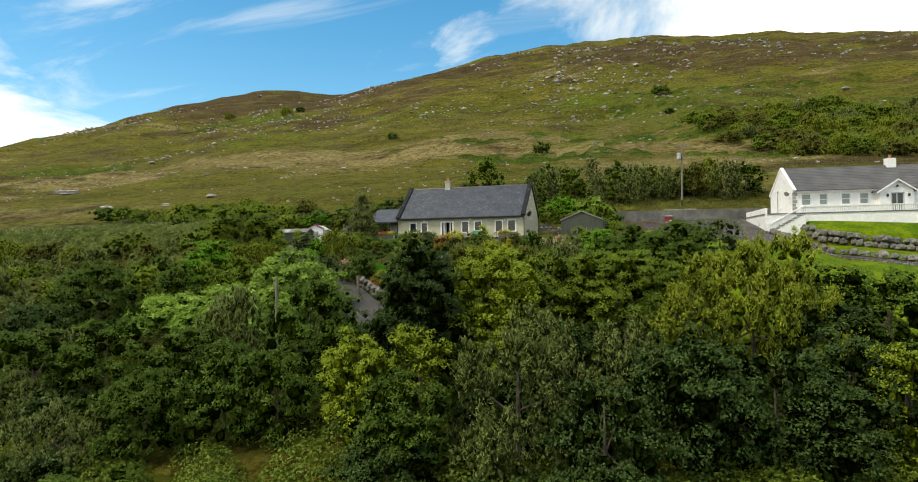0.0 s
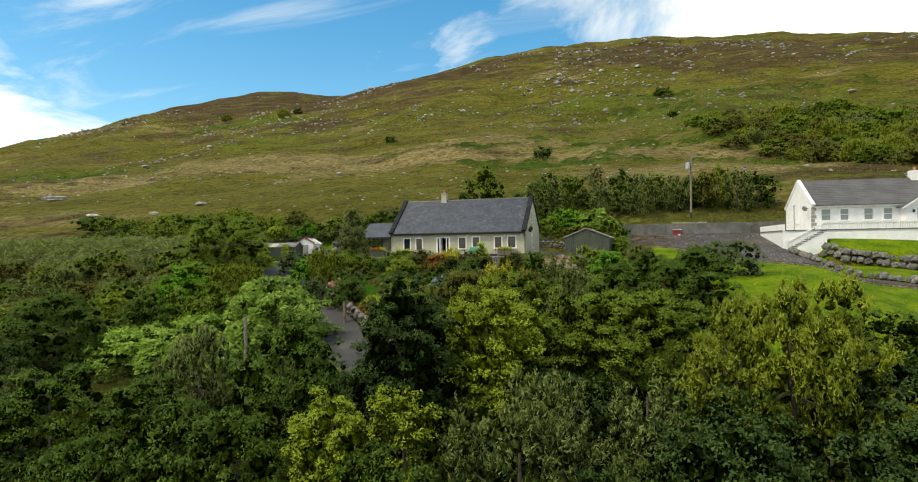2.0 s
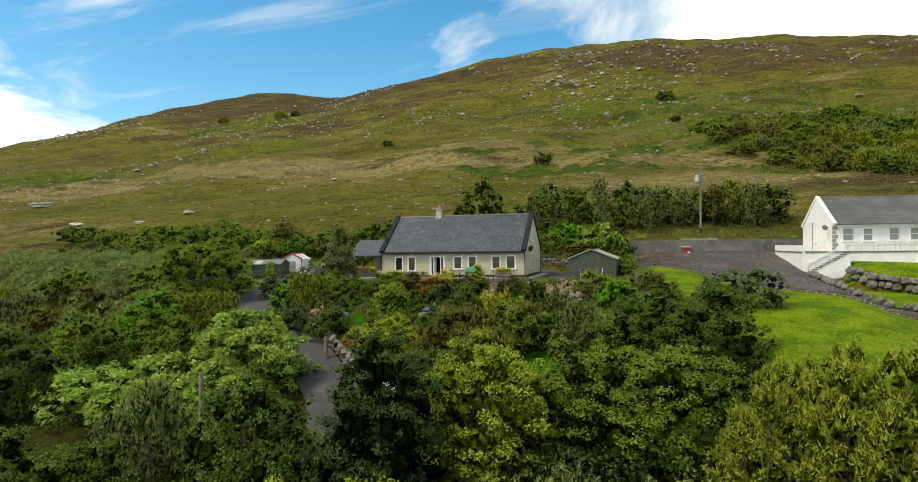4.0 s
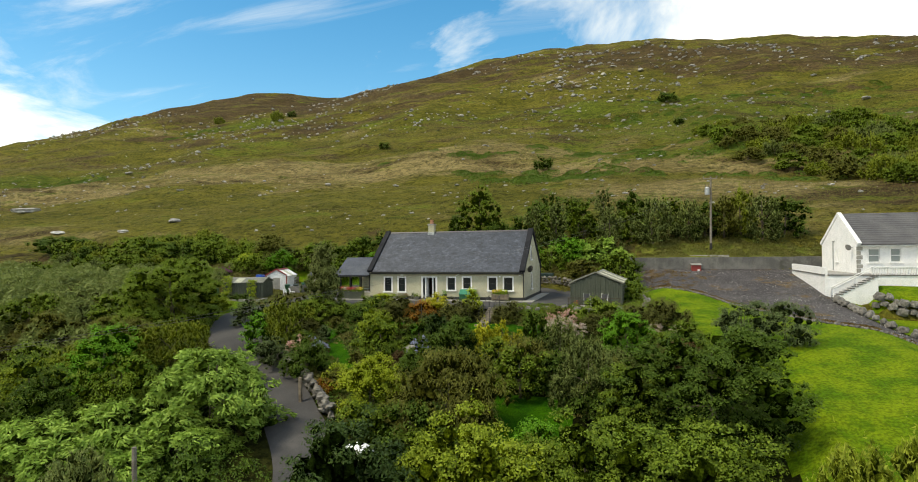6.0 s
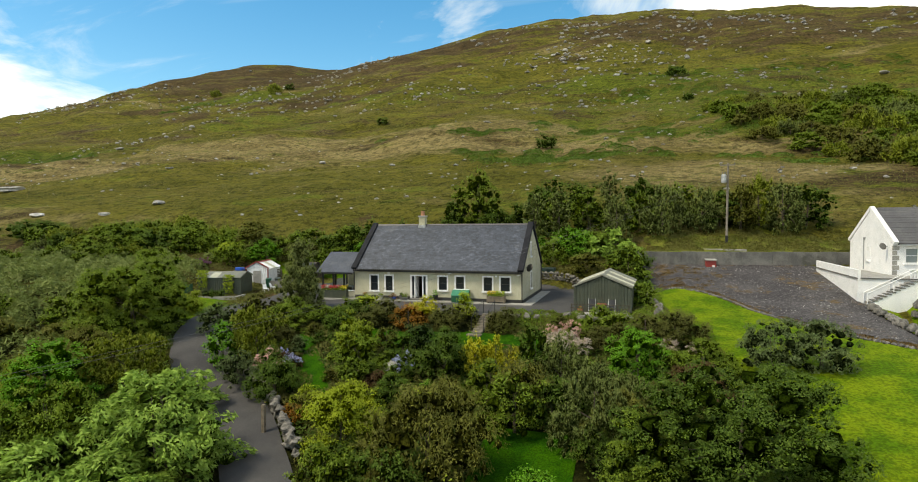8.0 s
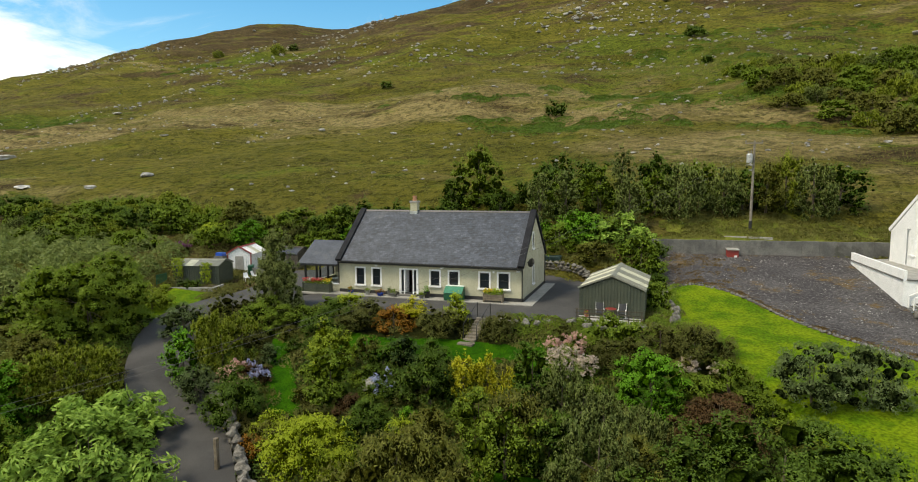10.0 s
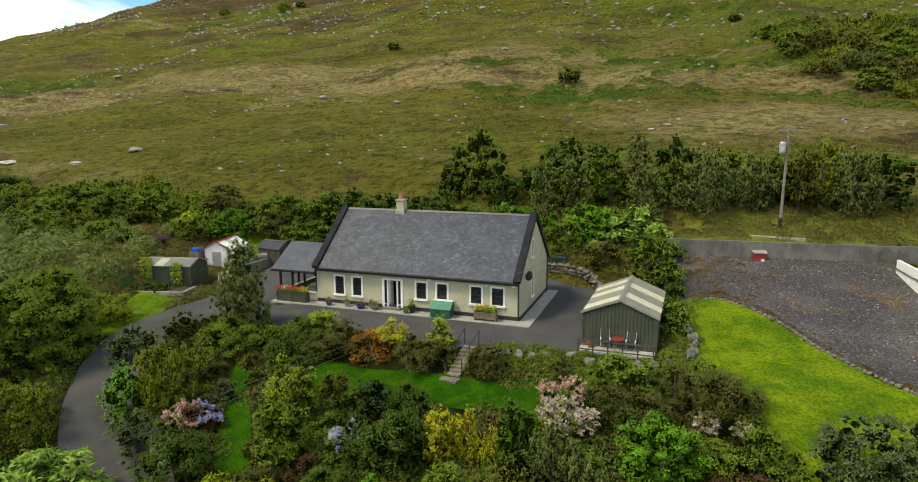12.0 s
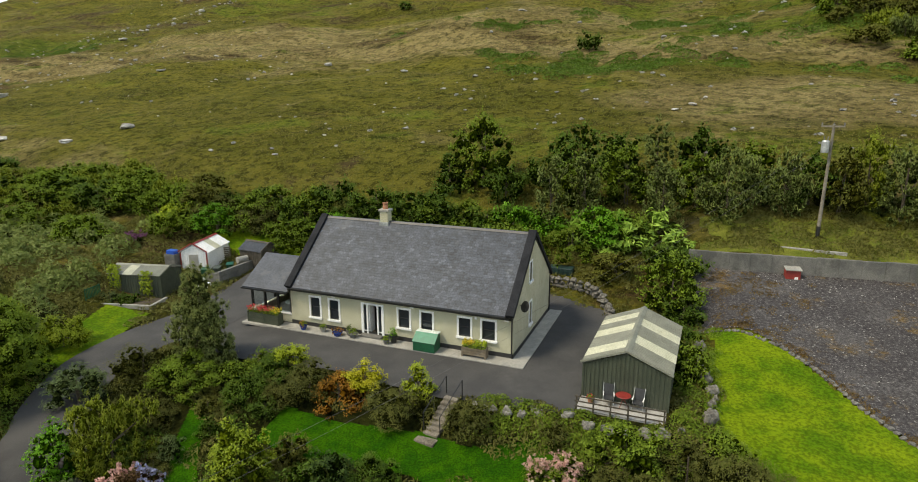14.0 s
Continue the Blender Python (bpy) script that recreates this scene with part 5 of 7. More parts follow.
for i in range(6):
    w = 0.5 if i % 2 else 0.34
    wpart("quoin", Shape().box(-0.03, w, -0.03, 0.0, 0.05 + i * 0.42, 0.42 + i * 0.42), M_CONC, "pale grey raised corner stone")
gwin = window_unit(white_house, "window", 0, 0.5, 1.0, 2.2, 0, frame_mat=M_WHITE)
gwin.matrix_local = Matrix(((0, 1, 0, 0.0), (-1, 0, 0, 4.6), (0, 0, 1, 0), (0, 0, 0, 1)))
wpart("gable_pipe", Shape().tube((-0.06, 5.2, 0.1), (-0.06, 5.2, 3.0), 0.05).box(-0.1, 0, 4.9, 5.3, 3.0, 3.1), M_GREY_METAL)
# porch
po = Shape()
wall_with_holes(po, 8.7, 12.0, 0, 2.5, -1.2, -1.0, [(9.7, 11.1, 0.05, 2.15)])
po.box(8.7, 8.9, -1.0, 0.0, 0, 2.5).box(11.8, 12.0, -1.0, 0, 0, 2.5)
po.prism([(8.7, 2.5), (12.0, 2.5), (10.35, 3.55)], "y", -1.2, -1.0)
porch = wpart("porch", po, M_WHITE, "white gabled porch")
pr = Shape()
for s in (-1, 1):
    c = [(10.35 + s * 2.1, -1.5, 2.3), (10.35, -1.5, 3.72), (10.35, 1.6, 3.72), (10.35 + s * 2.1, 1.6, 2.3)]
    pr.slab(c[::-1] if s > 0 else c, 0.1)
part("porch_roof", pr, M_TILE, porch)
bb = Shape()
for s in (-1, 1):
    c = [(10.35 + s * 2.15, -1.54, 2.22), (10.35, -1.54, 3.68), (10.35, -1.54, 3.5), (10.35 + s * 2.15, -1.54, 2.04)]
    bb.poly(c + [(x, y + 0.05, z) for x, y, z in c], [(0, 1, 2, 3), (7, 6, 5, 4), (0, 4, 5, 1), (1, 5, 6, 2), (2, 6, 7, 3), (3, 7, 4, 0)])
part("bargeboard", bb, M_WHITE, porch)
pd = Shape()
for a, b in ((9.7, 9.85), (10.3, 10.4), (10.95, 11.1)):
    pd.box(a, b, -1.14, -1.06, 0.05, 2.15)
pd.box(9.7, 11.1, -1.14, -1.06, 2.05, 2.15)
part("door_frame", pd, M_GREY_METAL, porch)
part("door_glass", Shape().box(9.85, 10.95, -1.1, -1.09, 0.05, 2.05), M_GLASS, porch)
for x in (9.35, 11.5):
    part("wall_lantern", Shape().box(x - 0.1, x + 0.1, -1.4, -1.2, 1.7, 2.0), M_BLACK, porch, "black wall lantern", 0.03)
part("wall_lantern", Shape().box(10.25, 10.45, -1.4, -1.2, 2.75, 3.0), M_BLACK, porch, "black wall lantern", 0.03)
wc = wpart("chimney", Shape().box(11.6, 12.6, WD / 2 - 0.4, WD / 2 + 0.4, WR - 0.8, WR + 0.85), M_WHITE, "white chimney with clay pot", 0.02)
part("chimney_pot", Shape().lathe([(0.16, WR + 0.85), (0.14, WR + 1.25), (0.17, WR + 1.3), (0.1, WR + 1.3)], 12.1, WD / 2), M_TERRACOTTA, wc)

house_dish = thing("satellite_dish", 30.1, 8.6, WT + 2.45, "small grey satellite dish on the white gable", "dish")
part("reflector", Shape().lathe([(0.0, 0.06), (0.16, 0.045), (0.3, 0.0), (0.3, -0.015), (0.16, 0.03), (0.0, 0.045)], n=18), M_CONC_OLD, house_dish).matrix_local = pose(-0.32, -0.1, 0, 68, 0, 20)
part("bracket", Shape().tube((0.08, 0, 0), (-0.28, -0.05, 0), 0.025).tube((-0.28, -0.05, 0), (-0.3, -0.45, -0.15), 0.015), M_BLACK, house_dish)

terrace = thing("terrace_wall", 26.8, 4.6, 0, "white rendered terrace wall with balustrade and steps", "wall", kind="structure")


def tpart(name, shape, material, label="", soft=0.0, parent=None):
    ob = part(name, shape, material, parent or terrace, label, soft)
    if parent is None:
        ob.matrix_local = Matrix.Translation((-26.8, -4.6, 0))
    return ob


tpart("terrace_floor", Shape().box(27.0, 58, 4.8, 8.6, 2.1, WT).prism([(27.0, 8.6), (30.6, 8.6), (30.0, 17.6), (26.6, 16.0)], "z", 2.1, WT), M_CONC)
sw = Shape().prism([(26.5, 16.0), (26.72, 16.0), (27.02, 4.6), (26.8, 4.6)], "z", -0.4, 3.02)
tpart("side_wall", sw, M_WHITE)
tpart("front_wall", Shape().box(27.02, 58, 4.6, 4.8, -2.4, WT), M_WHITE)
tpart("string_course", Shape().box(27.0, 58, 4.52, 4.6, WT - 0.06, WT + 0.04).prism([(26.42, 16.0), (26.5, 16.0), (26.8, 4.6), (26.72, 4.6)], "z", WT - 0.06, WT + 0.04), M_CONC_OLD, "grey ledge along the wall")
rail = tpart("handrail", Shape().box(30.4, 58, 4.58, 4.82, 3.0, 3.1), M_WHITE)
bal = Shape().box(0, 0.1, 0, 0.14, 0, 0.68).mesh("baluster")
for i in range(120):
    b = part("baluster", bal, M_WHITE, terrace)
    b.matrix_local = Matrix.Translation((30.5 + i * 0.2 - 26.8, 4.63 - 4.6, WT - 0.02))
tread = Shape().box(0, 0.5, 0, 1.0, -0.06, 0.0).mesh("tread")
stair_side = Shape()
for i in range(12):
    x0 = 27.05 + i * 0.3
    z = 0.28 + i * 0.175
    stair_side.box(x0, x0 + 0.3, 3.6, 4.58, -2.0, z)
    t = part("tread", tread, M_CONC_OLD, terrace)
    t.matrix_local = Matrix.Translation((x0 - 0.06 - 26.8, 3.55 - 4.6, z + 0.06)) @ Matrix.Diagonal((0.75, 1, 1, 1))
tpart("stair_block", stair_side, M_WHITE, "white rendered flight of steps")
for y in (3.6, 4.5):
    tpart("stair_rail", Shape().tube((27.2, y, 1.2), (30.7, y, 3.2), 0.04, n=6).tube((27.2, y, 0.3), (27.2, y, 1.25), 0.04, n=6).tube((29.0, y, 1.4), (29.0, y, 2.25), 0.03, n=6), M_WHITE, "white painted stair rail")

# ---- retaining wall behind the gravel ----
rwall = Shape()
for i in range(14):
    x = 9.4 + i * 1.5
    y = 16.6 + (x - 9.4) * 0.09
    y1 = 16.6 + (x + 1.5 - 9.4) * 0.09
    rwall.prism([(x, y), (x + 1.492, y1), (x + 1.492, y1 + 0.28), (x, y + 0.28)], "z", 1.2, 3.75 - 0.02 * (i % 3))
tagged(part("retaining_wall", rwall, M_CONC_OLD, None, "", 0.02), "weathered grey concrete retaining wall", "wall", kind="structure")
box_red = thing("kennel", 16.8, 16.9, 2.0, "small red box with a pale lid by the wall", "box", turn=6)
part("body", Shape().box(-0.5, 0.5, -0.4, 0.3, 0, 0.85), M_RED, box_red, "", 0.02)
part("lid", Shape().prism([(-0.5, 0.85), (0.35, 0.95), (0.35, 1.02), (-0.5, 0.92)], "x", -0.56, 0.56), M_CONC, box_red, "pale lid")
part("hatch", Shape().box(0.1, 0.35, -0.42, -0.4, 0.05, 0.35), M_WHITE, box_red)

pole = thing("utility_pole", 18.9, 21.7, gz(18.9, 21.7), "tall wooden utility pole with grey transformer", "pole")
part("post", Shape().tube((0, 0, -0.3), (0.1, 0.05, 9.1), 0.15, 0.1, 10), M_POLE, pole)
part("base_band", Shape().tube((0, 0, 0), (0.01, 0, 1.0), 0.165, 0.16, 10), M_BLACK, pole, "dark tarred pole foot")
part("transformer", Shape().lathe([(0, 6.9), (0.26, 6.9), (0.28, 7.0), (0.28, 7.75), (0.22, 7.85), (0, 7.85)], -0.35, -0.25), M_GREY_METAL, pole, "grey drum transformer")
part("bushing", Shape().tube((-0.45, -0.25, 7.85), (-0.5, -0.25, 8.15), 0.05).tube((-0.25, -0.25, 7.85), (-0.2, -0.25, 8.15), 0.05), M_CONC_OLD, pole)
part("crossarm", Shape().box(-0.75, 0.85, -0.02, 0.1, 8.85, 8.97), M_POLE, pole)
for x in (-0.7, 0.1, 0.8):
    part("insulator", Shape().lathe([(0.03, 8.97), (0.06, 9.02), (0.05, 9.16), (0.0, 9.2)], x, 0.04), M_CONC_OLD, pole)

# ---- sheds ----
def corrugated(shape, a, b, c, d, pitch=0.2, depth=0.03):
    """A ribbed sheet on the quad a b c d; the ribs run from the edge a-b to the edge d-c."""
    a, b, c, d = map(Vector, (a, b, c, d))
    n = (b - a).cross(d - a).normalized() * depth
    k = max(2, int((b - a).length / pitch))
    us, off = [], []
    for i in range(k):
        for s, o in ((0, 0), (0.3, 0), (0.4, 1), (0.75, 1), (0.85, 0)):
            us.append((i + s) / k)
            off.append(o)
    us.append(1.0)
    off.append(0)
    lo = [a.lerp(b, u) + n * o for u, o in zip(us, off)]
    hi = [d.lerp(c, u) + n * o for u, o in zip(us, off)]
    m = len(lo)
    shape.poly(lo + hi, [(i, i + 1, m + i + 1, m + i) for i in range(m - 1)])


def steel_shed(name, x, y, z, turn, w, l, eave, ridge, label, wall_mat, roof_mat, lights, trim_mat):
    """Gable to -y; w wide, l deep. lights: pale roof sheets (side, from, to) along the length."""
    s = thing(name, x, y, z, label, "shed", turn=turn)
    fr = Shape()
    h = w / 2
    k = int(w / 0.22)
    us, off = [], []
    for i in range(k):
        for q, o in ((0, 0.0), (0.3, 0.0), (0.4, 0.03), (0.75, 0.03), (0.85, 0.0)):
            us.append(-h + (i + q) * w / k)
            off.append(-o)
    us.append(h)
    off.append(0.0)
    low = [(u, o, 0.0) for u, o in zip(us, off)]
    top = [(u, o, eave + (ridge - eave) * (1 - abs(u) / h) - 0.03) for u, o in zip(us, off)]
    m = len(us)
    fr.poly(low + top, [(i, i + 1, m + i + 1, m + i) for i in range(m - 1)])
    part("front_wall", fr, wall_mat, s)
    bk = Shape().prism([(-h, 0), (h, 0), (h, eave), (0, ridge - 0.03), (-h, eave)], "y", l - 0.05, l)
    part("back_wall", bk, wall_mat, s)
    for sx in (-1, 1):
        sd = Shape()
        if sx < 0:
            corrugated(sd, (-h, l, 0), (-h, 0.02, 0), (-h, 0.02, eave), (-h, l, eave), 0.22)
        else:
            corrugated(sd, (h, 0.02, 0), (h, l, 0), (h, l, eave), (h, 0.02, eave), 0.22)
        sd.box(sx * (h - 0.03) - 0.01, sx * (h - 0.03) + 0.01, 0.04, l - 0.05, 0, eave)
        part("side_wall", sd, wall_mat, s)
        o = 0.12
        e0, e1 = sx * (h + o), 0.0
        ez = eave - o * (ridge - eave) / h + 0.05
        cuts = sorted({-0.12, l + 0.12, *[v for q in lights if q[0] == sx for v in q[1:]]})
        for p0, p1 in zip(cuts, cuts[1:]):
            pale = any(q[0] == sx and q[1] <= (p0 + p1) / 2 <= q[2] for q in lights)
            sh = Shape()
            if sx < 0:
                corrugated(sh, (e0, p1, ez), (e0, p0, ez), (e1, p0, ridge + 0.05), (e1, p1, ridge + 0.05), 0.16, 0.03)
            else:
                corrugated(sh, (e0, p0, ez), (e0, p1, ez), (e1, p1, ridge + 0.05), (e1, p0, ridge + 0.05), 0.16, 0.03)
            part("roof_light" if pale else "roof_sheet", sh, M_ROOFLIGHT if pale else roof_mat, s, "pale translucent sheet" if pale else "")
    part("ridge_cap", Shape().prism([(-0.18, ridge + 0.02), (0, ridge + 0.12), (0.18, ridge + 0.02), (0, ridge + 0.06)], "y", -0.14, l + 0.14), trim_mat, s)
    tr = Shape()
    for sx in (-1, 1):
        tr.slab([(0, -0.14, ridge + 0.07), (sx * (h + 0.13), -0.14, eave + 0.02), (sx * (h + 0.13), -0.1, eave + 0.02), (0, -0.1, ridge + 0.07)][::-sx], 0.12)
    part("verge_trim", tr, trim_mat, s)
    for sx in (-1, 1):
        part("corner_trim", Shape().box(sx * h - 0.05, sx * h + 0.05, -0.05, 0.05, 0, eave), trim_mat if trim_mat == M_RED else wall_mat, s)
    return s


green_shed = steel_shed("green_shed", 7.0, -3.0, -0.15, -1.5, 4.4, 7.2, 2.05, 2.95, "dark green steel shed with ribbed pale-banded roof", M_GREEN_STEEL, M_GREY_STEEL,
                        [(-1, 0.8, 1.9), (-1, 3.5, 4.6), (-1, 5.6, 6.5), (1, 1.6, 2.7), (1, 4.3, 5.4)], M_GREY_STEEL)
deck = thing("deck", 6.95, -3.75, -0.2, "pale grey timber deck with dark rails", "deck")
for i in range(9):
    part("deck_board", Shape().box(-2.2, 2.2, -0.72 + i * 0.165, -0.72 + i * 0.165 + 0.15, 0.12, 0.16), M_DECK, deck)
part("skirt", Shape().box(-2.2, 2.2, -0.78, -0.74, -0.35, 0.12), M_DECK, deck, "white painted skirting board")
for x in np.linspace(-2.15, 2.15, 6):
    part("post", Shape().box(x - 0.04, x + 0.04, -0.86, -0.78, -0.3, 1.0), M_DARKWOOD, deck)
for z in (0.4, 0.68, 0.95):
    part("rail", Shape().box(-2.25, 2.25, -0.89, -0.86, z - 0.035, z + 0.035), M_DARKWOOD, deck)


def folding_chair(x, y, turn):
    c = thing("folding_chair", x, y, -0.04, "folding chair with dark fabric and pale frame", "chair", "deck chairs", turn)
    part("seat", Shape().box(-0.24, 0.24, -0.25, 0.2, 0.4, 0.43), M_CHAIR, c)
    part("backrest", Shape().slab([(-0.24, 0.2, 0.43), (0.24, 0.2, 0.43), (0.24, 0.38, 1.02), (-0.24, 0.38, 1.02)], 0.03), M_CHAIR, c)
    for s in (-1, 1):
        part("leg", Shape().tube((s * 0.27, -0.3, 0), (s * 0.27, 0.4, 1.08), 0.014, n=6), M_GREY_METAL, c)
        part("leg", Shape().tube((s * 0.27, 0.3, 0), (s * 0.27, -0.22, 0.62), 0.014, n=6), M_GREY_METAL, c)
        part("armrest", Shape().box(s * 0.27 - 0.025, s * 0.27 + 0.025, -0.25, 0.2, 0.62, 0.65), M_WHITE, c)
    return c


folding_chair(6.25, -3.45, 8)
folding_chair(7.75, -3.45, -6)
rt = thing("garden_table", 7.0, -3.5, -0.04, "red metal round garden table", "table")
part("tabletop", Shape().lathe([(0, 0.72), (0.38, 0.72), (0.4, 0.7), (0.38, 0.68), (0, 0.68)], n=18), M_RED, rt)
for a in (0, 1, 2):
    t = a * 2.094
    part("leg", Shape().tube((0.32 * math.cos(t), 0.32 * math.sin(t), 0), (-0.1 * math.cos(t), -0.1 * math.sin(t), 0.68), 0.015, n=6), M_RED, rt)

left_shed = steel_shed("garden_shed", -31.0, 2.96, -0.55, 102.5, 2.7, 4.8, 2.0, 2.45, "dark grey-green garden shed with ribbed pale roof", M_GREEN_STEEL, M_GREY_STEEL,
                       [(-1, 2.6, 3.5)], M_GREY_STEEL)
white_shed = steel_shed("white_shed", -32.65, 7.15, -0.2, 16, 2.5, 4.2, 2.1, 2.85, "white steel shed with red trim", M_WHITE, M_WHITE, [(1, 1.6, 2.6)], M_RED)
part("shed_door", Shape().box(-0.45, 0.45, -0.06, -0.04, 0.05, 1.9), M_CONC, white_shed, "pale grey door")
black_shed = steel_shed("small_shed", -27.0, 10.8, -0.1, 84, 2.2, 2.8, 1.9, 2.5, "small dark timber shed with felt roof", M_DARKWOOD, M_SLATE, [], M_DARKWOOD)

# ---- stones and boulders ----
def rock_shape(seed, sub=2, flat=0.7, rough=0.28, mat=None):
    bm = bmesh.new()
    bmesh.ops.create_icosphere(bm, subdivisions=sub, radius=1.0)
    off = Vector((seed * 7.3, seed * 3.1, seed * 1.7))
    for v in bm.verts:
        d = 1 + rough * noise.noise(v.co * 1.1 + off) * 1.6 + 0.12 * noise.noise(v.co * 2.7 + off)
        c = v.co * d
        c.z = max(c.z * flat, -0.45)
        v.co = c
    me = bpy.data.meshes.new("stone")
    bm.to_mesh(me)
    bm.free()
    me.materials.append(mat or M_STONE)
    return me


ROCKS = [rock_shape(i + 1, 2, 0.85, 0.46) for i in range(6)]
BOULDERS = [rock_shape(i + 21, 2, 0.75, 0.34, M_PALE_STONE) for i in range(5)]
GREYS = [rock_shape(i + 31, 2, 0.8, 0.4, M_GREY_STONE) for i in range(5)]
SLABS = [rock_shape(i + 11, 2, 0.4, 0.35, M_PALE_STONE) for i in range(3)]
stone_rng = random.Random(9)


def boulder(x, y, size, flat=False, label="", z=None):
    me = stone_rng.choice(SLABS if flat else BOULDERS)
    ob = new("boulder", me)
    s = size * 0.4
    zz = gz(x, y) if z is None else z
    ob.matrix_world = Matrix.LocRotScale((x, y, zz + s * 0.25), Euler((stone_rng.uniform(-0.15, 0.15), stone_rng.uniform(-0.15, 0.15), stone_rng.uniform(0, 6.28))),
                                         (s * stone_rng.uniform(0.8, 1.2), s * stone_rng.uniform(0.65, 1.0), s * stone_rng.uniform(0.6, 0.95)))
    return tagged(ob, label or ("flat grey slab of rock lying in the hill grass" if flat else "weathered grey boulder lying in the grass"), "boulder", "boulders")


def stone_wall(name, line, height, size, label, courses=2, parent_kind="structure", lean=0.0, gap=0.95, pale=False):
    """A dry wall of rough stones along a line of the plan; each stone is a part."""
    wall = thing(name, line[0][0], line[0][1], gz(*line[0]), label, "wall", kind=parent_kind)
    base = wall.matrix_world.inverted()
    for c in range(courses):
        for (ax, ay), (bx, by) in zip(line, line[1:]):
            length = math.hypot(bx - ax, by - ay)
            d = stone_rng.uniform(0, size * 0.5)
            while d < length:
                s = size * stone_rng.uniform(0.65, 1.35)
                t = min(1, d / length)
                x, y = ax + (bx - ax) * t, ay + (by - ay) * t
                ob = new("stone", stone_rng.choice(GREYS if pale else ROCKS))
                ob.parent = wall
                z = gz(x, y) + (c + 0.45) * height / courses
                ob.matrix_local = base @ Matrix.LocRotScale(
                    (x + stone_rng.uniform(-0.1, 0.1) * size, y + lean * c + stone_rng.uniform(-0.1, 0.1) * size, z),
                    Euler((stone_rng.uniform(-0.3, 0.3), stone_rng.uniform(-0.3, 0.3), math.atan2(by - ay, bx - ax) + stone_rng.uniform(-0.3, 0.3))),
                    (s * stone_rng.uniform(0.42, 0.6), s * 0.46, min(s * 0.62, height / courses * stone_rng.uniform(0.6, 0.95))))
                d += s * gap
    return wall


# slabs and boulders that stand out on the hill
boulder(-141.4, 57.1, 6.5, True)
boulder(-77.5, 38.9, 3.2, True)
boulder(-83.7, 32.6, 2.5, True)
boulder(-100.2, 32.8, 3.0, True)
boulder(-71.2, 88.0, 2.2)
boulder(-47.5, 79.5, 2.2, True)
boulder(8.0, 53.2, 1.6, True)
boulder(6.0, 50.4, 1.3, True)
boulder(9.5, 56.3, 0.9)
boulder(-35.6, 122.8, 2.4, True)
boulder(-36.9, 102.5, 1.2)
boulder(87.5, 189.6, 4.6, True)
boulder(-174.9, 158.7, 3.0)
boulder(-174.8, 121.7, 4.5, True)
boulder(-111.5, 78, 2.6, True)
boulder(-51.7, 34.4, 0.9)
boulder(-53.3, 31.7, 0.9)
boulder(-42.1, 31.3, 0.8)
boulder(-18.8, 111.9, 1.7)
boulder(22.7, 63.6, 0.9)
boulder(14.8, 44.0, 0.6)
boulder(-36.5, 50.5, 0.6)
boulder(-5.2, 56.0, 0.6)


def scree(x, y, rx, ry, n, lo, hi):
    for _ in range(n):
        s = 0.75 * lo * (hi / lo) ** (stone_rng.random() ** 2.6)
        boulder(x + stone_rng.gauss(0, rx), y + stone_rng.gauss(0, ry), s, stone_rng.random() < 0.3)


scree(-30, 255, 22, 14, 120, 1.7, 6.5)
scree(-8, 235, 14, 14, 70, 1.5, 5)
scree(-84, 196, 16, 9, 50, 1.2, 3.8)
scree(-190, 138, 10, 8, 22, 1.0, 4.5)
scree(2, 178, 8, 4, 18, 1.0, 3.4)
scree(-122, 92, 16, 6, 14, 0.8, 2.2)
scree(-80, 105, 26, 10, 18, 0.8, 2.0)
scree(86, 262, 30, 12, 26, 1.5, 4.2)
scree(-60, 60, 30, 14, 12, 0.6, 1.2)

# the many small stones of the slopes, too many to count
rs = np.random.RandomState(31)
n = 4600
sy = 30 + 330 * rs.uniform(0, 1, n) ** 0.8
sx = rs.uniform(-1, 1, n) * (70 + sy * 0.9) - 30 - 0.3 * sy
patchy = np.sin(sx * 0.031 + 1) + np.sin(sy * 0.043 + sx * 0.012) + 0.7 * np.sin(sx * 0.083 - sy * 0.051)
ok = patchy + rs.normal(0, 0.6, n) > 1.0 - 0.003 * sy
sx, sy = sx[ok], sy[ok]
ss = (0.13 + 0.0019 * sy) * rs.uniform(0.5, 1.6, len(sx)) ** 1.5
wob = 1 + 0.3 * rs.normal(0, 1, (len(sx), 12, 1))
co = (np.stack([sx, sy, ground_z(sx, sy) + ss * 0.2], -1)[:, None] + ICO_V[None] * wob * ss[:, None, None] * np.array([1.1, 0.9, 0.62])).reshape(-1, 3)
fs = (ICO_F[None] + (np.arange(len(sx)) * 12)[:, None, None]).reshape(-1, 3)
me = quick_mesh("hill_stones", co, fs)
me.materials.append(M_PALE_STONE)
tagged(new("hill_stones", me), "pale grey stones strewn over the hillside", "stones", kind="stuff")

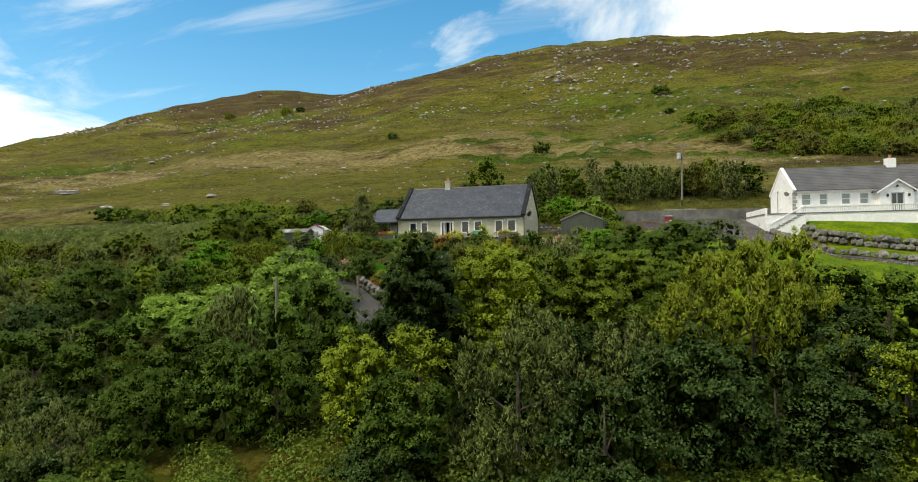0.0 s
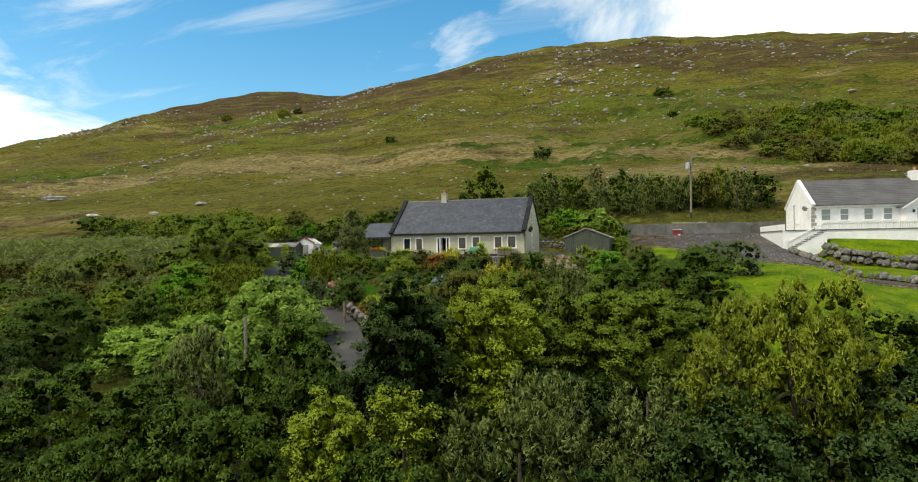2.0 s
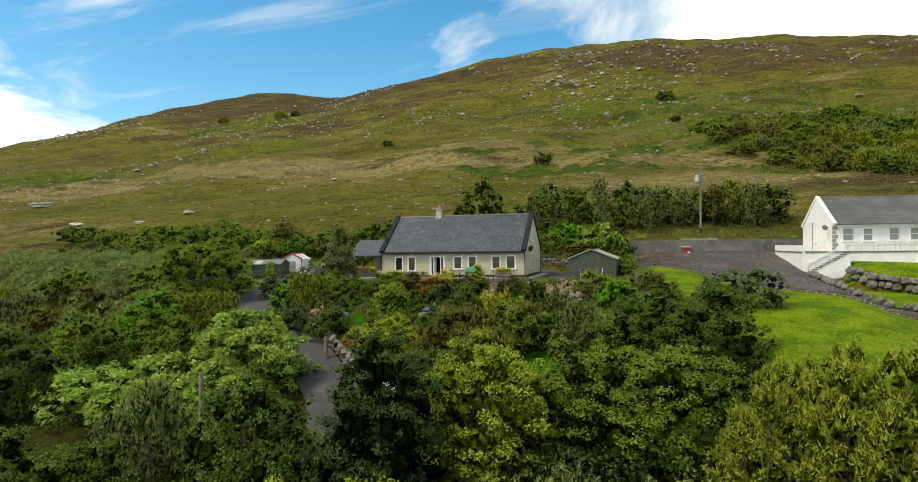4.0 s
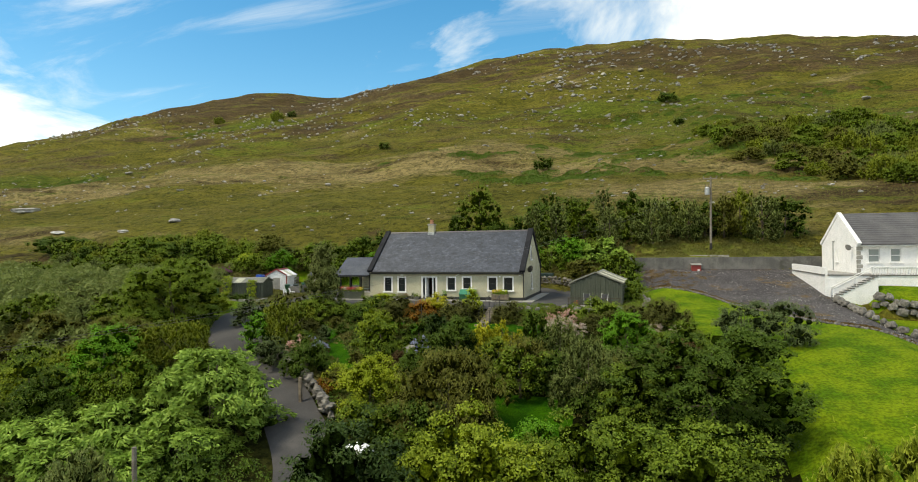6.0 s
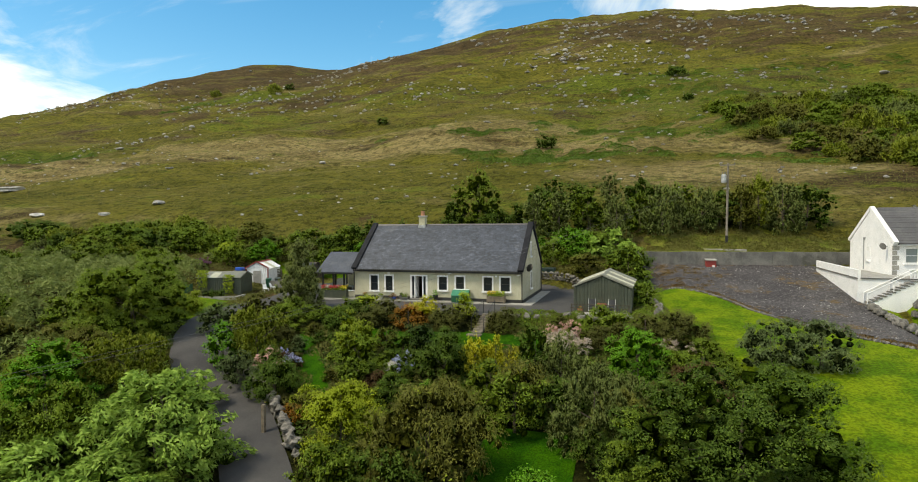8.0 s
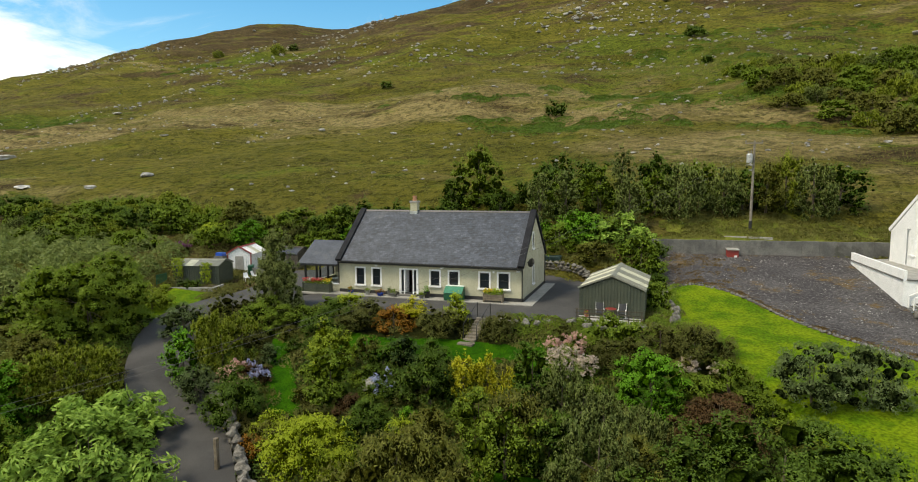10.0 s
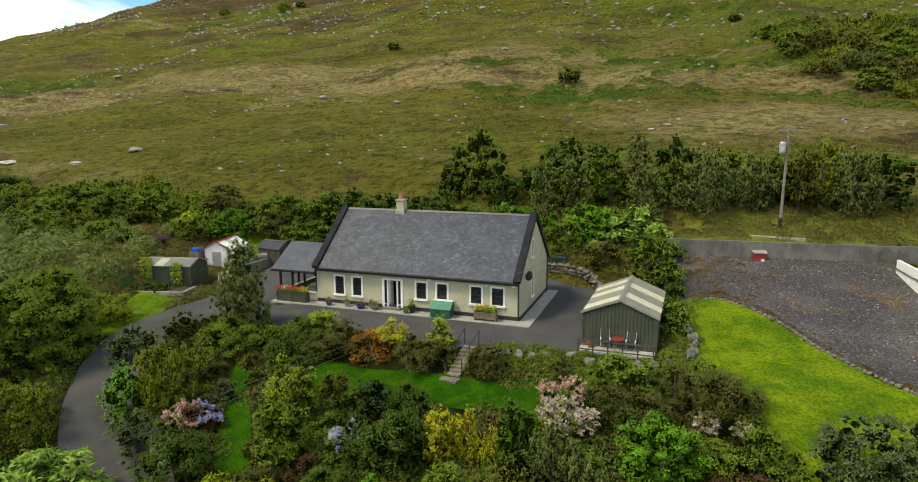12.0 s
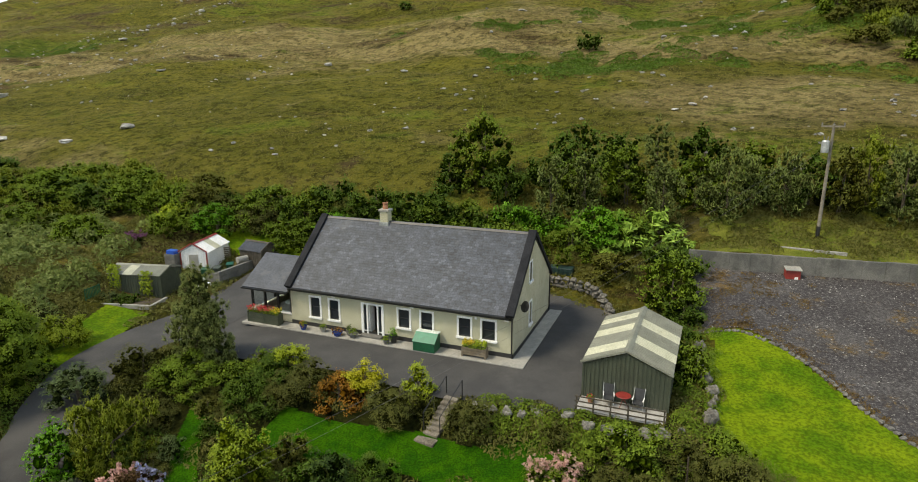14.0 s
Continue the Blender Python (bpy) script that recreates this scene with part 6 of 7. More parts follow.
# rock walls below the white house, and the stones round the gardens
stone_wall("rock_wall", [(30.0, 2.3), (31.4, 1.7), (36, 1.2), (44, 0.6), (54, 0.4)], 1.35, 0.85, "low wall of rough grey boulders holding a lawn terrace", 2, gap=0.8, pale=True)
stone_wall("rock_wall", [(27.0, 2.6), (27.6, -1.0), (28.2, -4.0), (30.9, -6.7), (36, -9.6), (44, -13)], 0.75, 0.62, "low row of rough grey boulders along the gravel road", 1, gap=1.0, pale=True)
stone_wall("stone_edging", [(10.2, 8.2), (12.8, 7.7), (15.2, 6.2), (17.0, 3.9), (18.4, 1.0), (20, -1.5), (23.1, -5.0), (27, -7.8), (31, -10.2), (36, -13)], 0.17, 0.27, "line of small pale stones edging the lawn", 1, gap=1.1, pale=True)
stone_wall("rockery", [(10.7, 6.0), (10.6, 3.0), (10.9, 1.0), (11.4, -1.0), (11.2, -3.2)], 0.6, 0.62, "bank of rough boulders beside the lawn", 1, gap=1.5)
stone_wall("rockery", [(4.4, -5.3), (5.6, -5.7), (7.2, -5.8), (8.8, -5.5), (10.2, -4.8)], 0.4, 0.62, "row of boulders below the deck", 1, gap=1.35, pale=True)
stone_wall("rockery", [(-0.6, -5.8), (0.6, -5.9), (2.2, -5.8), (3.8, -5.4)], 0.4, 0.5, "grey boulders edging the tarmac yard", 1, gap=1.5, pale=True)
stone_wall("drive_wall", [(-15.8, -17.0), (-13.0, -18.9), (-10.2, -21.4), (-7.6, -24.0)], 1.0, 0.72, "dry stone wall of upright slabs beside the driveway", 2)
stone_wall("garden_wall", [(-1.2, 12.3), (0.6, 12.3), (2.2, 12.1), (3.4, 11.5), (4.2, 10.4), (4.7, 8.6)], 0.9, 0.5, "curved dry stone wall behind the yard", 3)
boulder(-6.2, -14.2, 1.9, label="large pale boulder among the garden shrubs")

# ---- things round the cottage ----
def posy(parent, r, h, z, leaf, flower, seed, n=70):
    """A tuft of leaves and a tuft of blooms in a pot."""
    rs = np.random.RandomState(seed)
    d = unit(rs.normal(0, 1, (n, 3)) + (0, 0, 0.6))
    co, fs = leaves(rs, d * np.array([r, r, h]) * rs.uniform(0.4, 1, (n, 1)) + (0, 0, z), d, 0.14, 0.08, 0.3, 0.6)
    me = quick_mesh("leaves", co, fs)
    me.materials.append(LEAF[leaf])
    part("foliage", me, None, parent)
    if flower:
        co, fs = leaves(rs, d[: n // 2] * np.array([r, r, h]) * rs.uniform(0.85, 1.1, (n // 2, 1)) + (0, 0, z), d[: n // 2], 0.1, 0.09, 0, 0.6)
        me = quick_mesh("blooms", co, fs)
        me.materials.append(LEAF[flower])
        part("blossom", me, None, parent)


def pot(x, y, r, h, mat, label, leaf="green", flower="", tall=0.3, seed=1):
    p = thing("flower_pot", x, y, 0.02, label, "pot", "flower pots")
    part("vessel", Shape().lathe([(0, 0), (r * 0.7, 0), (r, h * 0.8), (r * 1.08, h * 0.82), (r * 1.08, h), (r * 0.92, h), (r * 0.9, h * 0.85), (0, h * 0.85)]), mat, p)
    posy(p, r * 1.3, tall, h, leaf, flower, seed)
    return p


pot(-14.9, -0.75, 0.24, 0.36, M_BLUE_POT, "blue glazed pot with orange flowers on the path", "green", "orange", 0.28, 2)
pot(-13.4, -0.6, 0.22, 0.36, M_CONC, "pale stone pot with a small plant", "green", "", 0.2, 3)
pot(-12.1, -0.8, 0.32, 0.28, M_BLUE_POT, "wide blue pot with orange-red flowers", "red", "orange", 0.3, 4)
pot(-11.4, -0.45, 0.2, 0.4, M_CONC_OLD, "grey pot with leafy plant", "silver", "", 0.35, 5)
pot(-10.95, -0.7, 0.3, 0.3, M_CONC_OLD, "low grey trough with trailing plants", "green", "", 0.4, 6)
pot(-8.35, -0.85, 0.22, 0.3, M_CONC_OLD, "small grey pot with green plant", "green", "", 0.25, 7)
pot(-8.0, -0.5, 0.25, 0.55, M_BLACK, "tall black pot with clipped green bush", "bright", "", 0.5, 8)
pot(5.35, -3.6, 0.16, 0.28, M_TERRACOTTA, "terracotta pot with red flowers on the deck", "green", "redf", 0.22, 9).location.z = -0.04

bunker = thing("coal_bunker", -5.55, -0.62, 0.02, "green plastic storage bunker with pale top by the wall", "bunker")
part("body", Shape().prism([(-0.5, 0), (0.45, 0), (0.45, 1.05), (0.1, 1.05), (-0.5, 0.6)], "x", -0.75, 0.75), M_GREEN_PAINT, bunker, "", 0.03)
part("hatch", Shape().slab([(-0.78, -0.53, 0.63), (0.78, -0.53, 0.63), (0.78, 0.08, 1.09), (-0.78, 0.08, 1.09)], 0.04), M_TEAL, bunker, "mint green sloping lid")
part("cover", Shape().box(-0.78, 0.78, 0.08, 0.5, 1.05, 1.12), M_MINT, bunker, "pale grey top lid", 0.02)


def trough(name, x, y, w, d, h, mat, label, flower, seed, legs=True):
    t = thing(name, x, y, 0.02, label, "planter")
    z0 = 0.12 if legs else 0.0
    for i in range(3):
        a = z0 + (h - z0) * i / 3
        part("slat", Shape().box(-w / 2, w / 2, -d / 2 - 0.02, -d / 2, a + 0.02, a + (h - z0) / 3), mat, t)
    part("tub", Shape().box(-w / 2, w / 2, -d / 2, d / 2, z0, h - 0.03), M_DARKWOOD, t)
    for sx in (-1, 1):
        part("leg", Shape().box(sx * w / 2 - 0.05, sx * w / 2 + 0.05, -d / 2 - 0.05, d / 2 + 0.02, 0, h + 0.04), mat, t)
    rs = np.random.RandomState(seed)
    n = int(190 * w)
    pos = np.stack([rs.uniform(-w / 2, w / 2, n), rs.uniform(-d / 2, d / 2, n) * 1.3, h + rs.uniform(0, 0.42, n) * rs.uniform(0.3, 1, n)], -1)
    co, fs = leaves(rs, pos, np.tile([0, -0.6, 0.8], (n, 1)), 0.14, 0.09, 0.2, 0.7)
    me = quick_mesh("leaves", co, fs)
    me.materials.append(LEAF["green"])
    part("foliage", me, None, t)
    for j, fl in enumerate(flower):
        m = int(60 * w)
        lo, hi = -w / 2 + w * j / len(flower), -w / 2 + w * (j + 1) / len(flower)
        pos = np.stack([rs.uniform(lo, hi, m), rs.uniform(-d / 2, d / 2, m) * 1.3, h + rs.uniform(0.15, 0.45, m)], -1)
        co, fs = leaves(rs, pos, np.tile([0, -0.6, 0.8], (m, 1)), 0.12, 0.11, 0, 0.7)
        me = quick_mesh("blooms", co, fs)
        me.materials.append(LEAF[fl])
        part("blossom", me, None, t)
    return t


trough("wooden_trough", -2.3, -0.55, 1.5, 0.45, 0.62, M_WOOD, "weathered wooden trough with yellow-green plants", ["yellowf", "lime"], 14)
trough("flower_box", -18.95, -0.6, 1.25, 0.5, 0.75, M_GREEN_STEEL, "dark green slatted flower box full of blooms", ["redf", "white", "redf"], 15, False)
trough("flower_box", -17.6, -0.6, 1.25, 0.5, 0.75, M_GREEN_STEEL, "dark green slatted flower box full of blooms", ["redf", "yellowf"], 16, False)

# garden steps with hand rails
steps = thing("garden_steps", -1.7, -5.55, 0, "rough gravelly garden steps with dark hand rails", "steps", turn=-9, kind="structure")
for i in range(8):
    w = 0.42 + 0.012 * (i % 3)
    part("step", Shape().box(-w, w, -0.33 - i * 0.28, 0.0 - i * 0.28, -1.7, -0.1 - i * 0.15), M_GRIT, steps, "", 0.03)
part("landing", Shape().box(-0.6, 0.55, -2.9, -2.3, -1.9, -1.3), M_GRIT, steps, "gravelly landing at the foot", 0.04)
for x in (-0.5, 0.5):
    for y, z in ((0.15, 0.0), (-1.1, -0.6), (-2.1, -1.1)):
        part("post", Shape().tube((x, y, z - 0.3), (x, y, z + 0.95), 0.03), M_BLACK, steps)
    part("handrail", Shape().tube((x, 0.15, 0.93), (x, -1.1, 0.33), 0.025).tube((x, -1.1, 0.33), (x, -2.1, -0.17), 0.025), M_BLACK, steps)

# ---- by the sheds ----
def wheelie_bin(x, y, z, turn, mat, label):
    b = thing("wheelie_bin", x, y, z, label, "bin", "wheelie bins", turn)
    s = Shape()
    lo, hi = [(-0.22, -0.22), (0.22, -0.22), (0.22, 0.25), (-0.22, 0.25)], [(-0.29, -0.3), (0.29, -0.3), (0.29, 0.36), (-0.29, 0.36)]
    s.poly([(a, c, 0.06) for a, c in lo] + [(a, c, 0.98) for a, c in hi], [(3, 2, 1, 0), (4, 5, 6, 7), (0, 1, 5, 4), (1, 2, 6, 5), (2, 3, 7, 6), (3, 0, 4, 7)])
    part("body", s, mat, b, "", 0.02)
    part("lid", Shape().prism([(-0.34, 0.98), (0.4, 1.02), (0.4, 1.1), (-0.34, 1.03)], "x", -0.31, 0.31), mat, b, "", 0.015)
    part("handle", Shape().tube((-0.25, 0.42, 1.0), (0.25, 0.42, 1.0), 0.02), M_BLACK, b)
    for sx in (-1, 1):
        part("wheel", Shape().tube((sx * 0.24, 0.3, 0.1), (sx * 0.3, 0.3, 0.1), 0.1, n=12), M_BLACK, b)
    return b


gh = gz
wheelie_bin(-30.4, 6.1, gh(-30.4, 6.1) + 0.1, 30, M_GREEN_PAINT, "green wheelie bin by the white shed")
wheelie_bin(-29.6, 6.7, gh(-29.6, 6.7) + 0.1, 25, M_GREEN_STEEL, "dark wheelie bin by the white shed")
wheelie_bin(-29.2, 7.9, gh(-29.2, 7.9) + 0.1, 35, M_GREEN_PAINT, "green wheelie bin beside the low wall")
lw = Shape().box(-28.6, -28.3, 5.6, 12.5, -0.6, 0.9).box(-29.9, -28.6, 5.6, 5.9, -0.6, 0.75)
tagged(part("low_wall", lw, M_CONC_OLD, None, "", 0.02), "low weathered concrete wall beside the sheds", "wall", kind="structure")
drum = thing("barrel", -28.9, 9.2, 0.35, "pale barrel lying on the wall", "barrel", turn=70)
part("drum", Shape().tube((-0.5, 0, 0.75), (0.5, 0, 0.75), 0.3, n=14), M_CONC, drum)
part("cradle", Shape().box(-0.45, 0.45, -0.28, 0.28, -0.6, 0.52), M_DARKWOOD, drum)
tank = thing("oil_tank", -0.2, 14.2, 0.8, "dark ribbed plastic oil tank behind the cottage", "tank")
part("shell", Shape().box(-1.0, 1.0, -0.5, 0.5, 0.1, 1.25), M_TANK, tank, "", 0.1)
for i in range(6):
    part("rib", Shape().box(-0.95 + i * 0.36, -0.85 + i * 0.36, -0.55, -0.5, 0.15, 1.2), M_TANK, tank)
part("plinth", Shape().box(-1.1, 1.1, -0.6, 0.6, -0.9, 0.1), M_CONC_OLD, tank)

plot = thing("shed_border", -32.6, -0.35, gz(-32.6, -0.35), "low concrete kerb round a planted border at the shed", "border", turn=14, kind="structure")
part("kerb", Shape().box(-2.9, 2.9, -0.9, -0.7, -0.3, 0.14).box(-2.9, -2.7, -0.7, 1.0, -0.3, 0.14).box(2.7, 2.9, -0.7, 1.3, -0.3, 0.14), M_CONC, plot)
part("soil", Shape().box(-2.7, 2.7, -0.7, 1.2, -0.3, 0.06), M_SOIL, plot)
plant("dark", -32.4, -0.2, 0.9, 0.7, "low dark green border plants at the shed")
plant("silver", -33.8, -0.7, 0.7, 0.8)
for x in (-34.8, -32.0):
    c = thing("climber", x, 0.55 + (x + 35.85) * 0.227, gz(x, 0.6), "yellow-green climbing plant on a trellis", "climber", "climbers")
    rs = np.random.RandomState(int(-x * 10))
    n = 500
    pos = np.stack([rs.uniform(-0.6, 0.6, n), rs.uniform(-0.3, 0.2, n), rs.uniform(0.3, 2.2, n)], -1)
    co, fs = leaves(rs, pos, np.tile([0, -1, 0.3], (n, 1)), 0.2, 0.15, -0.2, 0.6)
    me = quick_mesh("leaves", co, fs)
    me.materials.append(LEAF["golden"])
    part("foliage", me, None, c)
    part("trellis", Shape().box(-0.5, -0.46, -0.04, 0, 0, 2.1).box(0.46, 0.5, -0.04, 0, 0, 2.1).box(-0.5, 0.5, -0.04, 0, 1.0, 1.04).box(-0.5, 0.5, -0.04, 0, 1.8, 1.84), M_WOOD, c)


def plastic_chair(x, y, turn):
    c = thing("garden_chair", x, y, gz(x, y) + 0.1, "white plastic garden chair on the drive", "chair", "garden chairs", turn)
    part("seat", Shape().box(-0.24, 0.24, -0.24, 0.22, 0.4, 0.44), M_WHITE, c, "", 0.02)
    part("backrest", Shape().slab([(-0.24, 0.2, 0.44), (0.24, 0.2, 0.44), (0.2, 0.34, 0.86), (-0.2, 0.34, 0.86)], 0.03), M_WHITE, c)
    for a in (-0.21, 0.21):
        for b in (-0.2, 0.2):
            part("leg", Shape().tube((a * 1.15, b * 1.15, 0), (a, b, 0.4), 0.025, n=6), M_WHITE, c)
    return c


plastic_chair(-29.0, 3.6, 60)
plastic_chair(-28.8, 4.6, 100)

fence = thing("slat_fence", -33.5, 9.6, gz(-33.5, 9.6), "grey weathered slatted fence beside the white shed", "fence")
for i in range(5):
    part("post", Shape().box(-2.4 + i * 1.1, -2.3 + i * 1.1, -0.05, 0.05, -0.3, 1.3), M_DARKWOOD, fence)
for j in range(6):
    part("slat", Shape().box(-2.4, 2.1, -0.08, -0.05, 0.1 + j * 0.19, 0.24 + j * 0.19), M_WOOD, fence)
fence.rotation_euler = (0, 0, radians(40))
crate = thing("storage_box", -34.6, 6.6, gz(-34.6, 6.6), "blue plastic box on a grey stand", "box")
part("stand", Shape().box(-0.6, 0.6, -0.4, 0.4, -0.2, 1.4), M_CONC_OLD, crate)
part("tub", Shape().box(-0.45, 0.45, -0.3, 0.3, 1.4, 1.75), M_BLUE, crate, "bright blue plastic tub", 0.03)

# green slatted gate at the border, kerb above the retaining wall
gate = thing("garden_gate", -34.9, -1.3, gz(-34.9, -1.3), "low dark green slatted garden gate by the shed", "gate", turn=98)
part("gate_frame", Shape().box(-0.75, -0.68, -0.03, 0.03, 0, 1.0).box(0.68, 0.75, -0.03, 0.03, 0, 1.0).box(-0.68, 0.68, -0.025, 0.025, 0.12, 0.2).box(-0.68, 0.68, -0.025, 0.025, 0.85, 0.93), M_GREEN_PAINT, gate)
for i in range(9):
    part("slat", Shape().box(-0.62 + i * 0.14, -0.54 + i * 0.14, -0.045, -0.025, 0.1, 0.98), M_GREEN_PAINT, gate)
kerb = Shape().prism([(15.6, 19.45), (20.6, 18.95), (20.6, 19.2), (15.6, 19.75)], "z", 3.3, 3.95)
tagged(part("bank_kerb", kerb, M_CONC, None, "", 0.02), "pale concrete kerb lying along the grass bank", "kerb", kind="structure")
parasol = thing("parasol", -2.75, -30.0, gz(-2.75, -30.0) - 0.15, "white domed garden parasol half hidden by bushes", "parasol")
part("pole", Shape().tube((0, 0, -0.2), (0, 0, 2.3), 0.025), M_GREY_METAL, parasol)
part("canopy", Shape().lathe([(0.0, 2.62), (0.25, 2.58), (0.55, 2.45), (0.8, 2.25), (0.92, 2.0), (0.9, 1.99), (0.78, 2.22), (0.53, 2.41), (0.24, 2.54), (0.0, 2.58)], n=16), M_WHITE, parasol)

# wooden post on the drive wall, grey post in the thicket, overhead wires
gp = thing("gate_post", -10.9, -22.2, gz(-10.9, -22.2), "weathered timber gate post by the driveway", "post")
part("shaft", Shape().box(-0.1, 0.1, -0.1, 0.1, -0.3, 1.7), M_WOOD, gp, "", 0.02)
up = thing("utility_pole", -8.44, -38.2, gz(-8.44, -38.2), "short grey wooden cable pole among the bushes", "pole")
ph = -2.5 - gz(-8.44, -38.2)
part("post", Shape().tube((0, 0, -0.3), (0, 0, ph), 0.12, 0.09), M_POLE, up)
end_pole = thing("utility_pole", -24, -54, gz(-24, -54), "wooden cable pole at the foot of the slope", "pole")
part("post", Shape().tube((0, 0, -0.3), (0, 0, 0.6 - gz(-24, -54)), 0.15, 0.1), M_POLE, end_pole)


def sagging(a, b, sag, r, n=28):
    """One rope-like tube hanging between two points."""
    a, b = Vector(a), Vector(b)
    side = (b - a).cross(Vector((0, 0, 1))).normalized()
    s = Shape()
    pts = [a.lerp(b, t / n) - Vector((0, 0, sag * 4 * (t / n) * (1 - t / n))) for t in range(n + 1)]
    ring = [side * r, Vector((0, 0, r)), -side * r, Vector((0, 0, -r))]
    s.poly([p + q for p in pts for q in ring], [(i * 4 + j, i * 4 + (j + 1) % 4, i * 4 + 4 + (j + 1) % 4, i * 4 + 4 + j) for i in range(n) for j in range(4)])
    return s


for dx in (-0.4, 0.45):
    tagged(part("cable", sagging((18.95 + dx, 21.7, 12.3), (-24 + dx, -54, 0.5), 2.6, 0.006), M_WIRE), "thin grey overhead electric cable", "cable", "overhead cables")

# ---- trees and shrubs ----
# front belt
plant("wispy", -18.0, -6.5, 1.8, 6.4)
plant("wispy", -18.3, -6.9, 1.7, 5.2)
plant("wispy", -17.5, -6.7, 1.6, 4.2)
plant("willow", 8.3, -45.0, 3.20, 6.71)
plant("golden", 0.3, -44.0, 1.79, 5.56)
plant("golden", 3.2, -43.5, 1.48, 5.85)
plant("conifer", 1.6, -40.0, 2.51, 9.69)
plant("conifer", 1.3, -40.5, 2.2, 7.6)
plant("conifer", 2.0, -39.5, 2.3, 8.4)
plant("golden", 5.4, -37.5, 3.07, 7.99)
plant("alder", -5.5, -39.0, 2.99, 6.76)
plant("willow", -11.8, -38.0, 2.35, 5.71)
plant("alder", -11.9, -42.0, 2.57, 4.55)
plant("alder", -16.9, -43.0, 2.78, 5.31)
plant("alder", -21.3, -44.0, 2.46, 5.01)
plant("willow", -20.4, -46.0, 1.98, 3.13)
plant("alder", -10.8, -46.5, 2.38, 4.12)
plant("sallow", 19.1, -37.0, 4.49, 7.61)
plant("sallow", 15.9, -39.0, 2.03, 7.62)
plant("willow", 12.7, -42.0, 1.62, 6.41)
plant("holly", 15.9, -44.0, 2.30, 5.66)
plant("holly", 19.0, -43.0, 2.19, 4.88)
plant("holly", 12.1, -46.5, 2.07, 4.95)
plant("golden", 23.5, -43.0, 1.27, 5.35)
plant("holly", 21.8, -42.0, 1.83, 5.20)
plant("willow", 9.5, -42.0, 1.26, 6.65)
plant("green", 12.0, -34.0, 4.00, 7.21)
plant("green", 9.0, -34.5, 2.64, 7.03)
plant("alder", 23.5, -33.0, 2.43, 4.38)
plant("alder", 26.0, -34.0, 2.30, 4.33)
plant("alder", 3.4, -46.0, 1.95, 4.32)
plant("alder", 2.0, -46.0, 1.59, 3.72)
plant("willow", -13.6, -49.0, 2.25, 3.29)
plant("alder", -7.0, -45.0, 2.10, 4.90)
plant("alder", -4.6, -44.0, 1.81, 4.28)
plant("alder", -3.1, -40.0, 1.68, 4.03)
plant("golden", -4.5, -36.0, 1.50, 3.16)
plant("alder", -1.4, -38.0, 1.70, 3.58)
# the slope beside the drive
plant("knotweed", -14.1, -26.8, 3.9, 5.6)
plant("knotweed", -18.6, -29.5, 4.2, 3.0)
plant("knotweed", -14.4, -29.6, 3.4, 3.0)
plant("knotweed", -17.6, -22.8, 3.2, 3.4)
plant("knotweed", -22.6, -31.5, 3.5, 2.6)
plant("bright", -25.6, -24.0, 2.8, 5.0)
plant("green", -20.9, -27.4, 2.7, 4.4)
plant("dark", -24.9, -29.5, 2.9, 5.0)
plant("alder", -28.5, -33.0, 3.7, 5.5)
plant("green", -29.2, -13.6, 4.2, 6.3)
plant("sallow", -33.0, -11.0, 3.0, 4.2)
plant("oliveb", -28.4, -18.6, 2.6, 3.0)
# below the garden
plant("lime", -5.4, -22.9, 2.4, 3.9)
plant("olive", 0.2, -24.6, 2.9, 4.9)
plant("green", -4.4, -26.5, 1.42, 2.42)
plant("alder", -1.1, -27.0, 2.14, 3.38)
plant("green", 3.5, -19.8, 1.57, 3.4)
plant("willow", 7.7, -20.4, 2.4, 3.9)
plant("bright", 5.6, -25.3, 1.6, 1.5)
plant("golden", 5.0, -37.0, 2.72, 8.02)
plant("alder", 14.2, -23.4, 5.1, 6.4)
plant("green", 10.4, -25.0, 1.75, 4.6)
# garden beds
plant("sallow", -23.4, -19.8, 2.97, 3.71)
plant("bright", -18.9, -15.8, 1.06, 3.41)
plant("sallow", -17.2, -14.0, 2.18, 3.73)
plant("silver", -22.3, -12.0, 1.51, 2.76)
plant("heath", -20.5, -9.1, 2.42, 2.29)
plant("shrub", -17.7, -8.5, 1.91, 2.37)
plant("silver", -14.4, -12.9, 1.28, 1.81)
plant("silver", -16.4, -17.6, 1.45, 2.75)
plant("red", -14.9, -15.4, 1.11, 1.57, flowers="pink")
plant("red", -13.9, -14.8, 0.83, 1.35, flowers="blue")
plant("dark", -12.6, -18.6, 1.85, 3.12)
plant("lime", -9.9, -19.2, 1.07, 1.53)
plant("yellowb", -12.7, -19.0, 0.4, 0.72)
plant("orange", -9.8, -20.8, 0.73, 1.17)
plant("lime", -6.8, -19.7, 2.59, 1.43)
plant("dark", -12.7, -6.6, 1.8, 1.9)
plant("heath", -10.0, -6.8, 1.66, 2.0)
plant("lime", -12.6, -5.3, 1.02, 1.31)
plant("orange", -8.0, -7.0, 1.5, 1.7)
plant("yellowb", -6.9, -6.0, 1.15, 1.6)
plant("heath", -4.4, -6.8, 1.9, 2.2)
plant("lime", -3.6, -5.9, 0.79, 1.91)
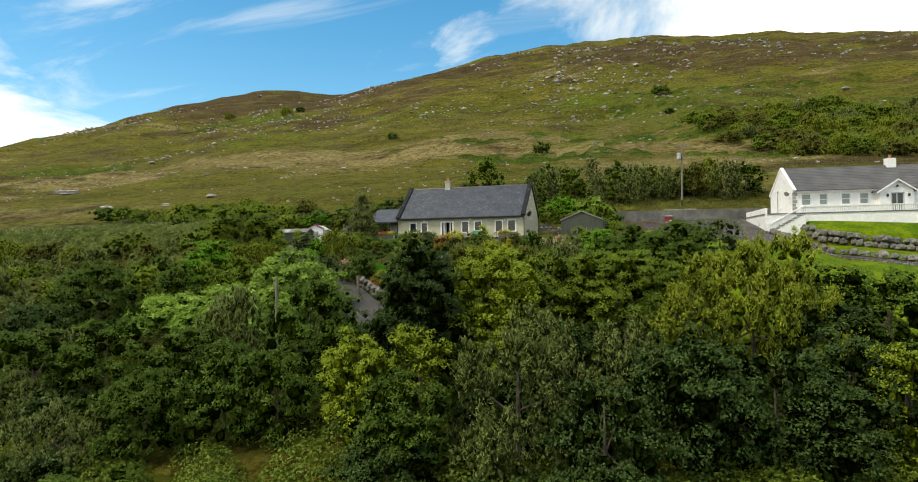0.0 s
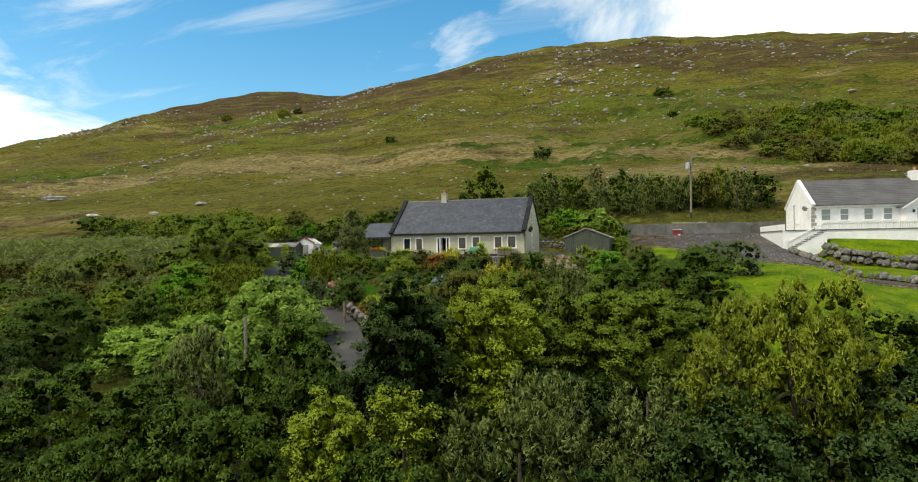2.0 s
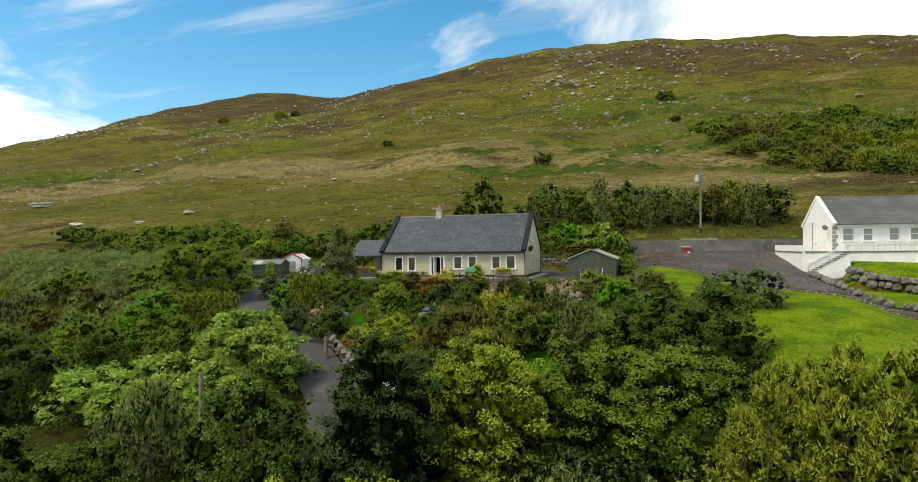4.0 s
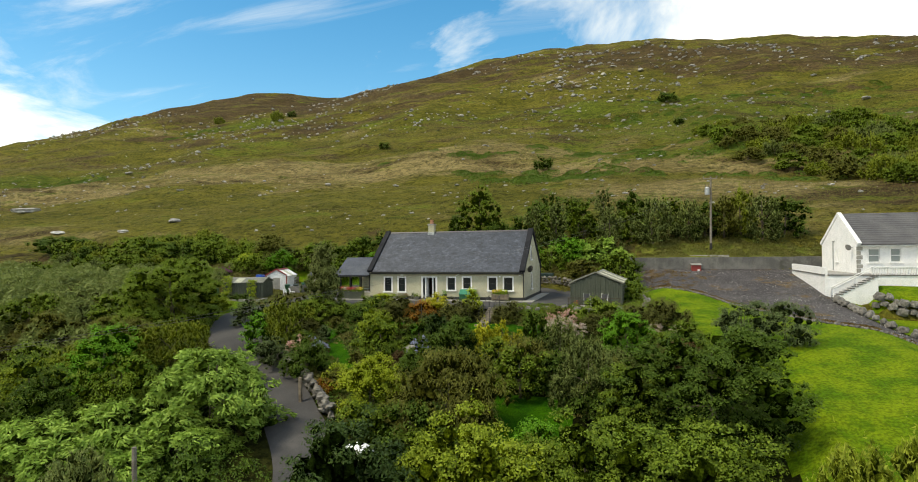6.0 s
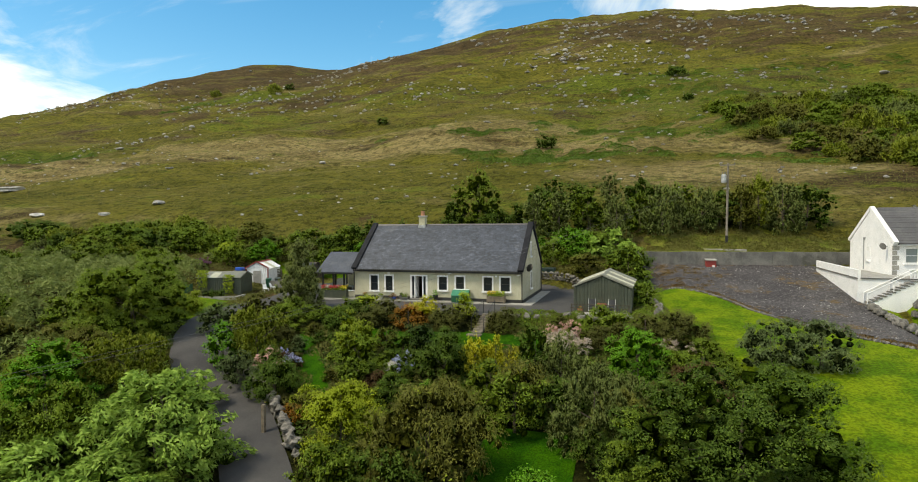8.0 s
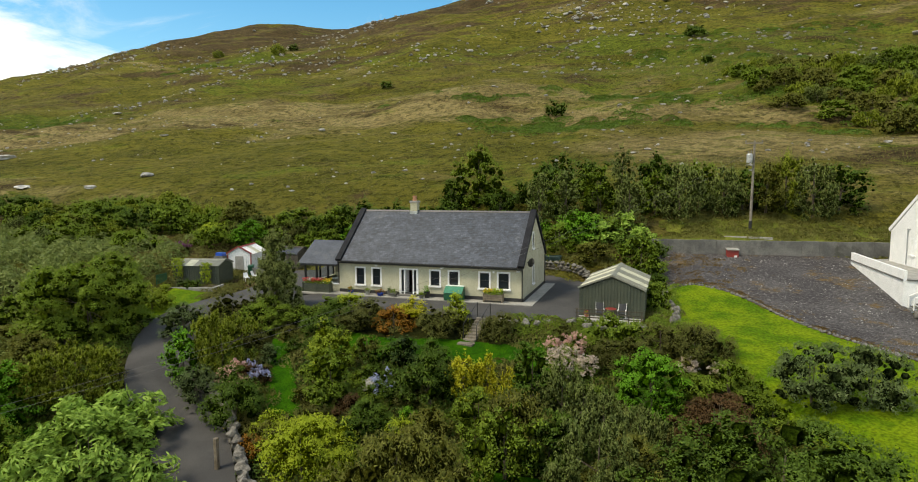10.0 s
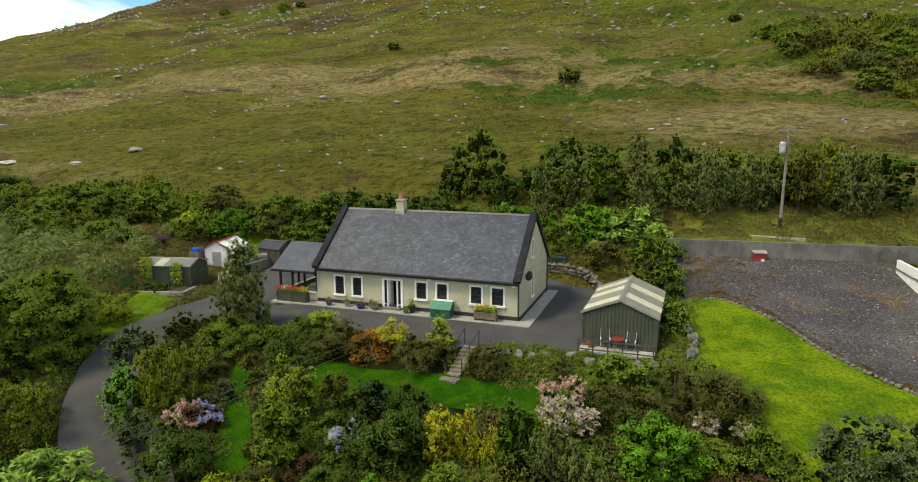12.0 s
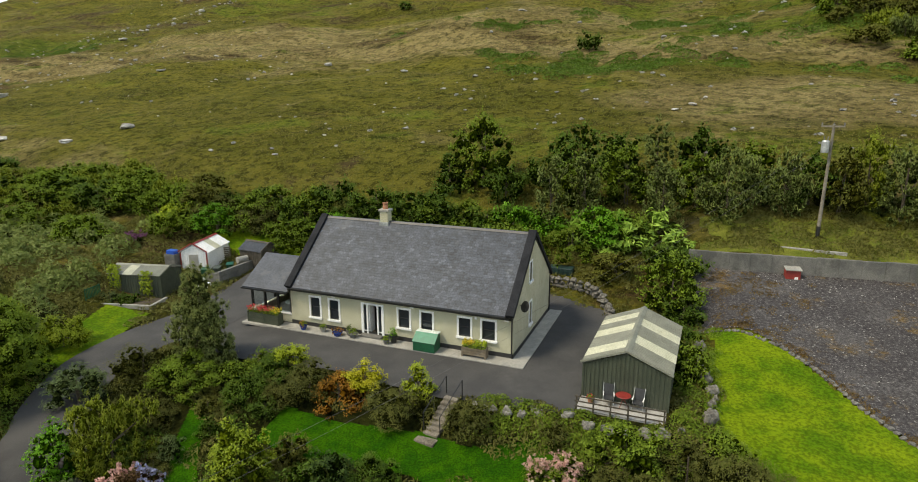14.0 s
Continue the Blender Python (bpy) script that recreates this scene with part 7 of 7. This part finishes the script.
plant("heath", 0.2, -7.0, 1.6, 1.6)
plant("heath", 4.2, -6.6, 1.5, 1.5)
plant("golden", -9.6, -13.2, 1.46, 3.22)
plant("oliveb", -8.0, -11.3, 1.65, 2.33)
plant("conifer", -4.8, -12.8, 1.0, 2.9)
plant("dark", -5.9, -13.1, 1.18, 2.36)
plant("dark", -3.2, -11.8, 1.19, 1.98)
plant("dark", -2.0, -15.4, 1.58, 3.36)
plant("green", -7.8, -16.3, 1.51, 3.16)
plant("dark", -3.8, -15.2, 0.93, 2.23)
plant("dark", -5.1, -14.8, 0.77, 1.38, flowers="blue")
plant("red", -6.3, -17.1, 0.91, 1.52)
plant("dark", -4.5, -18.2, 1.29, 1.92)
plant("green", -4.0, -17.6, 0.58, 1.17)
plant("lime", -2.6, -18.0, 0.71, 1.04)
plant("bright", -2.5, -16.9, 0.53, 1.05)
plant("yellow", -0.3, -14.3, 1.1, 2.9)
plant("yellow", 1.0, -13.9, 1.3, 3.5)
plant("yellow", 2.3, -14.2, 1.1, 2.7)
plant("alder", 3.6, -14.3, 1.62, 3.99)
plant("willowleaf", 1.5, -17.7, 2.31, 3.72)
plant("olive", -0.7, -18.3, 0.96, 1.85)
plant("olive", 3.7, -17.8, 1.59, 2.61)
plant("willow", 5.5, -15.1, 1.3, 3.2)
plant("willow", 6.6, -15.6, 1.15, 2.57)
plant("shrub", 3.9, -9.2, 1.02, 2.04, flowers="pink")
plant("shrub", 5.2, -9.0, 0.88, 1.76, flowers="pink")
plant("shrub", 5.0, -11.1, 1.15, 1.86, flowers="white")
plant("shrub", 6.0, -11.0, 0.83, 1.5, flowers="white")
plant("green", 7.6, -7.4, 1.52, 2.1)
plant("heath", 12.4, -8.4, 2.3, 2.71)
plant("heath", 8.9, -9.8, 1.43, 2.13)
plant("heath", 10.4, -7.2, 1.35, 1.78)
plant("bright", 9.9, -13.7, 1.68, 3.5)
plant("oliveb", 11.8, -9.7, 0.68, 1.23, flowers="white")
plant("oliveb", 13.4, -9.7, 0.55, 0.96, flowers="white")
plant("green", 13.8, -12.0, 1.02, 2.3)
plant("red", 13.0, -15.2, 1.96, 2.46)
plant("willow", 7.8, -16.6, 1.2, 2.67)
plant("willow", 9.6, -16.5, 1.19, 1.97)
plant("silvertree", 17.5, -12.6, 1.81, 2.94)
plant("silvertree", 20.1, -12.3, 1.71, 2.9)
# behind the houses
plant("green", -11.4, 26.4, 3.3, 7.6, "tall rounded green tree behind the cottage")
plant("alder", -14.6, 25.0, 1.6, 4.2)
plant("alder", -8.2, 24.0, 2.0, 3.4)
plant("alder", -2.5, 30.0, 2.9, 4.8)
plant("alder", 2.2, 28.7, 2.0, 5.2)
plant("alder", -5.2, 27.0, 2.2, 3.4)
plant("tallgreen", -2.6, 20.2, 1.6, 6.3)
plant("tallgreen", 0.3, 20.5, 1.6, 6.5)
plant("green", -0.8, 23.6, 2.0, 5.4)
plant("tallgreen", 5.9, 27.0, 1.8, 6.6)
plant("green", 3.4, 25.0, 2.2, 5.4)
plant("tallgreen", 7.0, 21.5, 1.9, 5.6)
plant("willow", 12.2, 23.6, 2.9, 5.8)
plant("alder", 9.8, 29.9, 2.3, 5.0)
plant("green", 9.6, 25.2, 2.2, 4.6)
plant("willow", 16.6, 25.4, 2.2, 4.8)
plant("green", 14.4, 27.0, 2.2, 4.8)
plant("alder", 18.7, 26.4, 2.1, 4.4)
plant("sallow", 23.1, 27.0, 2.3, 5.6)
plant("olive", 20.8, 25.4, 2.1, 5.2)
plant("willow", 25.2, 25.2, 2.4, 6.4)
plant("alder", 28.0, 27.0, 2.6, 5.0)
plant("green", 8.5, 11.4, 2.0, 4.2, "dense rounded mid-green bush at the corner of the yard")
plant("knotweed", 1.8, 19.0, 2.04, 1.58)
plant("oliveb", 4.1, 14.2, 1.84, 2.5)
plant("dark", 8.0, 15.7, 2.53, 2.00)
plant("dark", 9.3, 10.8, 1.34, 1.03)
plant("dark", 9.5, 6.9, 1.16, 0.92)
plant("alder", -19.7, 18.0, 2.57, 4.34)
plant("alder", -24.7, 18.5, 2.67, 4.42)
plant("alder", -27.3, 17.0, 2.37, 3.63)
plant("alder", -15.9, 18.0, 2.24, 3.67)
plant("alder", -13.3, 19.0, 2.23, 3.88)
plant("dark", -8.3, 18.4, 3.23, 2.54)
plant("dark", -5.1, 20.8, 2.19, 1.75)
plant("dark", -22.1, 17.5, 3.48, 2.76)
plant("dark", -15.4, 16.9, 3.31, 2.59)
plant("heath", -32.6, 16.2, 3.04, 2.41)
plant("heath", -37.7, 15.9, 3.11, 2.45)
plant("shrub", -42.5, 16.7, 3.22, 2.53)
plant("shrub", -49.7, 17.7, 3.05, 2.39)
plant("green", -61.8, 15.0, 4.88, 3.25)
plant("sallow", -61.1, 19.0, 4.38, 2.45)
plant("sallow", -54.0, 20.0, 3.91, 3.43)
plant("sallow", -72.9, 18.0, 4.58, 2.35)
plant("alder", -83.4, 20.0, 4.91, 2.95)
plant("shrub", -40.2, 11.9, 2.69, 2.13)
plant("lime", -41.4, 13.8, 2.17, 1.67)
plant("green", -56.5, 8.0, 3.77, 2.26)
plant("heath", -41.4, 8.2, 1.0, 1.0, "purple flowering heather bush in the bracken", flowers="magenta")
# on the hill, seen from far
plant("alder", -13.1, 94.0, 2.59, 3.06)
plant("dark", 21.2, 207.0, 4.29, 5.09)
plant("dark", 23.0, 155.0, 2.28, 2.71)
plant("alder", -81.6, 148.5, 2.14, 2.53)
plant("sallow", -202.2, 259.0, 4.93, 5.63)
plant("alder", -197.0, 266.5, 3.22, 3.84)
plant("sallow", -254.7, 271.5, 3.79, 4.43)

# ---- thickets and ground cover ----
def near_drive(x, y, d):
    return any((x - a) ** 2 + (y - b) ** 2 < d * d for a, b in DRIVE_LINE)


DRIVE_LINE = [(a[0] + (b[0] - a[0]) * t / 6, a[1] + (b[1] - a[1]) * t / 6) for a, b in zip(DRIVE, DRIVE[1:]) for t in range(6)]
fill = random.Random(21)


def inside(x, y, poly):
    odd = False
    for (ax, ay), (bx, by) in zip(poly, poly[1:] + poly[:1]):
        if (ay > y) != (by > y) and x < ax + (y - ay) * (bx - ax) / (by - ay):
            odd = not odd
    return odd


def thicket(kinds, x0, x1, y0, y1, gap, r, h, clear=None):
    """Bushes on a loose grid, each a thing of its own."""
    y = y0
    while y < y1:
        x = x0 + fill.uniform(0, gap)
        while x < x1:
            px, py = x + fill.uniform(-0.35, 0.35) * gap, y + fill.uniform(-0.35, 0.35) * gap
            rr = r * fill.uniform(0.7, 1.25)
            if not near_drive(px, py, rr + 2.3) and not (clear and clear(px, py)):
                plant(fill.choice(kinds), px, py, rr, h * rr / r * fill.uniform(0.85, 1.2))
            x += gap
        y += gap


# belt between the garden and the open hill, and the slope left of the drive
thicket(["alder", "green", "shrub", "green", "bright", "sallow", "oliveb"], -78, 9, 15, 23, 4.0, 2.4, 2.7, lambda x, y: x > -17 and y < 14.5)
thicket(["green", "shrub", "sallow", "willow", "oliveb"], -75, -42, 8, 16, 5.5, 2.2, 2.0)
thicket(["green", "golden", "sallow", "willow", "green", "oliveb"], -62, -27, -26, -6, 4.6, 2.3, 2.4, lambda x, y: y > -14 and x < -36)
GORSE = [(27, 138), (28, 92), (40, 84), (46, 74), (52, 55), (56, 48), (85, 70), (100, 120), (70, 128), (45, 134)]
thicket(["green", "oliveb", "sallow", "oliveb", "green", "willow"], 26, 102, 46, 140, 5.8, 3.3, 3.2, lambda x, y: not inside(x, y, GORSE))
# front belt
thicket(["holly", "willow", "alder", "holly", "sallow", "holly"], -48, -8, -46, -36, 5.5, 2.5, 3.2)
thicket(["alder", "holly", "holly", "holly"], 3, 44, -44, -33, 6.5, 2.6, 4.0)
thicket(["holly", "dark", "holly"], -46, 42, -50, -46, 5.2, 2.0, 2.0)

# garden beds, filled up between the larger shrubs
bed = lambda x, y: (y > -9.6 and x > -9.5 and x < 5) or bool(garden_mask(np.array(x), np.array(y))) or (-2.9 < x < -0.9 and y > -9.5)
thicket(["dark", "heath", "shrub", "oliveb"], -22, -3, -9.0, -6.2, 2.3, 1.15, 1.3, bed)
thicket(["dark", "heath", "green"], 5.5, 12.5, -13.5, -5.8, 2.6, 1.1, 1.2, bed)
thicket(["dark", "shrub", "heath"], -20, -13, -19, -10, 2.5, 1.1, 1.2, bed)
thicket(["dark", "shrub", "dark", "oliveb", "heath"], -11, 2, -20.5, -11.5, 2.4, 1.1, 1.2, bed)
thicket(["green", "oliveb", "alder", "dark"], 2, 14, -31, -18, 3.2, 1.8, 2.3, bed)
thicket(["green", "alder", "oliveb"], -6, 2, -32, -24, 3.2, 1.8, 2.4, bed)
thicket(["dark", "shrub"], 9.6, 10.8, 0, 12, 2.0, 1.2, 1.5)

spots = [(fill.uniform(-36, 36), fill.uniform(-53, -37), fill.uniform(0.9, 2.2)) for _ in range(330)]
scrub("brambles", "tangled green bramble and nettle undergrowth on the slope", "undergrowth", "bramble",
      [s for s in spots if not near_drive(s[0], s[1], s[2] + 2)], 1.0, 0.16, 0.11, 0.2, 54, 4)
spots = [(fill.uniform(-30, 11), fill.uniform(-33, -10), fill.uniform(0.8, 1.8)) for _ in range(620)]
# the dark alder tone also paints shade into the gaps between shrubs
scrub("garden_undergrowth", "low green ground cover between the garden shrubs", "undergrowth", "alder",
      [s for s in spots if not near_drive(s[0], s[1], s[2] + 1.7) and not any(garden_mask(s[0] + s[2] * a, s[1] + s[2] * b) for a, b in ((0, 0), (0.8, 0), (-0.8, 0), (0, 0.8), (0, -0.8)))], 0.45, 0.18, 0.12, 0.2, 34, 5)
spots = [(fill.uniform(-85, -31), fill.uniform(-30, 12), fill.uniform(0.7, 1.7)) for _ in range(560)]
scrub("bracken", "dense pale green bracken covering the side slope", "bracken", "bracken",
      [s for s in spots if not near_drive(s[0], s[1], s[2] + 2) and s[0] + 0.5 * s[1] < -36 + s[2] * -1], 1.4, 0.42, 0.13, -0.4, 46, 6, 0.6)

# tussocks over the open hill, larger and sparser with distance
rs = np.random.RandomState(8)
n = 150000
ty = 23 + 170 * rs.uniform(0, 1, n) ** 1.6
tx = rs.uniform(-1, 1, n) * (60 + ty * 1.1) - 20 - 0.28 * ty
keep = ~((tx > 10) & (ty < 26) & (tx < 40))
tx, ty = tx[keep], ty[keep]
size = 0.10 + 0.0016 * ty
co, fs = leaves(rs, np.stack([tx, ty, ground_z(tx, ty) + size * 0.25], -1), np.stack([0 * tx, -1 + 0 * tx, 0.8 + 0 * tx], -1), 1.5, 0.45, 2.2, 0.5, simple=True)
mid = np.repeat(np.stack([tx, ty, ground_z(tx, ty) + size * 0.25], -1), 3, 0)
co = mid + (co - mid) * np.repeat(size, 3)[:, None] * 1.1
tus = quick_mesh("tussocks", co, fs)
tus.materials.append(LEAF["grass"])
tus.materials.append(LEAF["straw"])
tus.polygons.foreach_set("material_index", (np.sin(tx * 0.11 + 1.3 * np.sin(ty * 0.09)) + np.sin(ty * 0.21 + tx * 0.03) + rs.normal(0, 0.8, len(tx)) > 0.3).astype(np.int32))
tagged(new("tussocks", tus), "tawny and green grass tussocks on the hillside", "grass", kind="stuff")

# bracken swards on the hill
def sward(x, y, rx, ry, n, seed):
    q = random.Random(seed)
    return [(x + q.gauss(0, rx), y + q.gauss(0, ry), q.uniform(1.2, 2.8)) for _ in range(n)]


hill_green = (sward(-11, 75, 6, 2.5, 26, 1) + sward(-22, 87, 7, 2, 18, 2) + sward(-1, 82, 8, 2.5, 18, 3) + sward(-200, 114, 14, 4, 30, 4)
              + sward(20, 99, 12, 4, 26, 5) + sward(2, 119, 14, 4, 22, 6) + sward(-245, 235, 14, 5, 18, 7) + sward(60, 205, 30, 8, 40, 8)
              + sward(-37, 110, 12, 3, 18, 9) + sward(14, 180, 20, 6, 26, 10) + sward(70, 150, 30, 8, 40, 11) + sward(50, 75, 14, 6, 26, 12))
scrub("hill_bracken", "green bracken swards and low gorse on the hill", "bracken", "alder", hill_green, 0.7, 0.36, 0.22, 0.3, 18, 12)

# rough grass wherever nothing else is laid
def paved(x, y):
    return bool(yard_mask(np.array(x), np.array(y))) or bool(gravel_mask(np.array(x), np.array(y))) or bool(lawn_mask(np.array(x), np.array(y))) \
        or bool(garden_mask(np.array(x), np.array(y))) or bool(verge_mask(np.array(x), np.array(y))) or (-21 < x < 1 and -1.2 < y < 9.6) or (4.2 < x < 9.8 and -4.6 < y < 4.8)


spots = [(fill.uniform(-46, 12), fill.uniform(-24, 19), fill.uniform(0.7, 1.3)) for _ in range(1150)]
spots += [(fill.uniform(11, 40), fill.uniform(18.7, 25), fill.uniform(0.5, 1.2)) for _ in range(150)]
scrub("rough_grass", "rough green grass and weeds round the gardens", "grass", "grass",
      [s for s in spots if not near_drive(s[0], s[1], s[2] + 1.9) and not paved(s[0], s[1])], 0.28, 0.24, 0.1, 1.2, 52, 17)

spots = [(fill.uniform(-0.4, 10.6), fill.uniform(-6.9, -5.2), fill.uniform(0.35, 0.8)) for _ in range(90)]
spots += [(fill.uniform(9.4, 11.6), fill.uniform(-5, 8), fill.uniform(0.3, 0.7)) for _ in range(70)]
scrub("bank_weeds", "low green weeds between the boulders of the bank", "weeds", "green",
      [s for s in spots if not lawn_mask(np.array(s[0] - 0.5), np.array(s[1]))], 0.42, 0.12, 0.08, 0.4, 110, 29)

# loose stones of the gravel yard
rs = np.random.RandomState(77)
lx, ly = rs.uniform(9.5, 45, 6000), rs.uniform(-16, 18, 6000)
on = gravel_mask(lx, ly) & (np.sin(lx * 0.7 + 2) + np.sin(ly * 0.9) + rs.normal(0, 0.9, 6000) > -0.2)
lx, ly = lx[on], ly[on]
ls = rs.uniform(0.02, 0.065, len(lx))
co = (np.stack([lx, ly, ground_z(lx, ly) + 0.06 + ls * 0.2], -1)[:, None] + OCT_V[None] * rs.uniform(0.6, 1.3, (len(lx), 6, 1)) * ls[:, None, None] * np.array([1, 1, 0.7])).reshape(-1, 3)
me = quick_mesh("loose_gravel", co, (OCT_F[None] + (np.arange(len(lx)) * 6)[:, None, None]).reshape(-1, 3))
me.materials.append(M_PALE_STONE)
tagged(new("loose_gravel", me), "loose pale stones scattered over the gravel yard", "gravel", kind="stuff")

# a stand of long pale leaves behind the yard
for x, y, r, h in ((0.7, 18.6, 1.5, 2.0), (2.8, 19.6, 1.7, 2.3), (5.0, 18.4, 1.6, 2.2), (6.8, 20.2, 1.6, 2.4), (8.4, 17.2, 1.4, 2.0), (3.6, 17.0, 1.2, 1.5)):
    plant("knotweed", x, y, r, h, "stand of tall bright green broad-leaved stems behind the yard")

# dry weeds along the lawn's edging and in the yard's far corner
spots = [(x, float(kerb_y(np.array(x))) + 0.5 + fill.uniform(-0.1, 0.5), fill.uniform(0.2, 0.5)) for x in [fill.uniform(11, 34) for _ in range(150)]]
spots += [(fill.gauss(13.5, 2.0), fill.gauss(13, 2.2), fill.uniform(0.2, 0.6)) for _ in range(70)]
scrub("dry_weeds", "low rusty brown weeds growing in the gravel", "weeds", "rusty",
      [s for s in spots if gravel_mask(np.array(s[0]), np.array(s[1]))], 0.07, 0.12, 0.06, 0.6, 90, 23)

# low shrubs along the garden side of the lawn
for i in range(16):
    y = -5.2 - i * 0.9
    plant(fill.choice(["shrub", "green", "oliveb", "green"]), 11.0 + 0.5 * min(13, -4 - y) + fill.uniform(-0.3, 0.2), y, fill.uniform(0.7, 1.0), fill.uniform(0.7, 1.1))
